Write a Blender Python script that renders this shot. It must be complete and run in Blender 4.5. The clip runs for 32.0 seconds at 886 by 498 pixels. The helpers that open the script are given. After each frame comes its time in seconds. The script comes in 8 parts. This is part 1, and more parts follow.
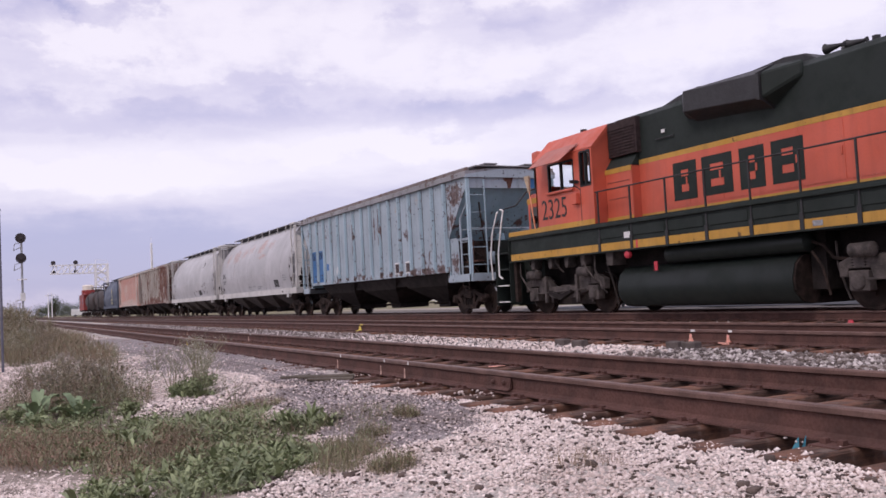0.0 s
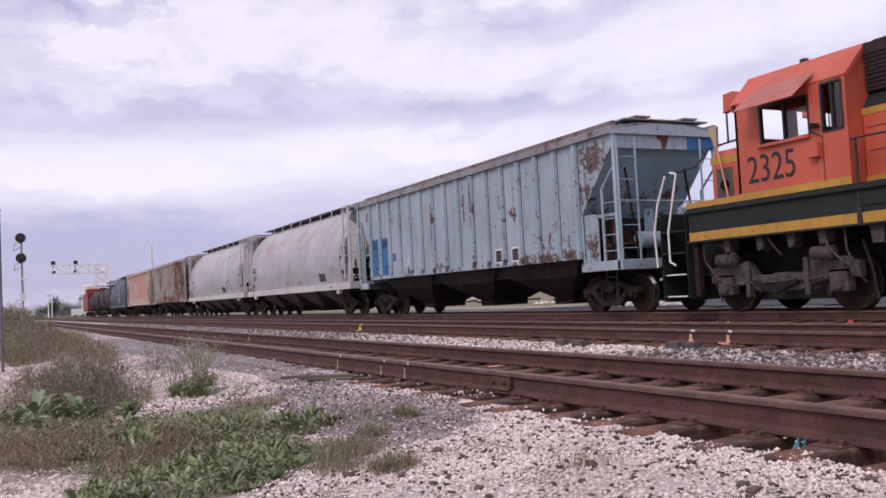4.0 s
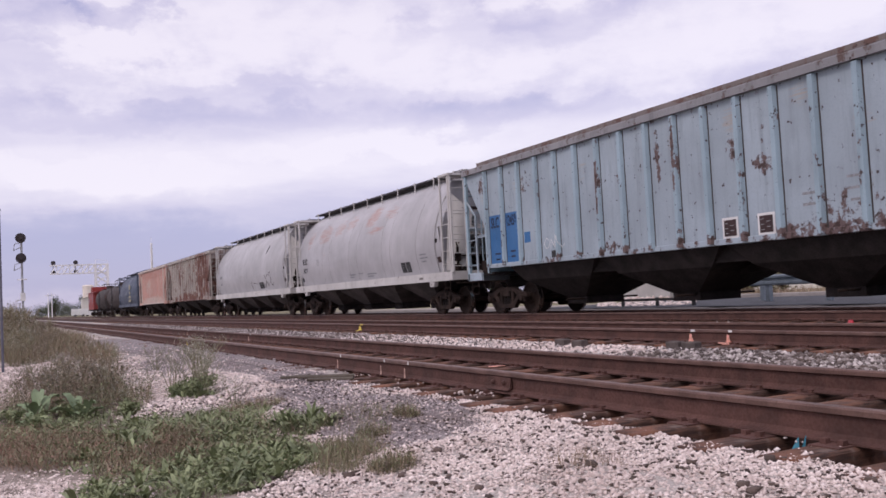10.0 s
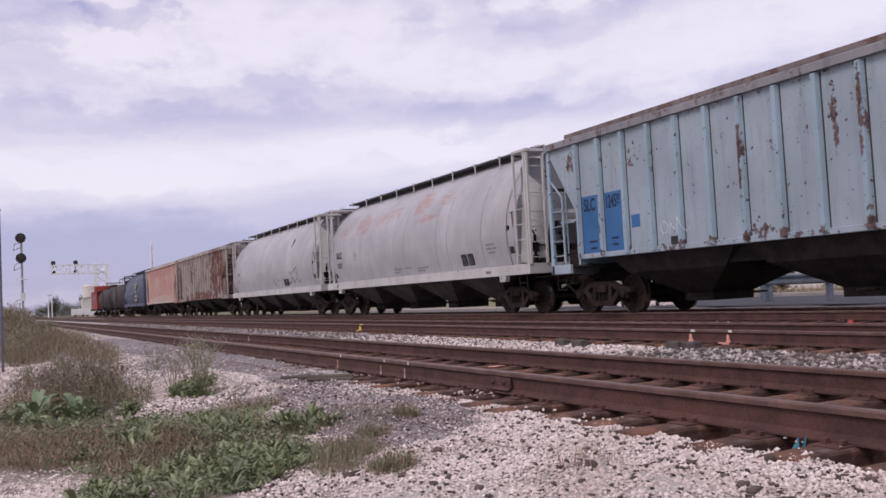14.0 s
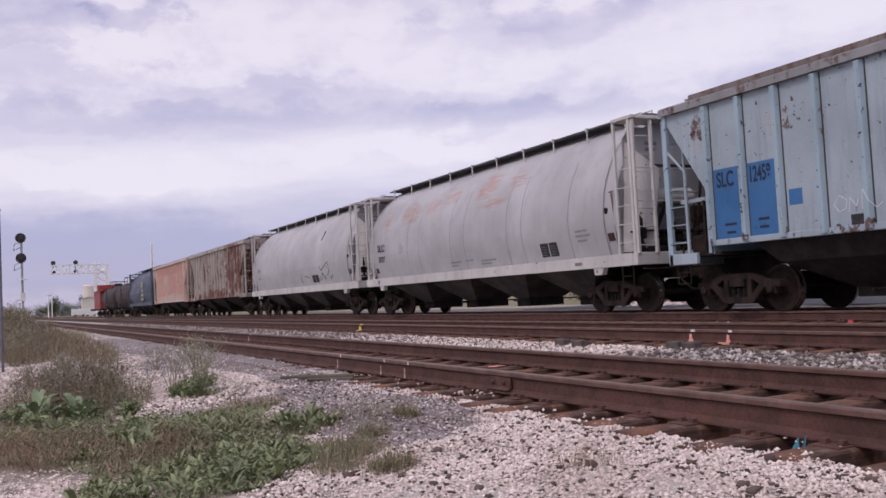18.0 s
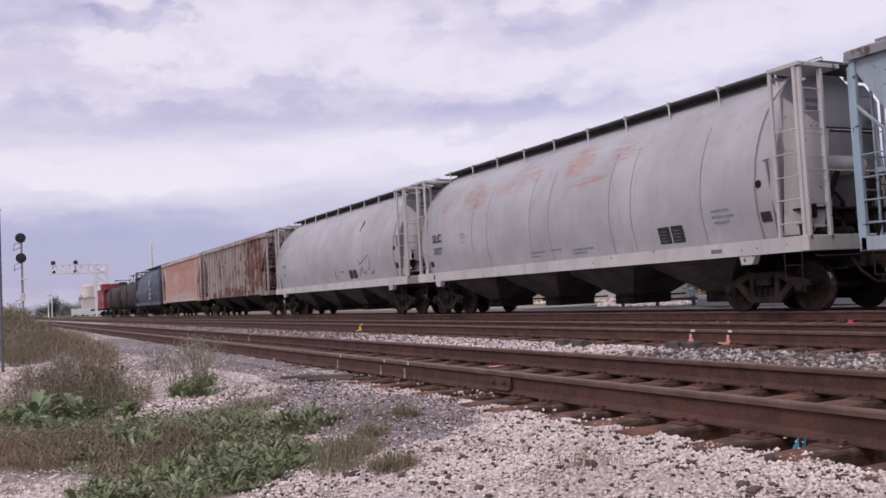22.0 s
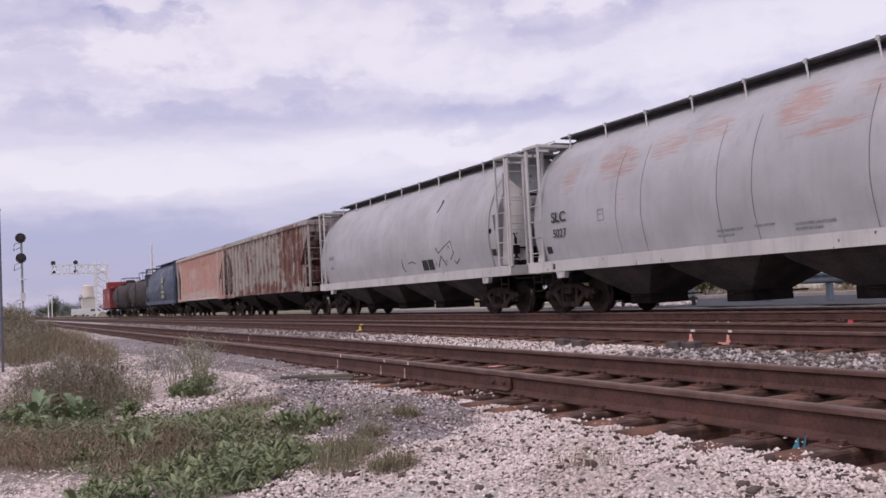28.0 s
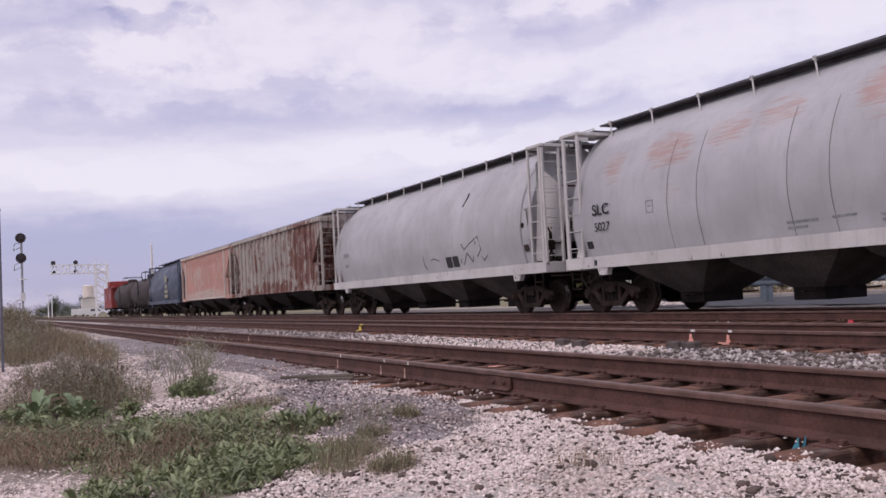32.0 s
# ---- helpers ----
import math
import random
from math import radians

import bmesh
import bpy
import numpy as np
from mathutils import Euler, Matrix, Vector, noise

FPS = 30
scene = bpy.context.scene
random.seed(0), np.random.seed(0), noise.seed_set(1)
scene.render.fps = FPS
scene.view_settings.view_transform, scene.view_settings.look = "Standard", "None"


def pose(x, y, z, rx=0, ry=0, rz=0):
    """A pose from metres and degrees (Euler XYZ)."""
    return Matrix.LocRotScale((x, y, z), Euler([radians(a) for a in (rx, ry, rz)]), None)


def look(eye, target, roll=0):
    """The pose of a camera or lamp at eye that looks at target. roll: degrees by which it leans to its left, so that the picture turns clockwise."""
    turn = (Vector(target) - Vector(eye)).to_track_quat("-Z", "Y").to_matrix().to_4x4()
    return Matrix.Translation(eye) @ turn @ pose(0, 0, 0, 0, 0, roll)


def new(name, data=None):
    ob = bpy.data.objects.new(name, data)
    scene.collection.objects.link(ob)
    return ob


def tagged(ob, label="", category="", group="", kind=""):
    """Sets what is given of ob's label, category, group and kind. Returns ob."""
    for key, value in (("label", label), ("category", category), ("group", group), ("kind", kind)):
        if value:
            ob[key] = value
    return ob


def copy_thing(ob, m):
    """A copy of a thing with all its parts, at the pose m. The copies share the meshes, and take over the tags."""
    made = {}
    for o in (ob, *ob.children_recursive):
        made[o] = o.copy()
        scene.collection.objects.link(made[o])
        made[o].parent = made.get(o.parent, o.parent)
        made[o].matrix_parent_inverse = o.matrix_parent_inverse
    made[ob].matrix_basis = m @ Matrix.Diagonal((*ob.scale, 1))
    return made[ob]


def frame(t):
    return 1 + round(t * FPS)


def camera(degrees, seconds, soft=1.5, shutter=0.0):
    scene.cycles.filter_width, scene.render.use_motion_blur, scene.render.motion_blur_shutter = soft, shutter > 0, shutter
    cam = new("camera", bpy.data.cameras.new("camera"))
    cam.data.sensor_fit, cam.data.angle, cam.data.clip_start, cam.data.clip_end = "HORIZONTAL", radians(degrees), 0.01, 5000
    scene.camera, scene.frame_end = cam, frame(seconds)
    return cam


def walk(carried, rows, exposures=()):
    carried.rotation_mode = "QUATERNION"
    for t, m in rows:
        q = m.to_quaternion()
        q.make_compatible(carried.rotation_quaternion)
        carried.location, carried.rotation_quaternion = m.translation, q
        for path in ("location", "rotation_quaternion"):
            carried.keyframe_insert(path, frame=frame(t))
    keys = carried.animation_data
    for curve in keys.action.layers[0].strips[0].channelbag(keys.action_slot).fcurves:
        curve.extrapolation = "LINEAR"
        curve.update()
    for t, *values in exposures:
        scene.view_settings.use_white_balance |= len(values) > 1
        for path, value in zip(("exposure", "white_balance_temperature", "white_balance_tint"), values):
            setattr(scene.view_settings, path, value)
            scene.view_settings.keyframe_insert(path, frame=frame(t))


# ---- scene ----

# One plan: camera foot at the origin, the tracks run along +Y (into the distance), rail heads lie at z = 0,
# near siding centred on x = 4.56, middle track on x = 9.50, the train's track on x = 14.46.
cam = camera(52.65, 32.0, soft=1.6)
EYE = Vector((0.0, 0.0, 0.667))
YAW, PITCH, LEAN = 26.726, 2.901, -3.005
AIM = EYE + Vector((math.sin(radians(YAW)) * math.cos(radians(PITCH)), math.cos(radians(YAW)) * math.cos(radians(PITCH)), math.sin(radians(PITCH))))
walk(cam, [(0.0, look(EYE, AIM, LEAN)), (32.0, look(EYE, AIM, LEAN))], exposures=((0.0, 0.36, 6600, 20), (8.0, 0.33, 6600, 20), (13.0, 0.25, 6600, 20), (18.0, 0.19, 6600, 20), (32.0, 0.20, 6600, 20)))

# ---- world and sun ----
SUN_UP, SUN_TURN = 46.0, 250.0          # degrees: height, and bearing clockwise from +Y
world = bpy.data.worlds.new("sky_world")
scene.world = world
world.use_nodes = True
_wn = world.node_tree.nodes
_sky = _wn.new("ShaderNodeTexSky")
_sky.sky_type, _sky.sun_disc = "NISHITA", False
_sky.sun_elevation, _sky.sun_rotation = radians(SUN_UP), radians(SUN_TURN)
_sky.air_density, _sky.dust_density, _sky.ozone_density = 1.0, 1.0, 2.5
_wn["Background"].inputs["Strength"].default_value = 0.102
world.node_tree.links.new(_sky.outputs[0], _wn["Background"].inputs["Color"])

sun_data = bpy.data.lights.new("sun", "SUN")
sun_data.energy, sun_data.angle, sun_data.color = 4.5, radians(14), (1.0, 0.95, 0.88)
sun = new("sun", sun_data)
_b, _e = radians(SUN_TURN), radians(SUN_UP)
SUN_DIR = Vector((math.sin(_b) * math.cos(_e), math.cos(_b) * math.cos(_e), math.sin(_e)))
sun.matrix_world = look(SUN_DIR * 200, (0, 0, 0))


# ---- mesh tools ----
class Shape:
    """Vertices and faces of one mesh, gathered from simple solids."""

    def __init__(self):
        self.v, self.f = [], []

    def add(self, verts, faces):
        n = len(self.v)
        self.v += [tuple(p) for p in verts]
        self.f += [tuple(n + i for i in face) for face in faces]
        return self

    def box(self, x0, x1, y0, y1, z0, z1):
        x0, x1 = min(x0, x1), max(x0, x1)
        y0, y1 = min(y0, y1), max(y0, y1)
        z0, z1 = min(z0, z1), max(z0, z1)
        return self.add([(x0, y0, z0), (x1, y0, z0), (x1, y1, z0), (x0, y1, z0), (x0, y0, z1), (x1, y0, z1), (x1, y1, z1), (x0, y1, z1)],
                        [(0, 3, 2, 1), (4, 5, 6, 7), (0, 1, 5, 4), (1, 2, 6, 5), (2, 3, 7, 6), (3, 0, 4, 7)])

    def prism(self, outline, axis, a, b):
        """A closed outline of (u, w), pulled along x, y or z from a to b."""
        n = len(outline)
        put = {"x": lambda u, w, t: (t, u, w), "y": lambda u, w, t: (u, t, w), "z": lambda u, w, t: (u, w, t)}[axis]
        v = [put(u, w, a) for u, w in outline] + [put(u, w, b) for u, w in outline]
        f = [(i, (i + 1) % n, n + (i + 1) % n, n + i) for i in range(n)]
        return self.add(v, f + [tuple(range(n - 1, -1, -1)), tuple(range(n, 2 * n))])

    def tube(self, p, q, r, n=8, r2=None, caps=True):
        p, q = Vector(p), Vector(q)
        d = (q - p).normalized()
        u = d.orthogonal().normalized()
        w = d.cross(u)
        r2 = r if r2 is None else r2
        v = []
        for c, rad in ((p, r), (q, r2)):
            v += [c + (u * math.cos(2 * math.pi * i / n) + w * math.sin(2 * math.pi * i / n)) * rad for i in range(n)]
        f = [(i, (i + 1) % n, n + (i + 1) % n, n + i) for i in range(n)]
        if caps:
            f += [tuple(range(n - 1, -1, -1)), tuple(range(n, 2 * n))]
        return self.add(v, f)

    def pipe(self, points, r, n=6):
        for a, b in zip(points, points[1:]):
            self.tube(a, b, r, n)
        return self

    def lathe(self, rows, axis="y", n=24, c=(0, 0, 0)):
        """Rows of (along, radius), turned about the axis through c."""
        v, f = [], []
        for t, r in rows:
            for i in range(n):
                s, k = r * math.sin(2 * math.pi * i / n), r * math.cos(2 * math.pi * i / n)
                v.append({"x": (c[0] + t, c[1] + k, c[2] + s), "y": (c[0] + s, c[1] + t, c[2] + k), "z": (c[0] + k, c[1] + s, c[2] + t)}[axis])
        for j in range(len(rows) - 1):
            for i in range(n):
                f.append((j * n + i, j * n + (i + 1) % n, (j + 1) * n + (i + 1) % n, (j + 1) * n + i))
        f.append(tuple(range(n - 1, -1, -1)))
        f.append(tuple(range((len(rows) - 1) * n, len(rows) * n)))
        return self.add(v, f)

    def loft(self, rings, closed=True, caps=True):
        n = len(rings[0])
        v = [p for r in rings for p in r]
        f = []
        for j in range(len(rings) - 1):
            for i in range(n if closed else n - 1):
                f.append((j * n + i, j * n + (i + 1) % n, (j + 1) * n + (i + 1) % n, (j + 1) * n + i))
        if caps:
            f += [tuple(range(n - 1, -1, -1)), tuple(range((len(rings) - 1) * n, len(rings) * n))]
        return self.add(v, f)

    def plate(self, corners, thick):
        """A flat polygon in space, thickened along its normal."""
        c = [Vector(p) for p in corners]
        k = (c[1] - c[0]).cross(c[2] - c[1]).normalized() * thick
        n = len(c)
        return self.add(c + [p + k for p in c], [tuple(range(n - 1, -1, -1)), tuple(range(n, 2 * n))] + [(i, (i + 1) % n, n + (i + 1) % n, n + i) for i in range(n)])

    def mesh(self, name, smooth=False, bevel=0.0):
        me = bpy.data.meshes.new(name)
        me.from_pydata(self.v, [], self.f)
        bm = bmesh.new()
        bm.from_mesh(me)
        bmesh.ops.recalc_face_normals(bm, faces=bm.faces)
        if bevel:
            edges = [e for e in bm.edges if len(e.link_faces) == 2 and e.calc_face_angle(0) > 0.6]
            bmesh.ops.bevel(bm, geom=edges, offset=bevel, segments=1, affect="EDGES", clamp_overlap=True)
        bm.to_mesh(me)
        bm.free()
        if smooth:
            me.shade_smooth()
            me.set_sharp_from_angle(angle=radians(38))
        return me


def part(name, shape, material, parent=None, label="", smooth=False, bevel=0.0, at=None):
    """One mesh object, under a thing or a part if one is given."""
    me = shape.mesh(name, smooth, bevel) if isinstance(shape, Shape) else shape
    if material and not me.materials:
        me.materials.append(material)
    ob = new(name, me)
    ob.parent = parent
    if at is not None:
        ob.matrix_basis = at
    return tagged(ob, label)


def thing(name, label, category, at=None, group="", kind=""):
    ob = tagged(new(name), label, category, group, kind)
    ob.empty_display_size = 0.3
    if at is not None:
        ob.matrix_basis = at
    return ob


# ---- materials ----
def nodes_of(name):
    m = bpy.data.materials.new(name)
    m.use_nodes = True
    t = m.node_tree
    return m, t, t.nodes["Principled BSDF"]


def add_node(t, kind, **props):
    n = t.nodes.new(kind)
    for k, v in props.items():
        if k in n.inputs:
            n.inputs[k].default_value = v
    return n


def coords(t, scale=(1, 1, 1), source="Object"):
    c = t.nodes.new("ShaderNodeTexCoord")
    m = t.nodes.new("ShaderNodeMapping")
    m.inputs["Scale"].default_value = scale
    t.links.new(c.outputs[source], m.inputs["Vector"])
    return m.outputs["Vector"]


def noise_of(t, vector, scale, detail=4.0, rough=0.55):
    n = t.nodes.new("ShaderNodeTexNoise")
    n.inputs["Scale"].default_value, n.inputs["Detail"].default_value, n.inputs["Roughness"].default_value = scale, detail, rough
    t.links.new(vector, n.inputs["Vector"])
    return n.outputs["Fac"]


def ramp_of(t, fac, lo, hi, a=0.0, b=1.0):
    r = t.nodes.new("ShaderNodeMapRange")
    r.interpolation_type = "SMOOTHSTEP"
    for k, v in (("From Min", lo), ("From Max", hi), ("To Min", a), ("To Max", b)):
        r.inputs[k].default_value = v
    t.links.new(fac, r.inputs["Value"])
    return r.outputs["Result"]


def math_of(t, op, a, b):
    m = t.nodes.new("ShaderNodeMath")
    m.operation, m.use_clamp = op, False
    for i, v in enumerate((a, b)):
        if isinstance(v, (int, float)):
            m.inputs[i].default_value = v
        else:
            t.links.new(v, m.inputs[i])
    return m.outputs[0]


def mix_of(t, fac, a, b, mode="MIX"):
    m = t.nodes.new("ShaderNodeMix")
    m.data_type, m.blend_type = "RGBA", mode
    for i, v in ((0, fac), (6, a), (7, b)):
        if isinstance(v, (int, float)):
            m.inputs[i].default_value = v
        elif isinstance(v, tuple):
            m.inputs[i].default_value = (*v, 1.0)
        else:
            t.links.new(v, m.inputs[i])
    return m.outputs[2]


def bump_of(t, height, shader, strength=0.3, distance=0.01):
    b = t.nodes.new("ShaderNodeBump")
    b.inputs["Strength"].default_value, b.inputs["Distance"].default_value = strength, distance
    t.links.new(height, b.inputs["Height"])
    t.links.new(b.outputs[0], shader.inputs["Normal"])


def plain(name, colour, rough=0.6, metal=0.0, vary=0.2, scale=3.0, bump=0.15, source="Object"):
    """A surface of one colour with blotches and fine grain."""
    m, t, s = nodes_of(name)
    v = coords(t, source=source)
    big, fine = noise_of(t, v, scale), noise_of(t, v, scale * 14, 3)
    dark, light = tuple(c * (1 - vary) for c in colour), tuple(min(1, c * (1 + vary)) for c in colour)
    col = mix_of(t, ramp_of(t, big, 0.3, 0.7), dark, light)
    col = mix_of(t, ramp_of(t, fine, 0.35, 0.75, 0, 0.35), col, tuple(c * (1 - vary * 1.4) for c in colour))
    t.links.new(col, s.inputs["Base Color"])
    t.links.new(ramp_of(t, fine, 0.3, 0.7, max(0.05, rough - 0.12), min(1, rough + 0.12)), s.inputs["Roughness"])
    s.inputs["Metallic"].default_value = metal
    if max(colour) < 0.06 and rough > 0.7:
        s.inputs["Specular IOR Level"].default_value = 0.2
    if bump:
        bump_of(t, fine, s, bump)
    return m


def spots_of(t, spots, axes=(0, 2)):
    """Soft ellipses on the car's side, as one mask: rows of (along, up, half length, half height, weight)."""
    c = t.nodes.new("ShaderNodeTexCoord")
    sep = t.nodes.new("ShaderNodeSeparateXYZ")
    t.links.new(c.outputs["Object"], sep.inputs[0])
    total = 0.0
    for x, z, rx, rz, weight in spots:
        dx = math_of(t, "DIVIDE", math_of(t, "SUBTRACT", sep.outputs[axes[0]], x), rx)
        dz = math_of(t, "DIVIDE", math_of(t, "SUBTRACT", sep.outputs[axes[1]], z), rz)
        d = math_of(t, "ADD", math_of(t, "MULTIPLY", dx, dx), math_of(t, "MULTIPLY", dz, dz))
        one = ramp_of(t, d, 0.0, 1.3, weight, 0.0)
        total = one if total == 0.0 else math_of(t, "MAXIMUM", total, one)
    return total


def paint(name, colour, rust=0.3, streaks=0.4, dirt=0.3, rough=0.55, rust_colour=(0.125, 0.052, 0.036), scale=1.0, spots=(), smear=None, smears=(), dents=2.0, grain=1.0, gloss=0.5, chip=0.70):
    """Weathered car paint: faded patches, rust blotches, dirt streaks that run down, rust spots where the car has them, smeared old lettering."""
    m, t, s = nodes_of(name)
    v = coords(t)
    drip = coords(t, (2.4 * scale, 2.4 * scale, 0.22 * scale))
    wide = noise_of(t, v, 0.55 * scale, 3)
    blot = noise_of(t, v, 1.7 * scale * grain, 7, 0.66 if grain == 1.0 else 0.72)
    fine = noise_of(t, v, 26.0, 4)
    run = noise_of(t, drip, 2.2, 5, 0.6)
    col = mix_of(t, ramp_of(t, wide, 0.3, 0.7), tuple(c * 0.86 for c in colour), tuple(min(1, c * 1.10) for c in colour))
    col = mix_of(t, ramp_of(t, run, 0.46, 0.76, 0, dirt), col, tuple(c * 0.42 + 0.012 for c in colour))
    col = mix_of(t, ramp_of(t, fine, 0.45, 0.75, 0, 0.25), col, tuple(c * 0.7 for c in colour))
    if smears:
        lines = noise_of(t, coords(t, (0.55, 1.0, 9.0)), 2.6, 6, 0.68)
        mask = math_of(t, "ADD", spots_of(t, smears), math_of(t, "MULTIPLY", math_of(t, "SUBTRACT", lines, 0.5), 3.6))
        col = mix_of(t, ramp_of(t, mask, 0.5, 1.25, 0, 0.5), col, smear)
    patch = math_of(t, "ADD", blot, math_of(t, "MULTIPLY", math_of(t, "SUBTRACT", run, 0.5), streaks))
    if spots:
        patch = math_of(t, "ADD", patch, math_of(t, "MULTIPLY", spots_of(t, spots), 0.30))
    edge = 0.74 - 0.26 * rust
    rusty = mix_of(t, fine, tuple(c * 0.7 for c in rust_colour), tuple(c * 1.5 for c in rust_colour))
    col = mix_of(t, ramp_of(t, patch, edge - 0.03, edge + 0.05, 0, 0.92 if rust else 0), col, rusty)
    if rust:
        chips = noise_of(t, v, 8.5, 3, 0.5)
        where = math_of(t, "ADD", chips, math_of(t, "MULTIPLY", math_of(t, "SUBTRACT", patch, 0.5), 0.45))
        col = mix_of(t, ramp_of(t, where, chip, chip + 0.035, 0, 0.9), col, tuple(c * 0.45 for c in rust_colour))
    t.links.new(col, s.inputs["Base Color"])
    t.links.new(ramp_of(t, blot, 0.3, 0.75, rough - 0.1, min(1, rough + 0.25)), s.inputs["Roughness"])
    s.inputs["Specular IOR Level"].default_value = gloss
    bump_of(t, math_of(t, "ADD", fine, math_of(t, "MULTIPLY", wide, dents)), s, 0.18)
    return m


def tie_wood():
    """Old tie timber: split grain along the tie, rust-orange and grey-dusty patches, a tone of its own for each tie."""
    m, t, s = nodes_of("weathered_tie_wood")
    v = coords(t)
    grain = noise_of(t, coords(t, (1.6, 22.0, 22.0)), 2.2, 5, 0.65)
    blot, dust = noise_of(t, v, 3.2, 5), noise_of(t, v, 9.0, 4)
    own = t.nodes.new("ShaderNodeObjectInfo").outputs["Random"]
    col = mix_of(t, ramp_of(t, grain, 0.35, 0.65), (0.040, 0.024, 0.020), (0.165, 0.082, 0.056))
    col = mix_of(t, ramp_of(t, blot, 0.46, 0.62, 0, 0.8), col, (0.27, 0.115, 0.066))
    col = mix_of(t, ramp_of(t, dust, 0.55, 0.70, 0, 0.6), col, (0.26, 0.195, 0.165))
    col = mix_of(t, math_of(t, "MULTIPLY", own, 0.45), col, (0.045, 0.028, 0.023))
    t.links.new(col, s.inputs["Base Color"])
    s.inputs["Roughness"].default_value = 0.95
    bump_of(t, math_of(t, "ADD", grain, dust), s, 0.7, 0.012)
    return m


M = {}
M["blue"] = paint("weathered_light_blue_paint", (0.345, 0.412, 0.468), 0.15, 0.55, 0.45, rust_colour=(0.098, 0.052, 0.045), grain=3.2, chip=0.680, smear=(0.42, 0.31, 0.21), smears=((2.6, 3.75, 0.3, 0.35, 0.9), (0.9, 3.6, 0.2, 0.4, 0.8), (-5.4, 3.55, 0.35, 0.35, 1.0), (-7.3, 3.6, 0.4, 0.5, 0.9), (4.3, 3.9, 0.3, 0.3, 0.8), (-2.4, 3.5, 0.25, 0.4, 0.7), (5.6, 3.2, 0.3, 0.4, 0.6)), spots=(
    (7.1, 3.75, 0.75, 0.5, 1.0), (6.8, 3.0, 0.4, 0.5, 0.75), (-7.4, 3.75, 0.3, 0.4, 0.75), (5.6, 1.35, 1.7, 0.35, 1.0), (3.9, 1.4, 0.9, 0.3, 0.85),
    (5.2, 1.7, 1.2, 0.5, 0.6), (2.6, 3.2, 0.25, 0.3, 0.7), (0.4, 3.3, 0.1, 0.9, 0.8), (-1.4, 1.5, 0.6, 0.3, 0.6), (3.3, 2.8, 0.3, 0.25, 0.7), (-5.0, 3.6, 0.4, 0.4, 0.6), (-4.1, 1.35, 0.6, 0.2, 0.7), (0.0, 1.42, 9.0, 0.09, 0.35), (0.0, 4.2, 9.0, 0.10, 0.4), (6.9, 1.6, 0.35, 0.5, 0.9)))
# cyan-blue of the ends, raised to hold ground bounce on the slope's underside
M["blue_bounce"] = paint("bounce_lifted_end_blue", (0.32, 0.48, 0.56), 0.16, 0.6, 0.25, grain=1.6, spots=((7.0, 2.3, 0.6, 0.9, 0.6),))
M["chord"] = paint("rusty_grey_roof_edge_paint", (0.27, 0.265, 0.28), 0.60, 0.4, 0.6, rust_colour=(0.10, 0.060, 0.052), grain=1.6)
M["roof_lip"] = paint("rusty_brown_roof_lip_paint", (0.20, 0.165, 0.155), 0.75, 0.4, 0.6, rust_colour=(0.115, 0.062, 0.050), grain=1.4)
M["blue_rib"] = paint("light_blue_rib_paint", (0.33, 0.44, 0.51), 0.27, 0.8, 0.5, grain=2.6, chip=0.665, rust_colour=(0.11, 0.058, 0.048), spots=((0.0, 1.45, 9.0, 0.16, 0.8), (0.9, 3.4, 0.5, 0.8, 0.7), (-2.0, 3.0, 0.4, 0.9, 0.7), (4.0, 3.6, 0.4, 0.6, 0.6)))
M["bright_blue"] = paint("bright_blue_patch_paint", (0.032, 0.145, 0.345), 0.1, 0.2, 0.3)
M["white"] = paint("dirty_white_car_paint", (0.455, 0.447, 0.466), 0.0, 0.3, 0.20, smear=(0.42, 0.17, 0.11), smears=(
    (-6.4, 3.45, 0.5, 0.6, 0.85), (-4.45, 3.55, 1.0, 0.5, 1.15), (-2.7, 3.7, 0.8, 0.45, 0.9), (-1.5, 3.8, 0.8, 0.4, 0.9), (0.85, 3.8, 0.8, 0.55, 1.15), (1.5, 3.25, 1.1, 0.18, 1.0), (2.6, 3.8, 0.8, 0.35, 0.8), (-4.2, 2.6, 0.4, 0.3, 0.55)))
M["white_two"] = paint("dull_white_car_paint", (0.45, 0.443, 0.46), 0.0, 0.3, 0.24, smear=(0.20, 0.19, 0.18), smears=((-2.0, 2.5, 2.6, 0.6, 0.4), (-6.0, 2.0, 1.2, 0.5, 0.35), (1.5, 2.0, 1.5, 0.5, 0.4)))
M["seam"] = plain("dark_weld_seam", (0.20, 0.19, 0.18), 0.8)
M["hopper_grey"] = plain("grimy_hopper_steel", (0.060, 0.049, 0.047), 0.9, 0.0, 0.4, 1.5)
M["black_letter"] = plain("worn_black_lettering", (0.03, 0.03, 0.032), 0.7, 0.0, 0.5, 20.0)
M["grey_letter"] = plain("faded_grey_lettering", (0.27, 0.275, 0.29), 0.8, 0.0, 0.3, 20.0)
M["rust_panel"] = plain("rust_brown_panel", (0.12, 0.05, 0.035), 0.85, 0.0, 0.4, 6.0)
M["white_sign"] = plain("white_label_paint", (0.72, 0.71, 0.70), 0.6, 0.0, 0.1)
M["white_post"] = paint("dirty_white_post_paint", (0.56, 0.54, 0.525), 0.12, 0.3, 0.35)
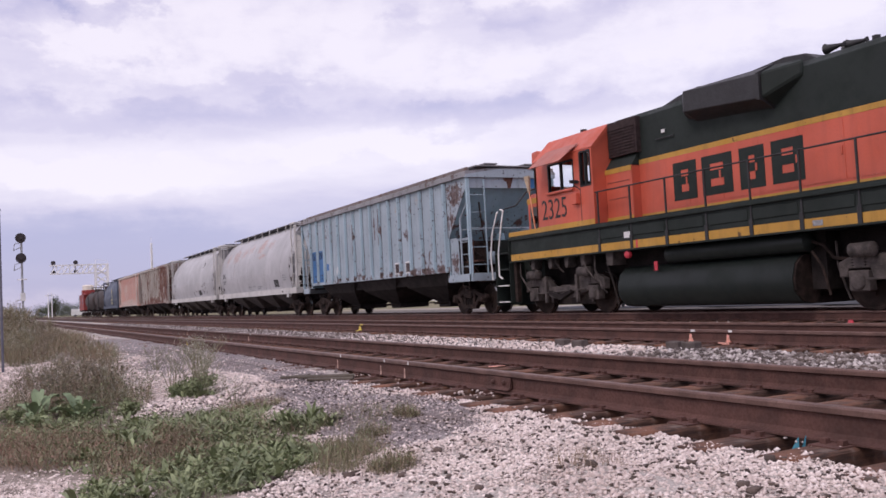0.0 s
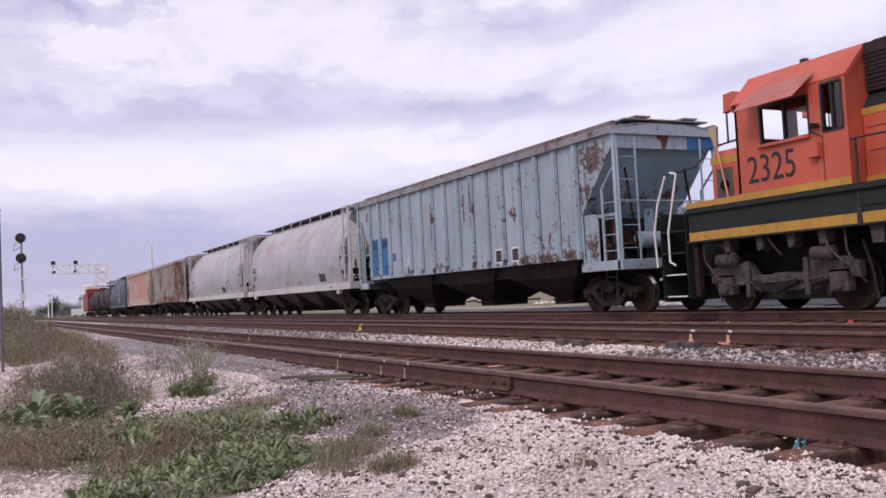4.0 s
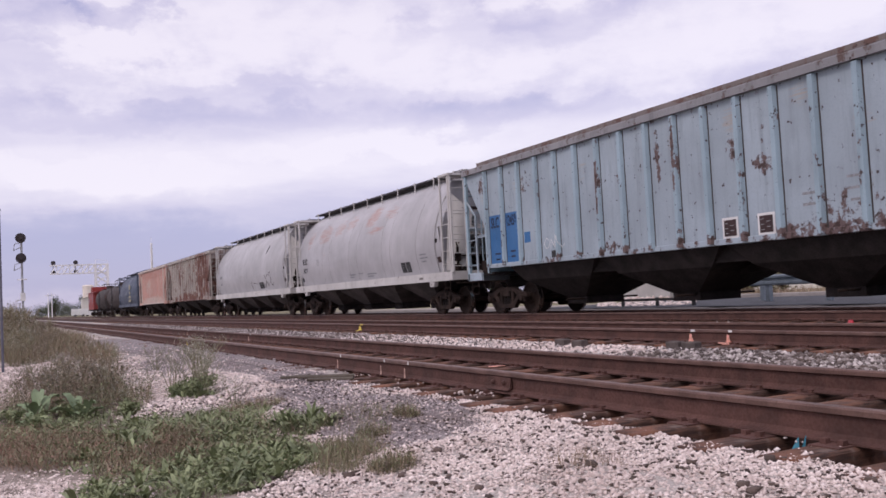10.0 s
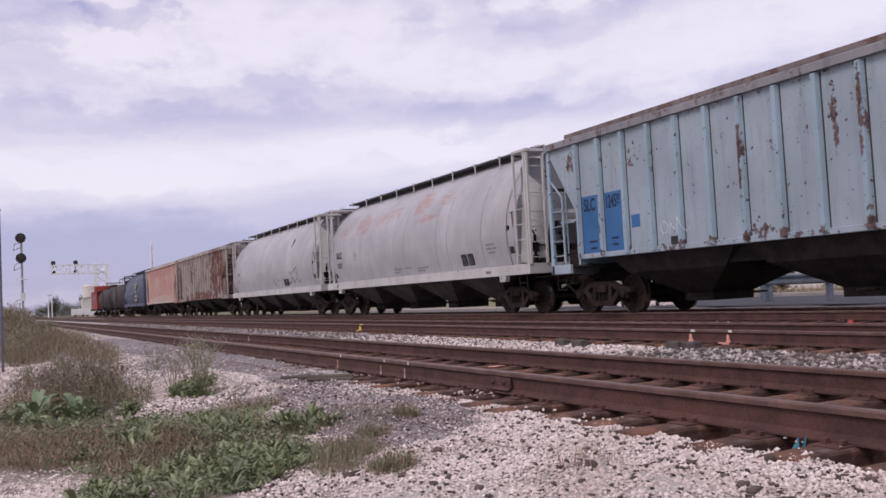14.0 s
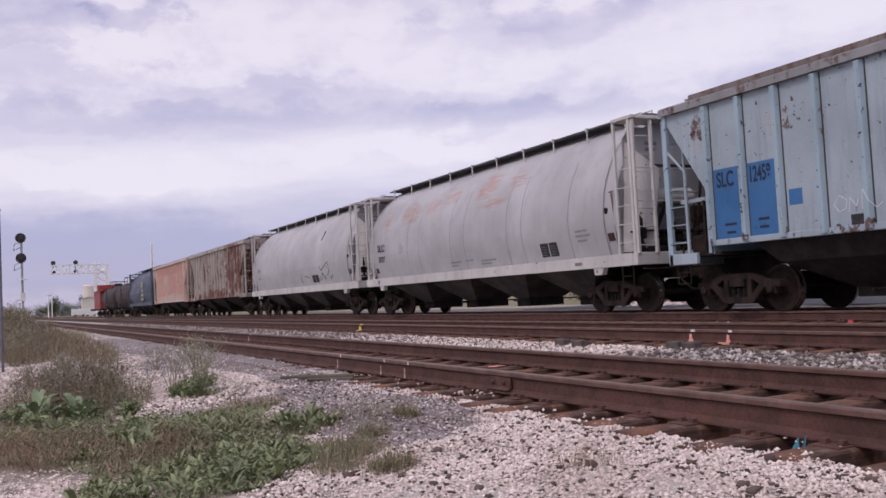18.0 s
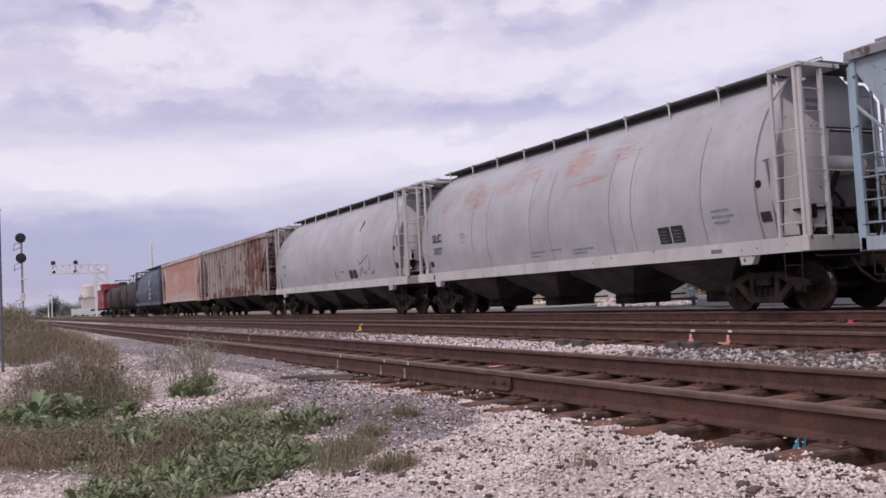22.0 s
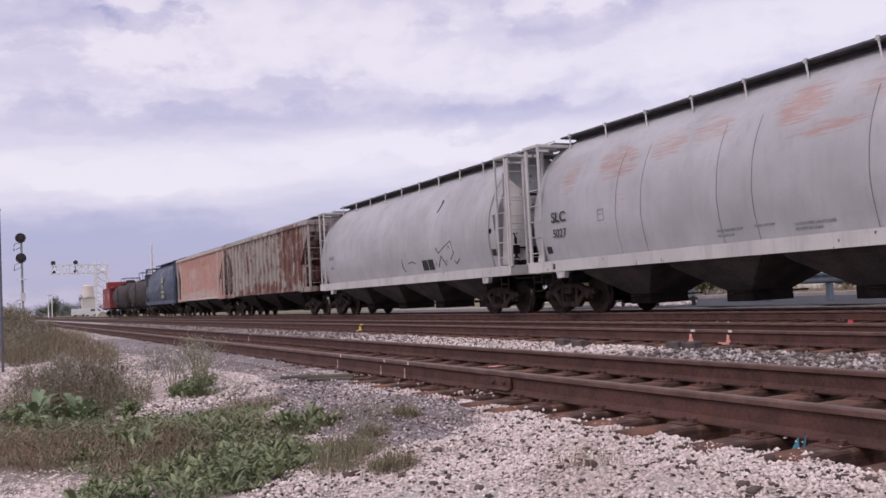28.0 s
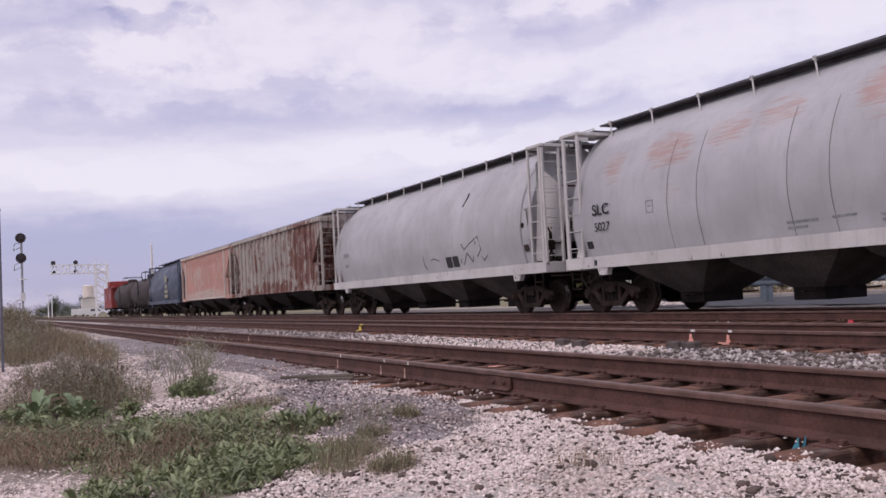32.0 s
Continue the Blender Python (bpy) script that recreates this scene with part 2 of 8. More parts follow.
M["brown"] = paint("rusted_grey_car_paint", (0.34, 0.29, 0.26), 0.55, 1.3, 0.6, rust_colour=(0.15, 0.055, 0.04), spots=((5.2, 3.0, 2.4, 2.4, 1.0), (0.0, 1.3, 7.5, 0.55, 0.75), (0.0, 2.5, 5.0, 0.35, 0.4), (0.0, 4.2, 8.0, 0.25, 0.6), (-6.6, 2.6, 0.5, 1.5, 0.5)))
M["orange_car"] = paint("faded_orange_car_paint", (0.50, 0.25, 0.195), 0.52, 1.1, 0.6, rust_colour=(0.46, 0.37, 0.32), spots=((0.0, 1.4, 7.5, 0.5, 0.8), (-2.0, 2.6, 1.5, 1.0, 0.4)), smear=(0.36, 0.13, 0.085), smears=((0.0, 3.75, 7.5, 0.45, 1.2), (3.0, 2.4, 1.5, 0.9, 0.5)))
M["navy"] = paint("navy_blue_car_paint", (0.060, 0.078, 0.12), 0.1, 0.3, 0.4)
M["letter_navy"] = plain("dark_navy_lettering", (0.012, 0.020, 0.055), 0.7, 0.0, 0.4, 20.0)
M["tank"] = paint("black_tank_paint", (0.045, 0.032, 0.031), 0.12, 0.4, 0.3, rough=0.75)
M["red_car"] = paint("red_caboose_paint", (0.27, 0.035, 0.03), 0.1, 0.4, 0.4)
M["loco_orange"] = paint("locomotive_orange_paint", (0.59, 0.112, 0.064), 0.0, 0.2, 0.25, rough=0.45)
M["visor"] = paint("sun_bleached_orange_paint", (0.46, 0.15, 0.115), 0.15, 0.4, 0.4, rough=0.6, rust_colour=(0.40, 0.22, 0.18))
M["loco_green"] = paint("locomotive_dark_green_paint", (0.020, 0.027, 0.024), 0.0, 0.3, 0.3, rough=0.6, gloss=0.25)
M["loco_yellow"] = paint("locomotive_yellow_stripe_paint", (0.52, 0.275, 0.045), 0.12, 0.3, 0.5, rust_colour=(0.20, 0.10, 0.05))
M["under"] = plain("grimy_black_underframe", (0.021, 0.0165, 0.016), 0.9, 0.0, 0.4)
M["grime"] = plain("brown_truck_grime", (0.030, 0.0195, 0.0165), 0.9, 0.0, 0.5, 5.0)
M["loco_grime"] = plain("dusty_grey_brown_truck_paint", (0.072, 0.058, 0.054), 0.85, 0.0, 0.5, 5.0)
M["wheel"] = plain("worn_wheel_steel", (0.034, 0.022, 0.018), 0.75, 0.2, 0.3, 6.0)
M["tread"] = plain("bright_wheel_tread", (0.60, 0.60, 0.60), 0.25, 1.0, 0.1)
M["rail"] = plain("rusty_rail_steel", (0.094, 0.042, 0.033), 0.85, 0.0, 0.3, 4.0)
M["railhead"] = plain("dull_rail_head", (0.17, 0.098, 0.08), 0.5, 0.4, 0.25, 5.0)
M["tie"] = tie_wood()
M["dark_metal"] = plain("dark_painted_metal", (0.025, 0.024, 0.026), 0.6)
M["silver"] = plain("silver_grey_painted_steel", (0.84, 0.83, 0.84), 0.5, 0.0, 0.1)
M["mast_grey"] = plain("dull_grey_mast_paint", (0.30, 0.30, 0.31), 0.6, 0.2, 0.2)
M["handrail_white"] = plain("white_handrail_paint", (0.78, 0.77, 0.75), 0.5, 0.0, 0.1)
M["roofboard"] = plain("dark_running_board_steel", (0.11, 0.105, 0.115), 0.7, 0.3, 0.3)
M["pale_wall"] = plain("pale_building_wall", (0.70, 0.67, 0.62), 0.8, 0.0, 0.08, 0.3)
M["shed_wall"] = plain("light_grey_corrugated_shed", (0.50, 0.48, 0.47), 0.7, 0.1, 0.12, 1.0)
M["tan_wall"] = plain("pale_silo_concrete", (0.78, 0.70, 0.63), 0.8, 0.0, 0.1, 0.3)
M["glass"] = plain("dark_window_glass", (0.03, 0.035, 0.04), 0.08, 0.0, 0.1, 1.0, 0.0)
M["brown_rib"] = paint("grey_rusted_post_paint", (0.42, 0.38, 0.34), 0.45, 1.2, 0.5, rust_colour=(0.16, 0.06, 0.042), spots=((5.2, 3.0, 2.2, 2.4, 0.9), (0.0, 1.3, 7.5, 0.5, 0.8)))
M["pale_orange"] = paint("faded_pale_grey_pink_paint", (0.55, 0.46, 0.41), 0.3, 0.6, 0.4, rust_colour=(0.30, 0.13, 0.09))
M["pale_yellow"] = plain("pale_yellow_lettering", (0.34, 0.31, 0.20), 0.7)
M["loco_number"] = plain("dark_number_paint", (0.02, 0.02, 0.02), 0.6)
M["intake"] = plain("dark_brown_intake_grille", (0.045, 0.03, 0.03), 0.8, 0.0, 0.3, 8.0)
M["red_sign"] = plain("red_marker_paint", (0.55, 0.04, 0.06), 0.5)
M["broom"] = plain("straw_broom", (0.50, 0.38, 0.27), 0.9, 0.0, 0.3, 30.0, 0.5)
M["broom_stick"] = plain("orange_broom_stick", (0.75, 0.32, 0.18), 0.6)
M["cab_inside"] = plain("dim_cab_lining", (0.10, 0.09, 0.085), 0.8)


def clear_glass():
    m, t, s = nodes_of("thin_window_glass")
    s.inputs["Base Color"].default_value = (0.92, 0.96, 0.95, 1)
    s.inputs["Roughness"].default_value, s.inputs["IOR"].default_value = 0.03, 1.45
    s.inputs["Transmission Weight"].default_value = 1.0
    return m


M["pane"] = clear_glass()
M["tank_green"] = paint("greasy_dark_green_paint", (0.010, 0.0145, 0.0125), 0.0, 0.3, 0.4, rough=0.5, gloss=0.3)


# beds of dark fine gravel and of weeds on the ground: (x, y, half width, half length, weight)
DARK_SPOTS = ((3.02, 6.6, 0.32, 1.0, 1.2), (2.75, 8.5, 0.32, 0.8, 1.0), (2.62, 6.7, 0.58, 1.7, 1.5), (2.42, 5.7, 0.42, 0.7, 1.1), (3.10, 9.9, 0.42, 1.4, 1.2), (3.2, 12.5, 0.55, 2.4, 1.2), (3.1, 17.0, 0.75, 5.0, 1.1), (3.0, 24.0, 0.9, 8.0, 0.9), (2.5, 15.0, 0.6, 2.6, 0.7), (2.25, 8.4, 0.3, 0.6, 0.6))
WEED_SPOTS = ((1.45, 6.6, 0.65, 1.5, 1.2), (0.5, 8.2, 0.8, 1.4, 1.2), (1.1, 5.4, 0.5, 0.4, 1.0), (0.8, 11.2, 0.7, 2.2, 1.2), (0.2, 10.6, 0.5, 1.2, 1.0), (2.0, 10.2, 0.30, 0.6, 0.9), (1.9, 5.4, 0.3, 0.5, 0.8), (1.3, 24.0, 1.1, 6.0, 0.9), (0.95, 6.8, 0.5, 0.9, 1.0))


def ground_material():
    """Pale limestone by the near track, a darker fine-gravel patch, brown dirt darkened as shade under the weeds,
    near-black shaded soil between the ties, dry grass far off.
    """
    m, t, s = nodes_of("gravelly_dirt")
    c = t.nodes.new("ShaderNodeTexCoord")
    v = c.outputs["Object"]
    sep = t.nodes.new("ShaderNodeSeparateXYZ")
    t.links.new(v, sep.inputs[0])
    x, y = sep.outputs[0], sep.outputs[1]
    big, mid, fine = noise_of(t, v, 0.7, 4), noise_of(t, v, 5.0, 5), noise_of(t, v, 45.0, 4)
    wob = math_of(t, "MULTIPLY", math_of(t, "SUBTRACT", big, 0.5), 2.4)
    xw = math_of(t, "ADD", x, wob)
    yw = math_of(t, "ADD", y, math_of(t, "MULTIPLY", wob, 2.0))
    pale = mix_of(t, ramp_of(t, fine, 0.3, 0.7), (0.30, 0.26, 0.235), (0.52, 0.47, 0.435))
    dirt = mix_of(t, ramp_of(t, mid, 0.3, 0.7), (0.20, 0.16, 0.135), (0.36, 0.30, 0.26))
    dark = mix_of(t, ramp_of(t, fine, 0.3, 0.7), (0.16, 0.135, 0.135), (0.32, 0.28, 0.28))
    grass = mix_of(t, ramp_of(t, mid, 0.3, 0.7), (0.14, 0.14, 0.07), (0.28, 0.23, 0.14))
    # track-bed soil with the shade of the hollows between ties in its colour
    shaded_soil = mix_of(t, ramp_of(t, fine, 0.3, 0.75), (0.016, 0.010, 0.008), (0.07, 0.042, 0.034))
    col = mix_of(t, ramp_of(t, xw, 0.6, 1.9), dirt, pale)
    # brown dirt in the weed beds, dark enough to paint in the plants' shade
    under = math_of(t, "ADD", spots_of(t, WEED_SPOTS, (0, 1)), math_of(t, "MULTIPLY", math_of(t, "SUBTRACT", mid, 0.5), 1.2))
    col = mix_of(t, ramp_of(t, under, 0.15, 0.6), col, (0.15, 0.115, 0.09))
    patch = math_of(t, "ADD", spots_of(t, DARK_SPOTS, (0, 1)), math_of(t, "MULTIPLY", math_of(t, "SUBTRACT", mid, 0.5), 1.0))
    col = mix_of(t, ramp_of(t, patch, 0.2, 0.55), col, dark)
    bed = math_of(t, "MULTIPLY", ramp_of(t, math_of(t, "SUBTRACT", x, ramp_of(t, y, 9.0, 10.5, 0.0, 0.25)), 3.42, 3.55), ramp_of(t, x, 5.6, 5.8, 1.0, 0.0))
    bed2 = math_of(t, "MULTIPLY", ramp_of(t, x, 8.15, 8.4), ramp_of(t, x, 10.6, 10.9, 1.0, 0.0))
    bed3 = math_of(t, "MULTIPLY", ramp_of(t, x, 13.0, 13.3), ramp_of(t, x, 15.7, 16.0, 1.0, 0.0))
    col = mix_of(t, math_of(t, "MAXIMUM", bed, math_of(t, "MAXIMUM", bed2, bed3)), col, shaded_soil)
    verge = math_of(t, "MULTIPLY", ramp_of(t, x, 15.4, 16.0), ramp_of(t, x, 21.0, 24.0, 1.0, 0.0))
    col = mix_of(t, math_of(t, "MULTIPLY", verge, 0.85), col, mix_of(t, ramp_of(t, mid, 0.35, 0.65), (0.075, 0.062, 0.055), (0.17, 0.15, 0.125)))
    col = mix_of(t, ramp_of(t, x, 23.0, 25.0), col, grass)
    col = mix_of(t, ramp_of(t, x, -1.5, -4.0), col, grass)
    lane = math_of(t, "MULTIPLY", ramp_of(t, x, 5.5, 5.8), ramp_of(t, x, 13.0, 13.4, 1.0, 0.0))
    col = mix_of(t, math_of(t, "MULTIPLY", ramp_of(t, y, 45.0, 75.0), ramp_of(t, lane, 0.0, 1.0, 1.0, 0.0)), col, grass)
    t.links.new(col, s.inputs["Base Color"])
    s.inputs["Roughness"].default_value = 0.95
    bump_of(t, math_of(t, "ADD", fine, mid), s, 0.5, 0.02)
    return m


def stone_material(name, dark, light, dirt=(0.16, 0.12, 0.10), bias=0.0):
    """Loose stones, each of its own shade."""
    m, t, s = nodes_of(name)
    g = t.nodes.new("ShaderNodeNewGeometry")
    c = t.nodes.new("ShaderNodeTexCoord")
    fine = noise_of(t, c.outputs["Object"], 60.0, 3)
    big = noise_of(t, c.outputs["Object"], 1.3, 4)
    col = mix_of(t, ramp_of(t, g.outputs["Random Per Island"], bias, 1.0), dark, light)
    col = mix_of(t, ramp_of(t, g.outputs["Random Per Island"], 0.955, 0.965), col, (0.10, 0.075, 0.07))
    col = mix_of(t, ramp_of(t, fine, 0.45, 0.75, 0.0, 0.5), col, dirt)
    col = mix_of(t, ramp_of(t, big, 0.45, 0.70, 0.0, 0.55), col, dirt)
    t.links.new(col, s.inputs["Base Color"])
    s.inputs["Roughness"].default_value = 0.9
    return m


def leaf_material(name, dark, light, rough=0.6):
    m, t, s = nodes_of(name)
    g = t.nodes.new("ShaderNodeNewGeometry")
    c = t.nodes.new("ShaderNodeTexCoord")
    col = mix_of(t, g.outputs["Random Per Island"], dark, light)
    col = mix_of(t, ramp_of(t, noise_of(t, c.outputs["Object"], 2.2, 3), 0.45, 0.68, 0.0, 0.4), col, tuple(k * 0.65 for k in dark))
    t.links.new(col, s.inputs["Base Color"])
    s.inputs["Roughness"].default_value = rough
    s.inputs["Subsurface Weight"].default_value = 0.0
    return m


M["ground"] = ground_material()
M["limestone"] = stone_material("pale_limestone_gravel", (0.62, 0.51, 0.47), (0.96, 0.845, 0.80), (0.55, 0.44, 0.40))
M["ballast"] = stone_material("grey_track_ballast", (0.085, 0.066, 0.062), (0.74, 0.67, 0.65), bias=0.34)
M["dark_gravel"] = stone_material("dark_fine_gravel", (0.22, 0.185, 0.19), (0.50, 0.44, 0.445))
M["green_leaf"] = leaf_material("green_weed_leaf", (0.11, 0.145, 0.065), (0.31, 0.35, 0.18))
M["olive_leaf"] = leaf_material("olive_weed_leaf", (0.105, 0.100, 0.055), (0.28, 0.25, 0.14))
M["dry_stem"] = leaf_material("dry_brown_stem", (0.20, 0.14, 0.10), (0.46, 0.36, 0.26), 0.8)
M["lush_leaf"] = leaf_material("lush_green_broad_leaf", (0.125, 0.155, 0.072), (0.32, 0.365, 0.19), 0.55)
M["grey_leaf"] = leaf_material("grey_green_leaf", (0.15, 0.16, 0.10), (0.35, 0.35, 0.25))
M["dark_weed"] = leaf_material("dark_olive_brown_weed", (0.075, 0.070, 0.045), (0.22, 0.185, 0.125))
M["label_dark"] = plain("dark_maroon_label", (0.045, 0.022, 0.022), 0.7)
M["dock_leaf"] = leaf_material("pale_green_dock_leaf", (0.16, 0.23, 0.12), (0.24, 0.31, 0.17))
M["white_flower"] = leaf_material("pale_small_blossom", (0.45, 0.42, 0.36), (0.8, 0.77, 0.68))
M["orange_mark"] = plain("orange_survey_paint", (0.74, 0.36, 0.28), 0.7, 0.0, 0.3, 20.0)
M["yellow_mark"] = plain("yellow_survey_paint", (0.72, 0.56, 0.10), 0.6, 0.0, 0.15, 20.0)
M["pale_mark"] = plain("pale_orange_paint_mark", (0.50, 0.33, 0.27), 0.7, 0.0, 0.4, 20.0)
M["teal"] = plain("teal_plastic_scrap", (0.02, 0.16, 0.22), 0.4, 0.0, 0.2, 10.0)
M["road"] = plain("grey_blue_asphalt", (0.085, 0.088, 0.098), 0.95, 0.0, 0.2, 2.0)
M["road"].node_tree.nodes["Principled BSDF"].inputs["Specular IOR Level"].default_value = 0.12
M["kerb"] = plain("pale_concrete_kerb", (0.33, 0.30, 0.285), 0.9, 0.0, 0.15, 2.0)
M["bush_leaf"] = leaf_material("yellow_green_bush_leaf", (0.075, 0.085, 0.025), (0.21, 0.20, 0.075))
M["brown_stone"] = stone_material("dark_brown_stone", (0.045, 0.032, 0.028), (0.15, 0.11, 0.095), (0.09, 0.065, 0.05))
M["guard"] = plain("grey_blue_guardrail_steel", (0.20, 0.24, 0.28), 0.5, 0.5, 0.15)
M["bark"] = plain("grey_brown_bark", (0.10, 0.08, 0.06), 0.9, 0.0, 0.3, 4.0, 0.5)
M["roof_grey"] = plain("grey_metal_roof", (0.52, 0.51, 0.50), 0.6, 0.2, 0.1)
M["post_blue"] = plain("dull_blue_grey_post_paint", (0.13, 0.13, 0.17), 0.6)
M["signal_black"] = plain("black_signal_paint", (0.038, 0.028, 0.030), 0.55, 0.0, 0.2)
M["tree_leaf"] = leaf_material("dark_tree_leaf", (0.045, 0.065, 0.035), (0.10, 0.13, 0.07))
M["car_white"] = plain("white_vehicle_paint", (0.75, 0.75, 0.74), 0.35, 0.0, 0.05)
M["block"] = plain("weathered_tie_block", (0.115, 0.092, 0.085), 0.9, 0.0, 0.3, 8.0)
M["red_weed"] = leaf_material("reddish_brown_dry_weed", (0.19, 0.105, 0.075), (0.40, 0.26, 0.19), 0.8)
# near-black rust tone that also holds the side posts' shadow lines
M["post_shadow_rust"] = paint("rust_and_shadow_line", (0.055, 0.046, 0.046), 0.7, 0.5, 0.6, rust_colour=(0.05, 0.028, 0.024), grain=2.5)


# ---- ground ----
def wave(x, y, s, seed=0.0):
    return noise.noise((x * s + seed, y * s - seed, seed * 0.37))


def ease(a, b, v):
    k = min(1.0, max(0.0, (v - a) / (b - a)))
    return k * k * (3 - 2 * k)


LEVELS = ((0.6, -0.43), (1.7, -0.33), (2.7, -0.215), (3.40, -0.20), (3.56, -0.40), (5.50, -0.40), (5.85, -0.225), (7.2, -0.225), (7.85, -0.195), (8.05, -0.21), (8.28, -0.285), (10.6, -0.29),
          (10.9, -0.225), (13.0, -0.225), (13.3, -0.27), (15.8, -0.27), (16.6, -0.22), (18.5, -0.15))


def ground_z(x, y):
    """Height of the ground under (x, y): low by the weeds, banked up against the tie ends, ballast between the tracks."""
    shift = 0.10 * wave(y, 0.0, 0.8, 5.0) * (1.0 - ease(4.0, 5.0, x)) + 0.06 * ease(8.0, 10.0, y) * -2.0 * (1.0 - ease(3.5, 3.9, x))
    u = x - shift
    z = LEVELS[0][1]
    for (xa, za), (xb, zb) in zip(LEVELS, LEVELS[1:]):
        if u > xa:
            z = za + (zb - za) * ease(xa, xb, u)
    fill = ease(8.8, 10.2, y)
    if 3.2 < x < 3.74:
        z = max(z, z + (-0.182 - z) * fill)
    elif 3.74 <= x < 5.7:
        z += 0.16 * fill
    near = 1.0 - ease(20.0, 60.0, max(abs(x), abs(y)))
    rough = 0.045 * wave(x, y, 0.9, 3.1) + 0.02 * wave(x, y, 3.3, 7.7)
    if 2.6 < x < 17.0:
        rough *= 0.3
    z -= 0.01 * ease(6.9, 7.6, x) * (1.0 - ease(8.3, 8.6, x)) * ease(8.6, 9.6, y) * (1.0 - ease(14.0, 17.0, y))
    return z + rough * near


def build_ground():
    xs = [-4600, -1500, -500, -150, -60, -30, -18, -12] + [-8 + 0.4 * i for i in range(24)] + [1.6 + 0.1 * i for i in range(50)] + [3.74] + [6.6 + 0.25 * i for i in range(50)] + [20, 22, 26, 32, 40, 60, 100, 200, 500, 1500, 4600]
    ys = [-4600, -1000, -200, -50, -20, -10, -5] + [-2 + 0.35 * i for i in range(80)] + [26.5 + 1.2 * i for i in range(40)] + [80, 95, 120, 160, 220, 320, 500, 900, 1800, 4600]
    xs.sort()
    v = [(x, y, ground_z(x, y)) for y in ys for x in xs]
    n = len(xs)
    f = [(j * n + i, j * n + i + 1, (j + 1) * n + i + 1, (j + 1) * n + i) for j in range(len(ys) - 1) for i in range(n - 1)]
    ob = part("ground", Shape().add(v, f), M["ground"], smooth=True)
    return tagged(ob, "gravelly dirt ground with dry grass and ballast", "ground", kind="structure")


build_ground()


# ---- tracks ----
RAIL_TOP = [(-0.036, -0.012), (-0.030, -0.002), (0, 0), (0.030, -0.002), (0.036, -0.012), (0.036, -0.038), (-0.036, -0.038)]
RAIL_BODY = [(-0.030, -0.038), (-0.010, -0.050), (-0.009, -0.140), (-0.030, -0.158), (-0.072, -0.168), (-0.072, -0.178),
             (0.072, -0.178), (0.072, -0.168), (0.030, -0.158), (0.009, -0.140), (0.010, -0.050), (0.030, -0.038)]


def build_track(name, cx, label, tie_from, tie_to, seed):
    rnd = random.Random(seed)
    base = thing(name, label, "railway track", pose(cx, 0, 0), kind="structure")
    for side in (-0.7525, 0.7525):
        rail = part("rail", Shape().prism([(side + u, w) for u, w in RAIL_BODY], "y", -40, 900), M["rail"], base, "rust-brown steel rail")
        part("rail_head", Shape().prism([(side + u, w) for u, w in RAIL_TOP], "y", -40, 900), M["railhead"], rail, "dull worn running surface")
    meshes = []
    for k in range(4):
        sh = Shape()
        e = [rnd.uniform(-0.03, 0.03) for _ in range(4)]
        sh.prism([(-0.112, -0.19 - 0.17), (0.112, -0.36), (0.112, -0.20), (0.095, -0.186), (-0.095 + e[0] * 0.3, -0.184), (-0.112, -0.20)], "x", -1.30 + e[1], 1.30 + e[2])
        meshes.append(sh.mesh("tie", bevel=0.008))
        meshes[-1].materials.append(M["tie"])
    plate = Shape()
    plate.box(-0.18, 0.18, -0.09, 0.09, -0.186, -0.1775)
    for sx in (-0.10, 0.10):
        for sy in (-0.05, 0.05):
            plate.box(sx - 0.018, sx + 0.018, sy - 0.018, sy + 0.018, -0.18, -0.152)
    plate_me = plate.mesh("tie_plate")
    plate_me.materials.append(M["rail"])
    y, rest = tie_from, Shape()
    count = 0
    while y < tie_to:
        if count < 110:
            tie = part("tie", rnd.choice(meshes), None, base, at=pose(rnd.uniform(-0.06, 0.06), y, rnd.uniform(-0.012, 0.004), 0, 0, rnd.uniform(-2.5, 2.5)))
            for side in (-0.7525, 0.7525):
                part("tie_plate", plate_me, None, tie, at=pose(side, 0, 0))
        else:
            rest.box(-1.3, 1.3, y - 0.11, y + 0.11, -0.36, -0.186)
        count += 1
        y += 0.51 + rnd.uniform(-0.035, 0.035)
    if rest.v:
        tagged(part("far_ties", rest, M["tie"], base), kind="stuff")
    return base


build_track("track_near", 4.56, "rust-brown siding track on weathered wooden ties", 1.2, 90, 1)
joint_bolt = Shape().lathe([(0.0, 0.022), (0.02, 0.022), (0.03, 0.012)], "x", 6).mesh("joint_bolt")
joint_bolt.materials.append(M["rail"])
near_track = bpy.data.objects["track_near"]
for y in (6.57, 17.9):
    bar = part("joint_bar", Shape().prism([(-0.0365 - 0.7525, -0.045), (-0.027 - 0.7525, -0.05), (-0.018 - 0.7525, -0.14), (-0.062 - 0.7525, -0.158), (-0.070 - 0.7525, -0.150), (-0.042 - 0.7525, -0.128)], "y", y - 0.18, y + 0.18), M["rail"], near_track, "bolted steel joint bar")
    for k in range(2):
        part("joint_bolt", joint_bolt, None, bar, at=pose(-0.7525 - 0.036, y - 0.09 + 0.18 * k, -0.092, 0, 0, 180))


build_track("track_middle", 9.48, "rust-brown middle track on weathered wooden ties", 2.0, 90, 2)
build_track("track_far", 14.46, "track under the freight train, rails and wooden ties", 3.0, 60, 3)


# ---- rolling stock ----
TRACK_X = 14.46
TRAIN = []      # (thing, y of its origin at 13 s)
ROLLING = []    # (wheelset, its place in its truck, radius)


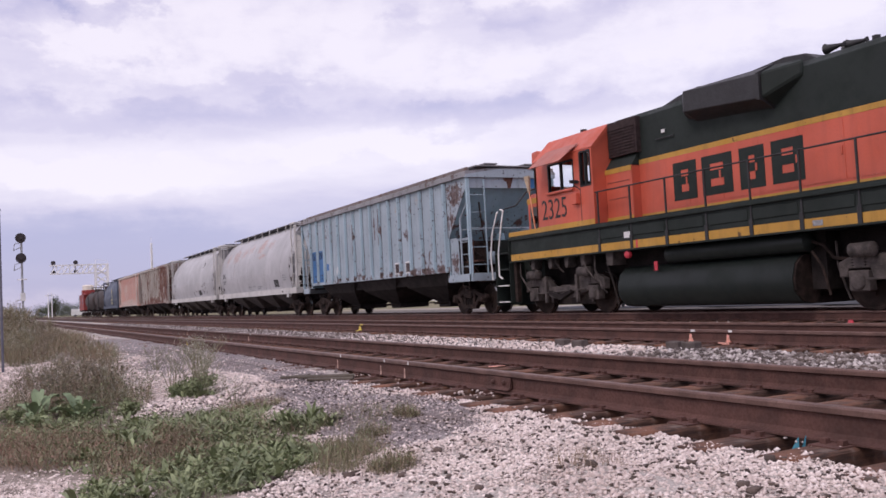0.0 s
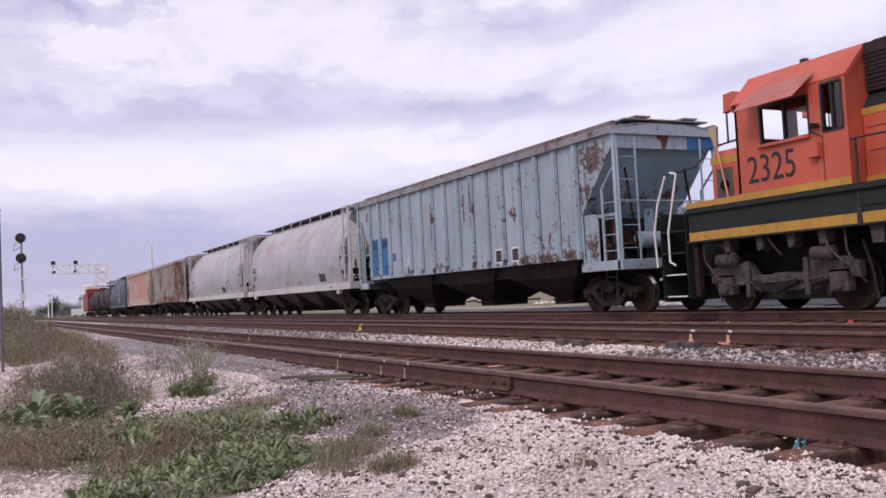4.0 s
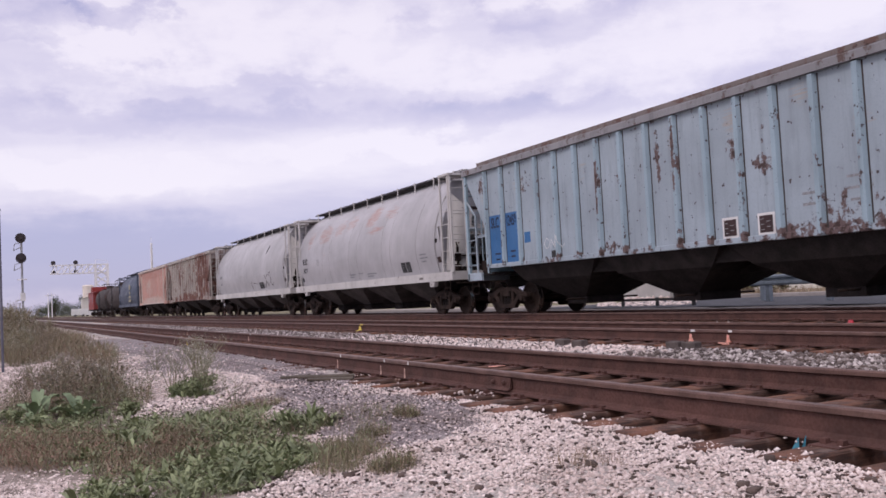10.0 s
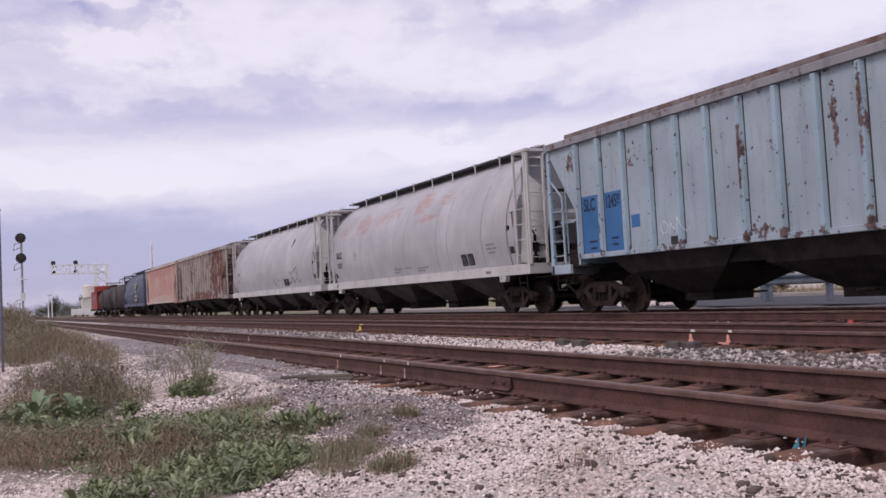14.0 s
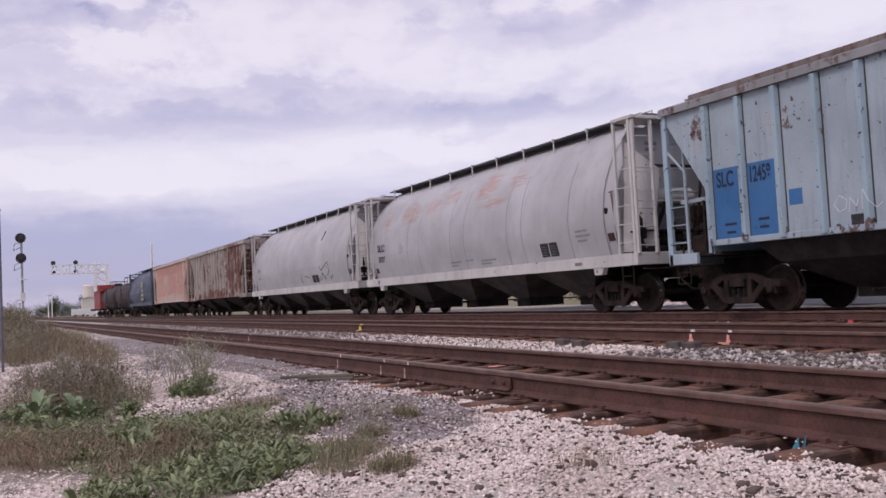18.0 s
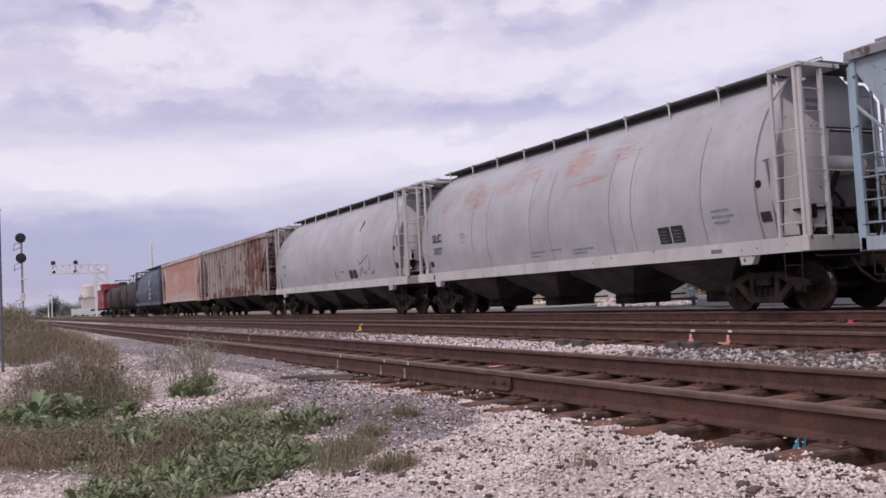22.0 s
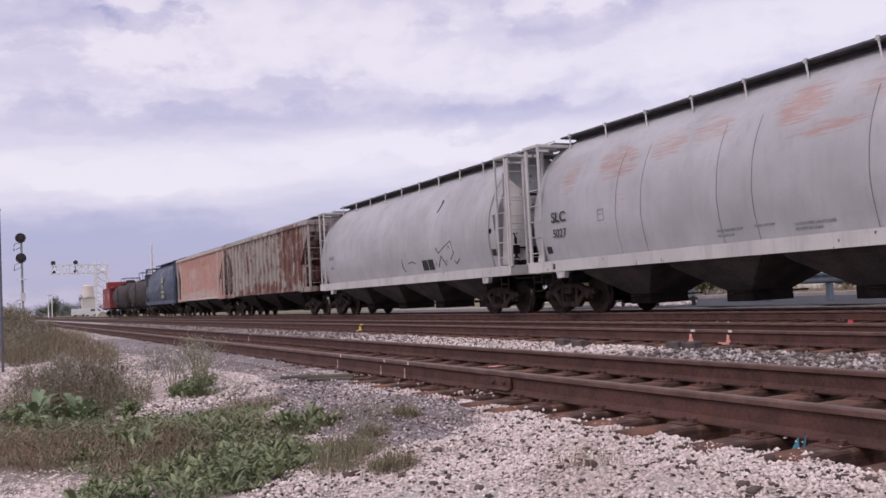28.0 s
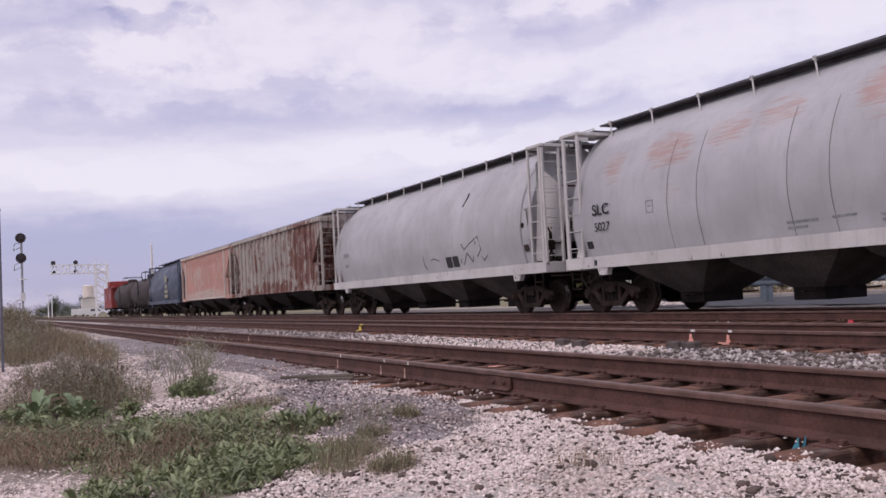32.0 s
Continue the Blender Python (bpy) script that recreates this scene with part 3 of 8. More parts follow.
def rolling(name, label, category, y13, group="freight cars of the train"):
    """A vehicle's Empty on the rails; its own +x looks along the train's way (-Y)."""
    ob = thing(name, label, category, pose(TRACK_X, y13, 0, 0, 0, -90), group)
    TRAIN.append((ob, y13))
    return ob


def lettering(words, material, parent, x, z, size, y=-1.512, width=1.0, label="", name="lettering", bold=0.0):
    """Painted characters on a vehicle's near side; x is where they begin on the picture's left."""
    cu = bpy.data.curves.new("lettering", "FONT")
    cu.body, cu.size, cu.extrude, cu.offset = words, size, 0.002, bold
    tmp = bpy.data.objects.new("lettering", cu)
    me = bpy.data.meshes.new_from_object(tmp)
    bpy.data.objects.remove(tmp)
    me.materials.append(material)
    return part(name, me, None, parent, label, at=Matrix.Translation((x, y, z)) @ Matrix(((width, 0, 0, 0), (0, 0, -1, 0), (0, 1, 0, 0), (0, 0, 0, 1))))


def bars(rows, material, parent, y=-1.512, name="lettering_bar"):
    """Lettering too small to read: plain bars of (x, z, length, height)."""
    for x, z, length, height in rows:
        ob = part(name, Shape().box(x, x + length, y, y + 0.004, z, z + height), material, parent)
    return ob


def tub_side(z):
    """Half width of the bulging shell at a height below its waist."""
    rows = ((1.37, 1.40), (1.66, 1.47), (1.9, 1.53), (2.15, 1.56), (2.4, 1.565), (2.9, 1.55))
    for (z0, a), (z1, b) in zip(rows, rows[1:]):
        if z <= z1:
            return a + (b - a) * (max(z, z0) - z0) / (z1 - z0)
    return rows[-1][1]


def on_tub(x0, x1, z0, z1, out=0.004):
    """A thin plate that lies on the bulging shell's near side."""
    a, b = -tub_side(z0) - out, -tub_side(z1) - out
    return Shape().plate([(x0, a, z0), (x1, a, z0), (x1, b, z1), (x0, b, z1)], 0.003)


def tub_bars(rows, material, parent, out=0.004):
    for x, z, length, height in rows:
        part("lettering_bar", on_tub(x, x + length, z, z + height, out), material, parent)


def wheelset_mesh(r):
    sh = Shape()
    sh.tube((0, -1.05, 0), (0, 1.05, 0), 0.075, 10)
    for s in (-1, 1):
        rows = [(0.690, r - 0.055), (0.690, r + 0.026), (0.715, r + 0.026), (0.727, r + 0.004), (0.82, r - 0.004), (0.825, r - 0.06), (0.80, r - 0.085), (0.775, r - 0.16), (0.80, 0.15), (0.86, 0.13)]
        sh.lathe([(s * t, q) for t, q in rows], "y", 36)
        for k in range(4):
            a = k * math.pi / 2
            sh.tube((0.22 * math.cos(a), s * 0.78, 0.22 * math.sin(a)), (0.22 * math.cos(a), s * 0.815, 0.22 * math.sin(a)), 0.03, 6)
    me = sh.mesh("wheelset", True)
    me.materials.append(M["wheel"])
    me.materials.append(M["tread"])
    for f in me.polygons:
        if math.hypot(f.center.x, f.center.z) > r - 0.012 and 0.73 < abs(f.center.y) < 0.822:
            f.material_index = 1
    return me


WHEELS = {}


def wheelset(parent, x, r):
    if r not in WHEELS:
        WHEELS[r] = wheelset_mesh(r)
    ob = part("wheelset", WHEELS[r], None, parent, "steel wheels on an axle", at=pose(x, 0, r))
    ROLLING.append((ob, (x, 0, r), r))
    return ob


TRUCK_MESHES = {}


def truck_meshes(r, wb):
    """Side frame, bolster, spring group and bearing adapter of a three-piece truck, near side (mirrored by a turn for the other)."""
    h = wb / 2
    fr = Shape()
    y0, y1 = -1.10, -0.95
    fr.prism([(-h - 0.22, r + 0.02), (-h - 0.19, r + 0.15), (-h + 0.15, r + 0.19), (-0.40, r + 0.32), (0.40, r + 0.32), (h - 0.15, r + 0.19), (h + 0.19, r + 0.15), (h + 0.22, r + 0.02),
              (h - 0.14, r + 0.02), (h - 0.30, r + 0.08), (0.40, r + 0.19), (-0.40, r + 0.19), (-h + 0.30, r + 0.08), (-h + 0.14, r + 0.02)], "y", y0, y1)
    fr.prism([(-h + 0.12, r + 0.08), (-h + 0.30, r + 0.11), (-0.30, 0.30), (0.30, 0.30), (h - 0.30, r + 0.11), (h - 0.12, r + 0.08), (0.38, 0.17), (-0.38, 0.17)], "y", y0, y1)
    for q in (-1, 1):
        fr.box(q * 0.25, q * 0.37, y0, y1, 0.24, r + 0.24)
    frame_me = fr.mesh("side_frame", bevel=0.014)
    bear = Shape().box(-0.12, 0.12, -1.12, -0.92, r - 0.10, r + 0.07)
    bear.lathe([(-1.19, 0.05), (-1.18, 0.085), (-1.10, 0.095)], "y", 14, (0, 0, r))
    spr = Shape()
    spr.lathe([row for k in range(6) for row in ((0.295 + 0.034 * k, 0.048), (0.312 + 0.034 * k, 0.064))], "z", 8, (0, -1.03, 0))
    bol = Shape().box(-0.20, 0.20, -1.12, 1.12, r + 0.05, r + 0.21).box(-0.22, 0.22, -0.3, 0.3, r + 0.20, r + 0.33)
    beam = Shape().box(-0.07, 0.07, -0.75, 0.75, 0.28, 0.40)
    out = {"side_frame": frame_me, "bearing": bear.mesh("bearing", bevel=0.01), "coil_spring": spr.mesh("coil_spring", True), "bolster": bol.mesh("bolster", bevel=0.012), "brake_beam": beam.mesh("brake_beam")}
    for k, me in out.items():
        me.materials.append(M["under"] if k in ("coil_spring", "brake_beam") else M["grime"])
    return out


def freight_truck(parent, x, r=0.457, wb=1.778):
    """Three-piece truck: bolster, two cast side frames, springs, bearings, two wheelsets."""
    if (r, wb) not in TRUCK_MESHES:
        TRUCK_MESHES[(r, wb)] = truck_meshes(r, wb)
    me, h = TRUCK_MESHES[(r, wb)], wb / 2
    ob = part("truck", me["bolster"], None, parent, "grimy brown cast-steel truck", at=pose(x, 0, 0))
    for turn in (0, 180):
        part("side_frame", me["side_frame"], None, ob, at=pose(0, 0, 0, 0, 0, turn))
        for q in (-0.15, 0.0, 0.15):
            part("coil_spring", me["coil_spring"], None, ob, at=pose(q, 0, 0, 0, 0, turn))
        for q in (-h, h):
            part("bearing", me["bearing"], None, ob, at=pose(q, 0, 0) @ pose(0, 0, 0, 0, 0, turn))
    for q in (-h + 0.62, h - 0.62):
        part("brake_beam", me["brake_beam"], None, ob, at=pose(q, 0, 0))
    for q in (-h, h):
        wheelset(ob, q, r)
    return ob


def coupler(parent, x, s):
    sh = Shape()
    sh.box(x, x + s * 0.50, -0.09, 0.09, 0.78, 0.98)
    sh.prism([(x + s * 0.42, -0.12), (x + s * 0.62, -0.17), (x + s * 0.74, -0.05), (x + s * 0.60, 0.02), (x + s * 0.72, 0.12), (x + s * 0.62, 0.18), (x + s * 0.42, 0.12)], "z", 0.72, 1.04)
    part("coupler", sh, M["grime"], parent, bevel=0.02)
    hose = Shape().pipe([(x - s * 0.1, -0.42, 0.95), (x + s * 0.12, -0.44, 0.70), (x + s * 0.35, -0.36, 0.50), (x + s * 0.60, -0.22, 0.48), (x + s * 0.68, -0.1, 0.60)], 0.027)
    part("air_hose", hose, M["under"], parent)
    lift = Shape().pipe([(x, -1.45, 1.02), (x + s * 0.10, -1.40, 1.0), (x + s * 0.12, -0.35, 1.0), (x + s * 0.4, -0.1, 1.04)], 0.016)
    part("uncoupling_lever", lift, M["grime"], parent)


def ladder(parent, name, a, b, z0, z1, rungs, material, gap=0.0, stile=0.03, top_over=0.0):
    """Two flat stiles at the plan points a and b, with round rungs between them."""
    sh = Shape()
    for p in (a, b):
        sh.box(p[0] - stile, p[0] + stile, p[1] - stile * 0.7, p[1] + stile * 0.7, z0, z1 + top_over)
    ob = part(name, sh, material, parent)
    step = (z1 - z0) / (rungs + 0.5)
    for k in range(rungs):
        z = z0 + step * (k + 0.6)
        part("rung", Shape().tube((a[0], a[1] - gap, z), (b[0], b[1] - gap, z), 0.013, 6), material, ob)
    return ob


def sill_step(parent, x, y, material, z=1.12):
    sh = Shape().pipe([(x - 0.2, y, z), (x - 0.19, y, 0.62), (x + 0.19, y, 0.62), (x + 0.2, y, z)], 0.013)
    sh.tube((x - 0.19, y, 0.86), (x + 0.19, y, 0.86), 0.011, 6)
    part("stirrup_step", sh, M["grime"], parent)


def brake_gear(parent, x, s, material):
    """Reservoir, cylinder, hand wheel and pipes on a car's end platform."""
    part("air_reservoir", Shape().lathe([(-0.45, 0.08), (-0.40, 0.2), (0.40, 0.2), (0.45, 0.08)], "y", 16, (x - s * 0.35, -0.35, 1.72)), material, parent, smooth=True)
    part("brake_cylinder", Shape().lathe([(-0.35, 0.06), (-0.30, 0.14), (0.25, 0.14), (0.30, 0.06)], "y", 14, (x - s * 0.30, 0.55, 1.55)), M["under"], parent, smooth=True)
    part("brake_housing", Shape().box(x - s * 0.12, x + s * 0.02, 0.25, 0.60, 2.05, 2.45), material, parent, bevel=0.03)
    wheel = Shape()
    for k in range(14):
        a, b = 2 * math.pi * k / 14, 2 * math.pi * (k + 1) / 14
        wheel.tube((x + s * 0.08, 0.42 + 0.27 * math.cos(a), 2.3 + 0.27 * math.sin(a)), (x + s * 0.08, 0.42 + 0.27 * math.cos(b), 2.3 + 0.27 * math.sin(b)), 0.014, 5)
    for k in range(3):
        a = 2 * math.pi * k / 3
        wheel.tube((x + s * 0.08, 0.42, 2.3), (x + s * 0.08, 0.42 + 0.27 * math.cos(a), 2.3 + 0.27 * math.sin(a)), 0.012, 5)
    part("brake_wheel", wheel, material, parent)
    rod = Shape().pipe([(x - s * 0.05, 0.42, 2.05), (x - s * 0.05, 0.42, 1.2), (x - s * 0.6, 0.2, 1.0)], 0.014)
    rod.pipe([(x - s * 0.35, -0.15, 1.55), (x - s * 0.2, -0.05, 1.3), (x - s * 0.2, 0.4, 1.25)], 0.02)
    rod.pipe([(x - s * 0.5, -0.9, 1.35), (x - s * 0.3, -0.6, 1.30), (x - s * 0.1, 0.2, 1.32), (x - s * 0.05, 0.8, 1.18)], 0.02)
    part("brake_pipe", rod, M["grime"], parent)


def rib_hopper(name, label, y13, half, mats, side_top=4.22, ribs=15, rear=0.0, rear_cut=0.0, post_rows=None, base=1.27, step=1.12):
    """Covered hopper with outside side posts and sloped ends."""
    car = rolling(name, label, "freight car", y13)
    mat, rib, end, chord = (M[k] for k in mats)
    w, zb, zt, zc = 1.52, base, side_top, 2.42
    reach = {1: (half, half - 1.5), -1: (half + rear, half - 1.5 + rear + rear_cut)}
    (L, cut), (R, rcut) = reach[1], reach[-1]
    first, gap, count = post_rows or (cut - 0.14, (2 * cut - 0.28) / (ribs - 1), ribs)
    posts = [first - k * gap for k in range(count)]
    for s in (-1, 1):
        side = Shape().prism([(-rcut, zb), (cut, zb), (cut, zc), (L - 0.12, zt - 0.2), (L - 0.05, zt), (-R + 0.05, zt), (-R + 0.12, zt - 0.2), (-rcut, zc)], "y", s * w, s * (w - 0.03))
        part("side_sheet", side, mat, car)
        part("side_sill", Shape().box(-rcut, cut, s * (w + 0.02), s * (w - 0.06), zb - 0.09, zb + 0.03), mat if ribs > 2 else chord, car, bevel=0.01)
        part("roof_edge", Shape().prism([(s * (w - 0.04), zt - 0.01), (s * (w + 0.11), zt - 0.01), (s * (w + 0.11), zt + 0.13), (s * (w + 0.05), zt + 0.17), (s * (w - 0.04), zt + 0.17)], "x", -R, L), chord, car)
        if post_rows:
            part("roof_lip", Shape().box(-R + 0.9, L - 0.02, s * (w - 0.03), s * (w + 0.06), zt + 0.172, zt + 0.27), M["roof_lip"], car, "rust-brown roof coaming")
        for x in posts:
            part("side_post", Shape().prism([(x - 0.085, s * w), (x - 0.05, s * (w + 0.085)), (x + 0.05, s * (w + 0.085)), (x + 0.085, s * w)], "z", zb - 0.05, zt - 0.03), rib, car)
            # strip along one edge of each near post: painted shadow line and rust streak
            if s < 0 and ribs > 2:
                part("post_weld", Shape().box(x + 0.086, x + 0.116, s * w, s * (w + 0.005), zb, zt - 0.03), M["post_shadow_rust"], car)
        for e in (-1, 1):
            cut = reach[e][1]
            part("bottom_flange", Shape().plate([(e * (cut - 0.02), s * (w + 0.012), step + 0.2), (e * (cut - 0.02), s * (w + 0.012), zc), (e * (cut + 0.06), s * (w + 0.012), zc), (e * (cut + 0.06), s * (w + 0.012), step + 0.2)], 0.01 * s), rib, car)
    for s in (-1, 1):
        L, cut = reach[s]
        part("slope_sheet", Shape().plate([(s * (L - 0.1), -w + 0.03, zt - 0.19), (s * (L - 0.1), w - 0.03, zt - 0.19), (s * (cut - 0.9), w - 0.03, 1.40), (s * (cut - 0.9), -w + 0.03, 1.40)], 0.02), end, car)
        part("end_sheet", Shape().box(s * (L - 0.12), s * (L - 0.06), -w, w, zt - 0.36, zt + 0.10), mat, car)
        part("end_plate_cap", Shape().prism([(-w - 0.1, zt + 0.05), (-0.5, zt + 0.22), (0.5, zt + 0.22), (w + 0.1, zt + 0.05), (w + 0.1, zt - 0.04), (-w - 0.1, zt - 0.04)], "x", s * (L - 0.10), s * (L + 0.02)), mat, car)
        part("end_sill", Shape().box(s * (L - 0.2), s * (L + 0.02), -w - 0.04, w + 0.04, step, step + 0.24), mat, car, bevel=0.01)
        part("end_floor", Shape().box(s * (cut - 0.2), s * (L - 0.1), -w + 0.05, w - 0.05, 1.18, 1.24), M["under"], car)
        part("draft_sill", Shape().box(s * (cut - 1.0), s * (L + 0.1), -0.22, 0.22, 0.78, 1.14), M["under"], car)
        part("bolster_plate", Shape().plate([(s * (cut - 0.02), -w + 0.04, 1.2), (s * (cut - 0.02), w - 0.04, 1.2), (s * (cut - 0.02), w - 0.04, zc - 0.5), (s * (cut - 0.02), -w + 0.04, zc - 0.5)], 0.02), end, car)
        for q in (-1, 1):
            part("corner_post", Shape().box(s * (L - 0.14), s * (L - 0.03), q * (w - 0.03), q * (w + 0.06), step, zt), rib, car, bevel=0.01)
            if s > 0 or not rear:
                part("end_gusset", Shape().prism([(s * (cut + 0.06), step + 0.235), (s * (cut + 0.62), step + 0.235), (s * (cut + 0.62), 2.22), (s * (cut + 0.50), 2.40), (s * (cut + 0.06), 2.40)], "y", q * (w - 0.012), q * (w - 0.03)), mat, car)
            part("side_step_sill", Shape().box(s * (cut - 0.06 if s > 0 or not rear else L - 0.85), s * (L - 0.03), q * (w - 0.03), q * (w + 0.06), step, step + 0.23), mat, car, bevel=0.012)
            lad = ladder(car, "side_ladder", (s * (L - 0.62), q * (w + 0.03)), (s * (L - 0.09), q * (w + 0.03)), step + 0.23, 2.95, 4, mat)
            part("ladder_brace", Shape().tube((s * (L - 0.62), q * (w + 0.03), 2.95), (s * (L - 0.10), q * (w + 0.03), 3.45), 0.03, 5), mat, lad)
            ladder(car, "end_ladder", (s * (L + 0.01), q * (w + 0.01)), (s * (L + 0.01), q * (w - 0.52)), 1.2, zt - 0.1, 5, rib, stile=0.022)
            part("end_strut", Shape().tube((s * (L - 0.5), q * (w - 0.60), zt - 0.75), (s * (L - 0.14), q * (w - 0.60), 1.3), 0.03, 6), M["grime"], car)
            sill_step(car, s * (L - 0.42), q * (w + 0.03), mat)
        part("end_bulkhead", Shape().box(s * (cut + 0.22), s * (cut + 0.26), -w + 0.08, w - 0.08, 1.24, 2.32), M["grime"] if ribs == 15 else end, car)
        part("platform_beam", Shape().box(s * (cut + 0.2), s * (L - 0.3), -w + 0.1, -w + 0.16, 2.30, 2.38), mat, car)
        for k, (y, z) in enumerate(((-1.25, 1.6), (-0.95, 1.9), (-0.5, 1.5), (0.1, 1.8), (0.8, 1.6))):
            part("brake_line", Shape().pipe([(s * (cut + 0.3), y, z + 0.45), (s * (cut + 0.6), y + 0.1, z), (s * (L - 0.25), y - 0.08, z - 0.12), (s * (L - 0.1), y, 1.25)], 0.022), M["grime"], car)
        part("valve_box", Shape().box(s * (cut + 0.4), s * (cut + 0.8), -1.3, -0.9, 1.24, 1.62), M["grime"], car, bevel=0.02)
        if s > 0 or not rear:
            part("platform_plate", Shape().box(s * (cut + 0.3), s * (L - 0.22), -1.2, 1.2, 1.62, 1.66), M["rust_panel"], car)
            for y in (-1.2, 0.5):
                part("platform_post", Shape().box(s * (cut + 0.75), s * (cut + 0.85), y, y + 0.1, 1.24, 2.35), M["rust_panel"], car)
        part("cross_brace", Shape().tube((s * (L + 0.02), -w, 2.62), (s * (L + 0.02), w, 2.60), 0.018, 6), mat, car)
        part("center_post", Shape().box(s * (L - 0.9), s * (L - 0.75), -0.1, 0.1, 1.2, 2.5), end, car)
        coupler(car, s * (L + 0.05), s)
        if s > 0:
            brake_gear(car, L, s, mat)
    L, cut = reach[1]
    part("roof", Shape().prism([(-w - 0.04, zt + 0.15), (-0.9, zt + 0.24), (0.0, zt + 0.28), (0.9, zt + 0.24), (w + 0.04, zt + 0.15), (w, zt), (-w, zt)], "x", -R + 0.03, L - 0.03), chord, car)
    board = part("running_board", Shape().box(-R + 0.1, L + 0.05, -0.95, -0.5, zt + 0.36, zt + 0.40).box(-R + 0.1, L + 0.05, 0.5, 0.95, zt + 0.36, zt + 0.40), M["chord"], car, "rusty steel grating walkway")
    for k in range(11):
        x = -L + 0.7 + k * (2 * L - 1.2) / 10
        part("board_bracket", Shape().box(x - 0.025, x + 0.025, -1.0, 1.0, zt + 0.22, zt + 0.36), M["chord"], board)
    part("end_walk", Shape().box(L - 0.60, L + 0.05, -w + 0.25, w - 0.25, zt + 0.30, zt + 0.33), M["chord"], car)
    part("end_walk", Shape().box(-L + 0.35, -L + 0.9, -w + 0.4, w - 0.4, zt + 0.27, zt + 0.30), M["chord"], car)
    for x in (-L + 0.5, L - 0.35):
        for y in (-1.1, -0.4, 0.4, 1.1):
            part("walk_leg", Shape().box(x - 0.03, x + 0.03, y - 0.03, y + 0.03, zt + 0.18, zt + 0.37), M["chord"], car)
    hatch = part("hatch_cover", Shape().box(-L + 1.2, L - 1.2, -0.38, 0.38, zt + 0.25, zt + 0.38), mat, car, bevel=0.03)
    for c in (-4.2, 0.0, 4.2):
        bot = Shape().loft([[(c - 2.08, -1.48, zb - 0.01), (c + 2.08, -1.48, zb - 0.01), (c + 2.08, 1.48, zb - 0.01), (c - 2.08, 1.48, zb - 0.01)],
                            [(c - 1.55, -1.25, 0.95), (c + 1.55, -1.25, 0.95), (c + 1.55, 1.25, 0.95), (c - 1.55, 1.25, 0.95)],
                            [(c - 0.42, -0.62, 0.42), (c + 0.42, -0.62, 0.42), (c + 0.42, 0.62, 0.42), (c - 0.42, 0.62, 0.42)]])
        hop = part("hopper_bottom", bot, M["under"], car, "grimy black hopper bay")
        part("outlet_gate", Shape().box(c - 0.44, c + 0.44, -0.60, 0.60, 0.24, 0.42), M["under"], hop, bevel=0.01)
        part("gate_shaft", Shape().tube((c + 0.3, -1.15, 0.37), (c + 0.3, 1.15, 0.37), 0.025, 6), M["grime"], hop)
    for c in (-2.1, 2.1):
        part("belly_sheet", Shape().box(c - 0.75, c + 0.75, -1.25, 1.25, 1.02, zb), M["under"], car)
    part("center_sill", Shape().box(-cut, cut, -0.2, 0.2, 0.8, 1.1), M["under"], car)
    for s in (-1, 1):
        freight_truck(car, s * (half - 1.15) - (0.15 if s < 0 and rear else 0.0))
    return car


def tub_profile(top=4.68):
    """Half outline of the bulging shell, from the roof's middle round to the sill: (half width, height)."""
    out = []
    for k in range(16):
        t = math.cos((math.pi / 2) * k / 15) ** 0.7
        out.append((1.565 * max(0.0, 1 - t ** 1.8) ** 0.625, 2.40 + (top - 2.40) * t))
    return out + [(1.56, 2.15), (1.53, 1.9), (1.47, 1.66), (1.40, 1.37)]


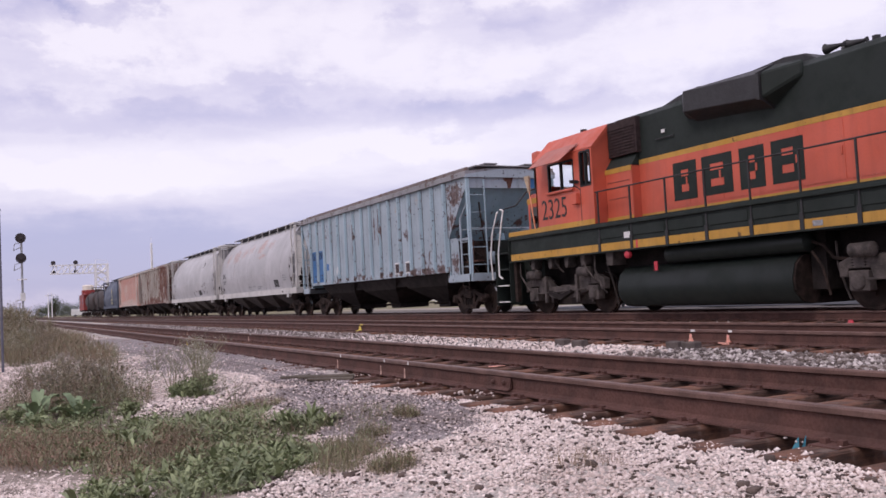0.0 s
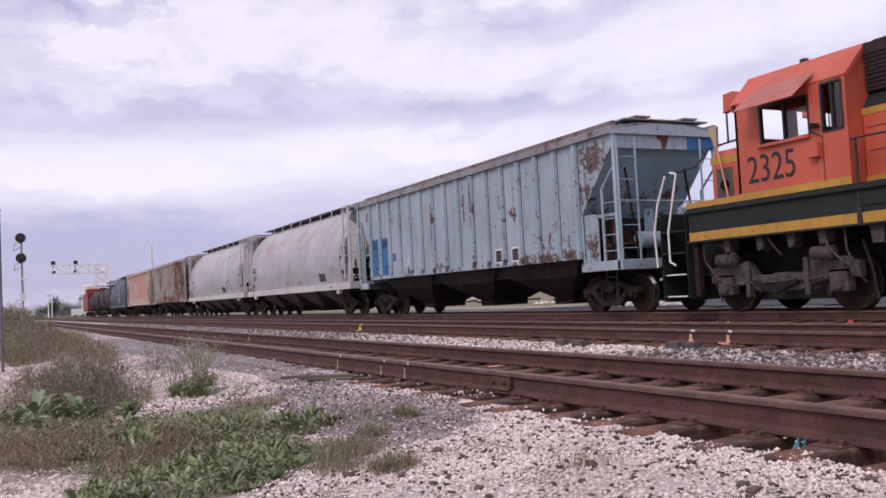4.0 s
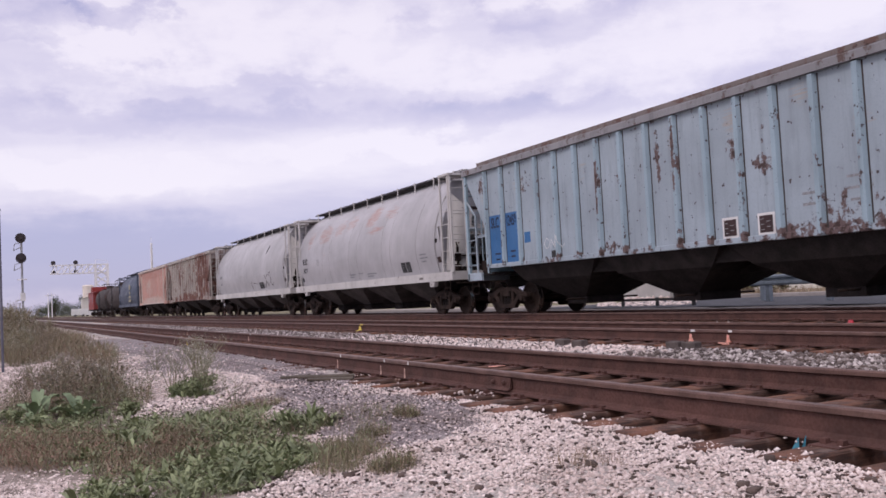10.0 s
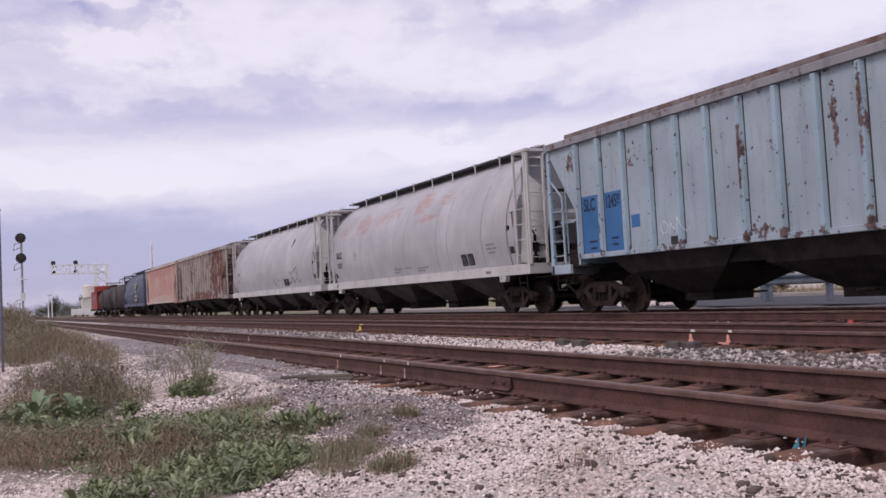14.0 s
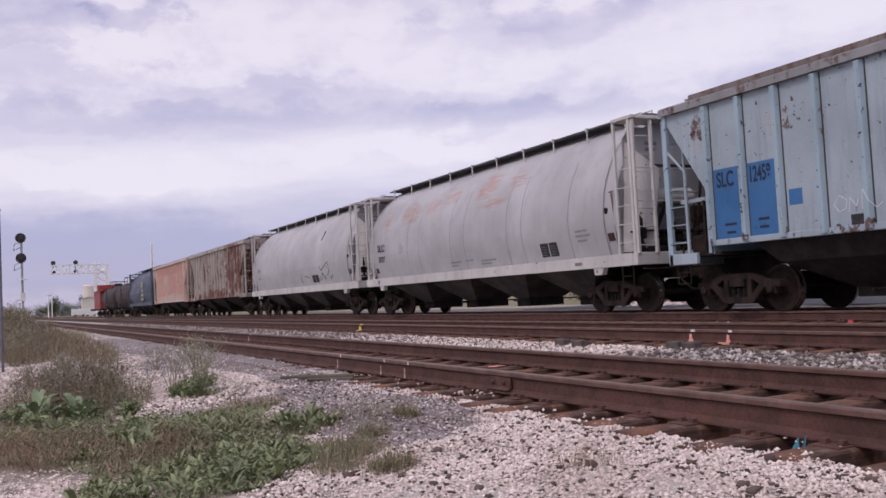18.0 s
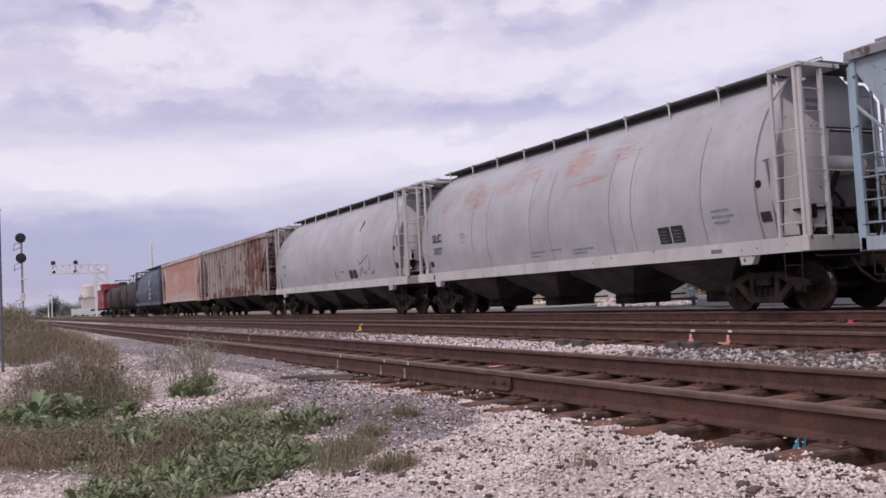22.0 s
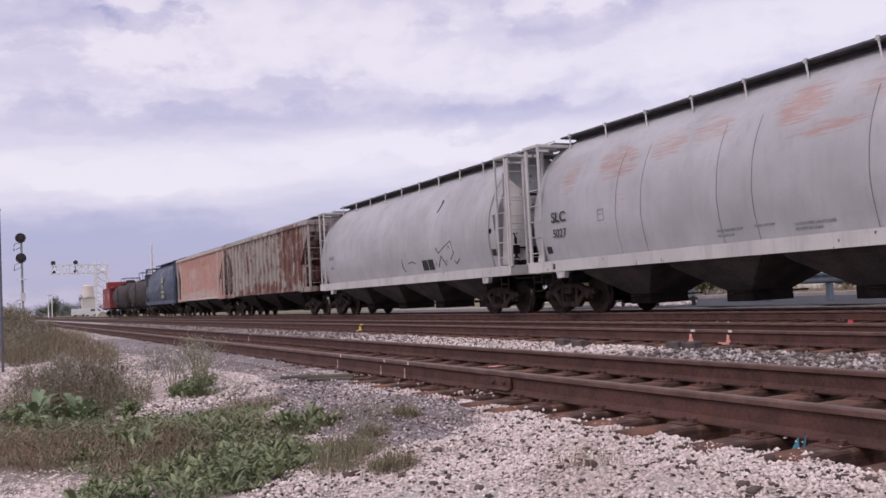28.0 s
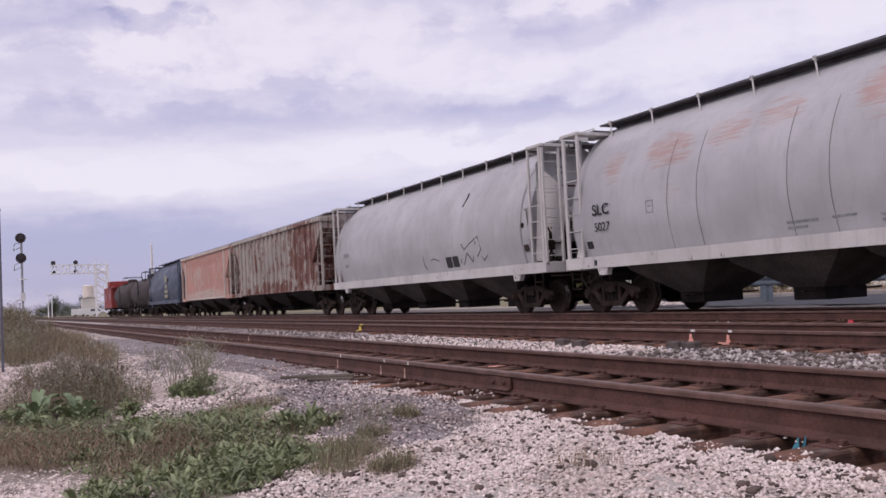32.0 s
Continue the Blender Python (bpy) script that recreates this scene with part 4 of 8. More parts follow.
def tub_hopper(name, label, y13, half, mats, seams=(), rim=(7.85, 7.02), simple=False, top=4.68):
    """Covered hopper with smooth bulging sides, a straight sill and open end platforms with ladder frames."""
    car = rolling(name, label, "freight car", y13)
    mat, post, hopm = (M[k] for k in mats)
    L = half
    hp = tub_profile(top)
    ring = [(-y, z) for y, z in reversed(hp[1:])] + hp
    back, front = -rim[0], rim[1]
    rings = []
    for x, k in ((back, 0.97), (back + 0.06, 1.0), (front - 0.06, 1.0), (front, 0.97)):
        rings.append([(x, u * k, 2.7 + (z - 2.7) * k) for u, z in ring])
    part("shell", Shape().loft(rings), mat, car, smooth=True)
    fx = front if simple else front + 0.42
    if not simple:
        part("end_collar", Shape().loft([[(x, u * 0.985, 2.7 + (z - 2.7) * 0.985) for u, z in ring] for x in (front - 0.03, fx)]), mat, car, smooth=True)
    for x in (back + 0.05, front - 0.05):
        part("rim_band", Shape().loft([[(x + d, u * 1.004, 2.7 + (z - 2.7) * 1.004) for u, z in ring] for d in (-0.012, 0.012)], caps=False), M["seam"] if not simple else post, car)
    for x in seams:
        part("weld_seam", Shape().loft([[(x + d, u * 1.0025, 2.7 + (z - 2.7) * 1.0025) for u, z in ring if z < 3.9] for d in (-0.009, 0.009)], closed=False, caps=False), M["seam"], car)
    for s in (-1, 1):
        part("side_sill", Shape().prism([(s * 1.46, 1.10), (s * 1.60, 1.10), (s * 1.60, 1.38), (s * 1.50, 1.38), (s * 1.46, 1.36)], "x", -half + 0.1, half - 0.1), post, car)
        part("end_sill", Shape().box(s * (L - 0.1), s * (L + 0.06), -1.6, 1.6, 1.10, 1.38), post, car, bevel=0.012)
        part("end_floor", Shape().box(s * (rim[1] - 0.6), s * (L - 0.1), -1.45, 1.45, 1.16, 1.22), M["under"], car)
        part("draft_sill", Shape().box(s * (L - 3), s * (L + 0.1), -0.22, 0.22, 0.78, 1.12), M["under"], car)
        coupler(car, s * (L + 0.06), s)
        ex = fx if s > 0 else back
        part("end_slope", Shape().plate([(ex - s * 0.05, -1.2, 3.3), (ex - s * 0.05, 1.2, 3.3), (ex - s * 1.0, 1.2, 1.3), (ex - s * 1.0, -1.2, 1.3)], 0.02), post, car)
        for q in (-1, 1):
            # gusset from the shell's rim to the ladder posts
            if s < 0 or simple:
                part("end_gusset", Shape().plate([(ex, q * 1.40, 1.38), (ex, q * 1.40, 3.2), (s * (L - 0.62), q * 1.50, 1.38)], 0.012), post, car)
            lad = ladder(car, "corner_ladder", (s * (L - 0.62), q * 1.53), (s * (L - 0.06), q * 1.53), 1.38, 4.42, 0, post, stile=0.035)
            for k in range(5):
                z = 1.62 + 0.42 * k
                part("rung", Shape().tube((s * (L - 0.62), q * 1.56, z), (s * (L - 0.06), q * 1.56, z), 0.013, 6), post, lad)
            end = ladder(car, "end_ladder", (s * (L + 0.02), q * 1.50), (s * (L + 0.02), q * 0.98), 1.30, 4.40, 7, post, stile=0.04)
            part("corner_cap", Shape().box(s * (L - 0.66), s * (L + 0.08), q * 1.57, q * 0.5, 4.42, 4.50), post, car, bevel=0.01)
            part("side_tie", Shape().box(s * (L - 0.62) - 0.02, s * (L - 0.62) + 0.02, q * 1.2, q * 1.5, 4.30, 4.36), post, car)
            part("jacking_pad", Shape().prism([(s * (L - 1.62), 1.10), (s * (L - 1.22), 1.10), (s * (L - 1.30), 0.93), (s * (L - 1.58), 0.93)], "y", q * 1.44, q * 1.58), post, car)
            sill_step(car, s * (L - 0.34), q * 1.56, post)
            if s > 0 and not simple:
                part("end_panel", Shape().plate([(fx + 0.05, q * 1.45, 1.42), (fx + 0.05, q * 1.22, 4.0), (L - 0.14, q * 0.62, 3.3), (L - 0.14, q * 0.95, 1.42)], 0.012), post, car)
                continue
            part("end_panel", Shape().plate([(s * (L - 0.62), q * 1.46, 1.4), (s * (L - 0.62), q * 1.42, 2.6), (ex, q * 0.75, 4.1), (ex, q * 1.46, 1.4)], 0.012), post, car)
        part("cross_rail", Shape().tube((s * (L + 0.02), -1.5, 3.30), (s * (L + 0.02), 1.5, 3.30), 0.014, 6).tube((s * (L + 0.02), -1.5, 2.55), (s * (L + 0.02), 1.5, 2.55), 0.018, 6), post, car)
        part("end_grab_rail", Shape().pipe([(s * (L + 0.04), -0.9, 4.50), (s * (L + 0.04), -0.9, 4.62), (s * (L - 0.5), -0.9, 4.62), (s * (L - 0.5), -0.9, 4.50)], 0.014), post, car)
        part("end_walk", Shape().box(s * (L - 0.64), s * (L + 0.06), -1.0, 1.0, 4.50, 4.55), M["roofboard"], car)
    brake_gear(car, L - 0.08, 1, M["grime"])
    rig = Shape()
    for y, z, h, lean in ((-1.2, 1.22, 0.95, 0.10), (-0.75, 1.22, 1.25, -0.08), (-0.3, 1.22, 0.8, 0.15), (0.2, 1.22, 1.3, 0.0), (0.75, 1.22, 1.0, -0.12), (1.15, 1.22, 1.1, 0.05)):
        rig.box(fx + 0.40, fx + 0.46, y - 0.03, y + 0.03, z, z + h).tube((fx + 0.43, y, z + h), (fx + 0.1, y + lean, z + h + 0.25), 0.025, 6)
    part("platform_stand", rig, M["grime"], car)
    part("brake_lever", Shape().prism([(-0.9, 1.9), (-0.78, 1.92), (-0.45, 2.55), (-0.55, 2.6)], "x", fx + 0.52, fx + 0.55).prism([(0.35, 1.5), (0.5, 1.45), (0.62, 2.3), (0.5, 2.32)], "x", fx + 0.35, fx + 0.38), M["grime"], car)
    part("platform_shelf", Shape().box(fx + 0.08, L - 0.1, -1.3, 1.25, 1.86, 1.90), M["grime"], car)
    part("slack_adjuster", Shape().lathe([(-0.5, 0.04), (-0.48, 0.08), (0.4, 0.08), (0.45, 0.03)], "y", 12, (fx + 0.5, -0.6, 1.45)), M["under"], car)
    for k, (y, z) in enumerate(((-1.1, 1.5), (-0.6, 1.75), (0.1, 1.6), (0.7, 1.9))):
        part("brake_line", Shape().pipe([(fx + 0.06, y, z + 0.5), (fx + 0.3, y - 0.12, z), (L - 0.12, y + 0.1, z - 0.1), (L - 0.02, y + 0.15, 1.2)], 0.022), M["grime"], car)
    part("valve_box", Shape().box(fx + 0.1, fx + 0.40, -1.25, -0.85, 1.22, 1.62), M["grime"], car, bevel=0.02)
    part("retainer_valve", Shape().box(L - 0.2, L - 0.08, -1.35, -1.15, 1.7, 1.95), M["grime"], car, bevel=0.02)
    part("air_tank", Shape().lathe([(-0.6, 0.08), (-0.55, 0.20), (0.5, 0.20), (0.55, 0.08)], "y", 16, (fx + 0.27, -0.1, 2.70)), post, car, smooth=True)
    part("end_bulkhead", Shape().prism([(-1.28, 1.3), (-1.28, 4.05), (-1.05, 4.36), (1.05, 4.36), (1.40, 4.05), (1.40, 1.3)], "x", fx + 0.005, fx + 0.03), mat, car)
    # black disc on the bulkhead paints the dark inside of a hole
    part("end_hole_disc", Shape().tube((fx + 0.03, -0.75, 2.05), (fx + 0.045, -0.75, 2.05), 0.26, 18), M["black_letter"], car)
    part("end_slot", Shape().box(fx + 0.032, fx + 0.04, -1.2, 1.3, 3.40, 3.50), M["label_dark"], car)
    for y, z, n in ((-0.62, 3.95, 0.36), (-0.62, 3.80, 0.30), (-0.55, 3.1, 0.34), (-0.55, 2.95, 0.26)):
        part("lettering_bar", Shape().box(fx + 0.031, fx + 0.035, y, y + n, z, z + 0.08), M["grey_letter"], car)
    if not simple:
        # another black disc for a hole's dark inside, on the shell's side
        part("side_hole_disc", Shape().tube((7.04, -1.50, 2.43), (7.04, -1.552, 2.43), 0.075, 16), M["under"], car)
        part("side_plate", on_tub(7.02, 7.26, 1.71, 1.90, -0.012), M["label_dark"], car)
        part("lift_bar", Shape().tube((7.28, -1.55, 2.84), (7.38, -1.47, 1.42), 0.022, 6).tube((7.20, -1.55, 2.85), (7.34, -1.55, 2.86), 0.018, 6), M["seam"], car)
    board = part("running_board", Shape().box(back + 0.1, front + 0.35, -0.60, 0.60, top + 0.025, top + 0.065), M["roofboard"], car, "dark steel grating walkway")
    part("hatch_trough", Shape().box(back + 0.3, front - 0.2, -0.22, 0.22, top - 0.12, top + 0.025), M["roofboard"], board)
    for k in range(10):
        x = back + 0.55 + k * (front - back - 0.8) / 9
        for q in (-1, 1):
            part("board_bracket", Shape().box(x - 0.03, x + 0.03, q * 0.56, q * 0.64, top + 0.0, top + 0.09).pipe([(x, q * 0.60, top + 0.03), (x + 0.10, q * 0.66, top - 0.36)], 0.02), post, board)
    for c in (-4.8, -1.6, 1.6, 4.8):
        bot = Shape().loft([[(c - 1.6, -1.44, 1.36), (c + 1.6, -1.44, 1.36), (c + 1.6, 1.44, 1.36), (c - 1.6, 1.44, 1.36)],
                            [(c - 1.25, -1.25, 1.00), (c + 1.25, -1.25, 1.00), (c + 1.25, 1.25, 1.00), (c - 1.25, 1.25, 1.00)],
                            [(c - 0.36, -0.60, 0.44), (c + 0.36, -0.60, 0.44), (c + 0.36, 0.60, 0.44), (c - 0.36, 0.60, 0.44)]])
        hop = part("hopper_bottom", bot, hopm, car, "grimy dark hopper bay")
        part("outlet_gate", Shape().box(c - 0.37, c + 0.37, -0.58, 0.58, 0.20, 0.44), M["under"], hop, bevel=0.01)
        part("gate_shaft", Shape().tube((c + 0.3, -1.1, 0.38), (c + 0.3, 1.1, 0.38), 0.022, 6), M["grime"], hop)
    for s in (-1, 1):
        freight_truck(car, 6.58 if s > 0 else -7.05)
    return car


# the light blue hopper and its markings
blue = rib_hopper("blue_hopper_car", "weathered light blue ribbed covered hopper car with rust spots", 12.05, 8.05, ("blue", "blue_rib", "blue_bounce", "chord"), rear=0.42, rear_cut=0.28, post_rows=(6.41, 0.9057, 16), base=1.44, step=1.02)
for x0, x1 in ((-7.07, -6.36), (-6.16, -5.45)):
    part("painted_panel", Shape().box(x0, x1, -1.523, -1.515, 1.40, 2.86), M["bright_blue"], blue, "bright blue painted number panel")
part("painted_panel", Shape().box(-5.20, -4.90, -1.523, -1.515, 1.95, 2.24), M["bright_blue"], blue, "small bright blue painted square")
lettering("SLC", M["letter_navy"], blue, -6.98, 2.50, 0.42, -1.526, 0.66, bold=0.010)
lettering("12458", M["letter_navy"], blue, -6.13, 2.50, 0.42, -1.526, 0.52, bold=0.010)
bars([(-6.82, 1.72, 0.30, 0.05), (-6.78, 1.56, 0.24, 0.05), (-5.95, 1.75, 0.26, 0.05), (-5.93, 1.60, 0.22, 0.05)], M["letter_navy"], blue, -1.526)
for pts in (((-4.15, 1.72), (-4.25, 1.86), (-4.12, 2.0), (-3.98, 1.9), (-4.02, 1.76), (-4.15, 1.72)), ((-3.95, 1.70), (-3.92, 1.95), (-3.80, 1.78), (-3.76, 1.9)), ((-3.62, 1.72), (-3.6, 2.05), (-3.5, 1.85), (-3.42, 1.72), (-3.3, 1.8))):
    part("graffiti_stroke", Shape().pipe([(x, -1.521 if abs(x + 3.55) > 0.1 else -1.61, z) for x, z in pts], 0.007, 5), M["white_sign"], blue, "white chalk scribble")
for x0 in (2.20, 3.12):
    board_w = part("label_board", Shape().box(x0, x0 + 0.42, -1.526, -1.518, 1.46, 1.88), M["white_sign"], blue, "black label square with a white border")
    part("label_face", Shape().box(x0 + 0.05, x0 + 0.37, -1.531, -1.527, 1.51, 1.83), M["label_dark"], board_w)
    bars([(x0 + 0.07 + 0.15 * (k % 2), 1.76 - 0.05 * k, 0.09, 0.014) for k in range(5)], M["grey_letter"], board_w, -1.535)
bars([(5.15, 2.28, 0.5, 0.045), (5.15, 2.08, 0.5, 0.045), (5.2, 1.88, 0.36, 0.045), (4.2, 2.1, 0.3, 0.045), (4.2, 1.9, 0.4, 0.05), (6.1, 2.2, 0.36, 0.04), (6.1, 2.02, 0.36, 0.04)], M["grey_letter"], blue, -1.525)
part("label_board", Shape().box(-3.92, -3.68, -1.526, -1.518, 1.47, 1.65), M["black_letter"], blue)
part("roof_rust_plate", Shape().prism([(-0.30, 4.30), (0.12, 4.30), (0.06, 4.06), (-0.02, 3.86), (-0.10, 3.84), (-0.14, 4.04), (-0.26, 4.12)], "x", 7.985, 7.999), M["rust_panel"], blue)
part("end_patch", Shape().box(7.985, 7.997, 0.66, 1.50, 3.86, 4.16), M["bright_blue"], blue, "faded bright blue patch on the end")

# two white smooth-sided hoppers
white = tub_hopper("white_hopper_car", "dirty white smooth-sided hopper car with faded red lettering", 29.7, 8.1, ("white", "white_post", "hopper_grey"), (-4.3, -3.4, -1.05, -0.12, 2.45, 3.25, 5.5))
lettering("SLC", M["black_letter"], white, -6.95, 2.36, 0.36, -1.592, 1.1, bold=0.006)
lettering("5027", M["black_letter"], white, -6.92, 1.97, 0.30, -1.575, 1.0)
tub_bars([(-5.0, 2.48, 0.24, 0.018), (-5.0, 2.22, 0.24, 0.018), (-5.0, 2.24, 0.018, 0.24), (-4.778, 2.24, 0.018, 0.24), (-4.93, 2.36, 0.1, 0.02), (-1.2, 1.62, 0.7, 0.05), (-1.2, 1.52, 0.45, 0.05), (0.75, 1.58, 0.9, 0.05), (0.75, 1.49, 0.6, 0.05), (5.75, 2.02, 0.5, 0.05), (5.75, 1.9, 0.6, 0.05), (5.8, 1.78, 0.4, 0.05), (-0.2, 1.64, 0.5, 0.04)], M["grey_letter"], white)
for x0 in (4.08, 4.50):
    lb = part("label_board", on_tub(x0, x0 + 0.37, 1.50, 1.86), M["black_letter"], white, "small black label square")
    tub_bars([(x0 + 0.05, 1.76 - 0.07 * k, 0.2, 0.01) for k in range(4)], M["grey_letter"], lb, 0.008)
part("end_label", on_tub(-7.35, -7.12, 1.58, 1.76), M["black_letter"], white)
part("slot_plate", Shape().box(5.75, 6.05, -1.604, -1.598, 1.19, 1.27), M["seam"], white)
part("slot_plate", Shape().box(-6.95, -6.85, -1.606, -1.600, 1.16, 1.30), M["black_letter"], white)

white2 = tub_hopper("white_hopper_car", "dull white smooth-sided hopper car with a black graffiti scrawl", 46.95, 8.1, ("white_two", "white_post", "hopper_grey"), rim=(8.0, 7.02))
for x0 in (2.25, 2.70):
    part("label_board", on_tub(x0, x0 + 0.4, 1.50, 1.84), M["black_letter"], white2, "small black label square")
tub_bars([(-6.9, 2.35, 0.6, 0.16), (-6.8, 1.95, 0.4, 0.12)], M["grey_letter"], white2)
for pts in (((3.5, 1.6), (3.7, 2.2), (3.85, 2.0), (4.2, 2.15), (4.75, 2.35), (4.9, 1.95), (4.6, 1.75)), ((3.65, 1.55), (4.0, 1.9), (4.25, 1.6), (4.6, 2.2), (4.95, 1.6), (5.2, 1.75)), ((0.9, 1.95), (0.85, 1.7), (1.0, 1.52)), ((1.4, 1.8), (1.7, 1.85), (2.0, 1.75))):
    part("graffiti_stroke", Shape().pipe([(x - 0.25, -tub_side(z) - 0.002, z) for x, z in pts], 0.013, 5), M["label_dark"], white2, "black sprayed scribble")
part("graffiti_stroke", Shape().pipe([(3.30, -1.36, 3.35), (3.45, -1.25, 3.6), (3.5, -1.2, 3.75)], 0.02, 5), M["black_letter"], white2)

rib_hopper("rusty_hopper_car", "rusty grey-brown ribbed covered hopper car", 64.6, 8.05, ("brown", "brown_rib", "brown", "brown_rib"), ribs=17)
rib_hopper("orange_hopper_car", "faded orange-red covered hopper car", 81.6, 7.9, ("orange_car", "pale_orange", "pale_orange", "pale_orange"), ribs=2)
navy = tub_hopper("navy_hopper_car", "dark navy blue smooth-sided hopper car", 98.2, 7.5, ("navy", "navy", "under"), simple=True)
bars([(1.2, 2.9, 0.9, 0.5), (1.0, 2.0, 1.4, 0.25), (1.0, 1.6, 1.4, 0.25), (1.3, 2.4, 0.8, 0.3)], M["pale_yellow"], navy, -1.60)


def tank_car(y13, half):
    car = rolling("tank_car", "black cylindrical tank car with a dome and railing", "freight car", y13)
    L = half - 0.5
    part("tank", Shape().lathe([(-L, 0.3), (-L + 0.06, 0.8), (-L + 0.25, 1.2), (-L + 0.6, 1.42), (-L + 0.9, 1.46), (L - 0.9, 1.46), (L - 0.6, 1.42), (L - 0.25, 1.2), (L - 0.06, 0.8), (L, 0.3)], "x", 36, (0, 0, 2.45)), M["tank"], car, smooth=True)
    part("dome", Shape().lathe([(0, 0.55), (0.35, 0.55), (0.45, 0.4)], "z", 20, (0, 0, 3.85)), M["tank"], car, smooth=True)
    part("underframe", Shape().box(-half, half, -0.4, 0.4, 0.8, 1.15), M["under"], car)
    rail = Shape()
    for q in (-1, 1):
        rail.pipe([(-1.3, q * 0.9, 3.7), (-1.3, q * 0.9, 4.5), (1.3, q * 0.9, 4.5), (1.3, q * 0.9, 3.7)], 0.03)
    for e in (-1, 1):
        rail.tube((e * 1.3, -0.9, 4.5), (e * 1.3, 0.9, 4.5), 0.03, 6)
    part("dome_platform_rail", rail, M["dark_metal"], car)
    part("dome_platform", Shape().box(-1.3, 1.3, -0.95, 0.95, 3.72, 3.78), M["dark_metal"], car)
    for s in (-1, 1):
        part("saddle", Shape().box(s * (half - 2.4), s * (half - 1.6), -1.2, 1.2, 1.1, 1.6), M["tank"], car)
        part("end_rail", Shape().pipe([(s * (half - 0.1), -1.4, 1.1), (s * (half - 0.1), -1.4, 2.1), (s * (half - 0.1), 1.4, 2.1), (s * (half - 0.1), 1.4, 1.1)], 0.025), M["dark_metal"], car)
        part("end_sill", Shape().box(s * (half - 0.25), s * half, -1.5, 1.5, 0.95, 1.15), M["under"], car)
        coupler(car, s * half, s)
        freight_truck(car, s * (half - 1.9))
    ladder(car, "side_ladder", (-0.25, -1.5), (0.25, -1.5), 1.0, 3.6, 7, M["dark_metal"])
    return car


tank_car(113.6, 6.9)
tank_car(128.4, 6.9)


def caboose(y13):
    car = rolling("caboose", "red wooden-sided caboose with a flat roof and cupola", "railway car", y13)
    for s in (-1, 1):
        part("side_wall", Shape().box(-3.8, 3.8, s * 1.45, s * 1.40, 1.15, 3.6), M["red_car"], car)
        part("end_wall", Shape().box(s * 3.75, s * 3.8, -1.4, 1.4, 1.15, 3.6), M["red_car"], car)
        part("end_platform", Shape().box(s * 3.8, s * 4.7, -1.4, 1.4, 1.0, 1.15), M["under"], car)
        part("end_railing", Shape().pipe([(s * 4.65, -1.35, 1.15), (s * 4.65, -1.35, 3.55), (s * 4.65, 1.35, 3.55), (s * 4.65, 1.35, 1.15)], 0.03), M["red_car"], car)
        for x in (-2.4, 2.4):
            part("window", Shape().box(x - 0.3, x + 0.3, s * 1.455, s * 1.445, 2.2, 3.0), M["glass"], car)
        coupler(car, s * 4.7, s)
        freight_truck(car, s * 2.9)
    part("roof", Shape().prism([(-1.55, 3.6), (-1.0, 3.85), (0, 3.95), (1.0, 3.85), (1.55, 3.6)], "x", -4.7, 4.7), M["red_car"], car)
    part("cupola", Shape().box(-1.2, 1.2, -1.3, 1.3, 3.8, 4.5), M["red_car"], car, bevel=0.05)
    part("floor_frame", Shape().box(-3.8, 3.8, -1.4, 1.4, 0.95, 1.15), M["under"], car)
    return car


caboose(141.0)


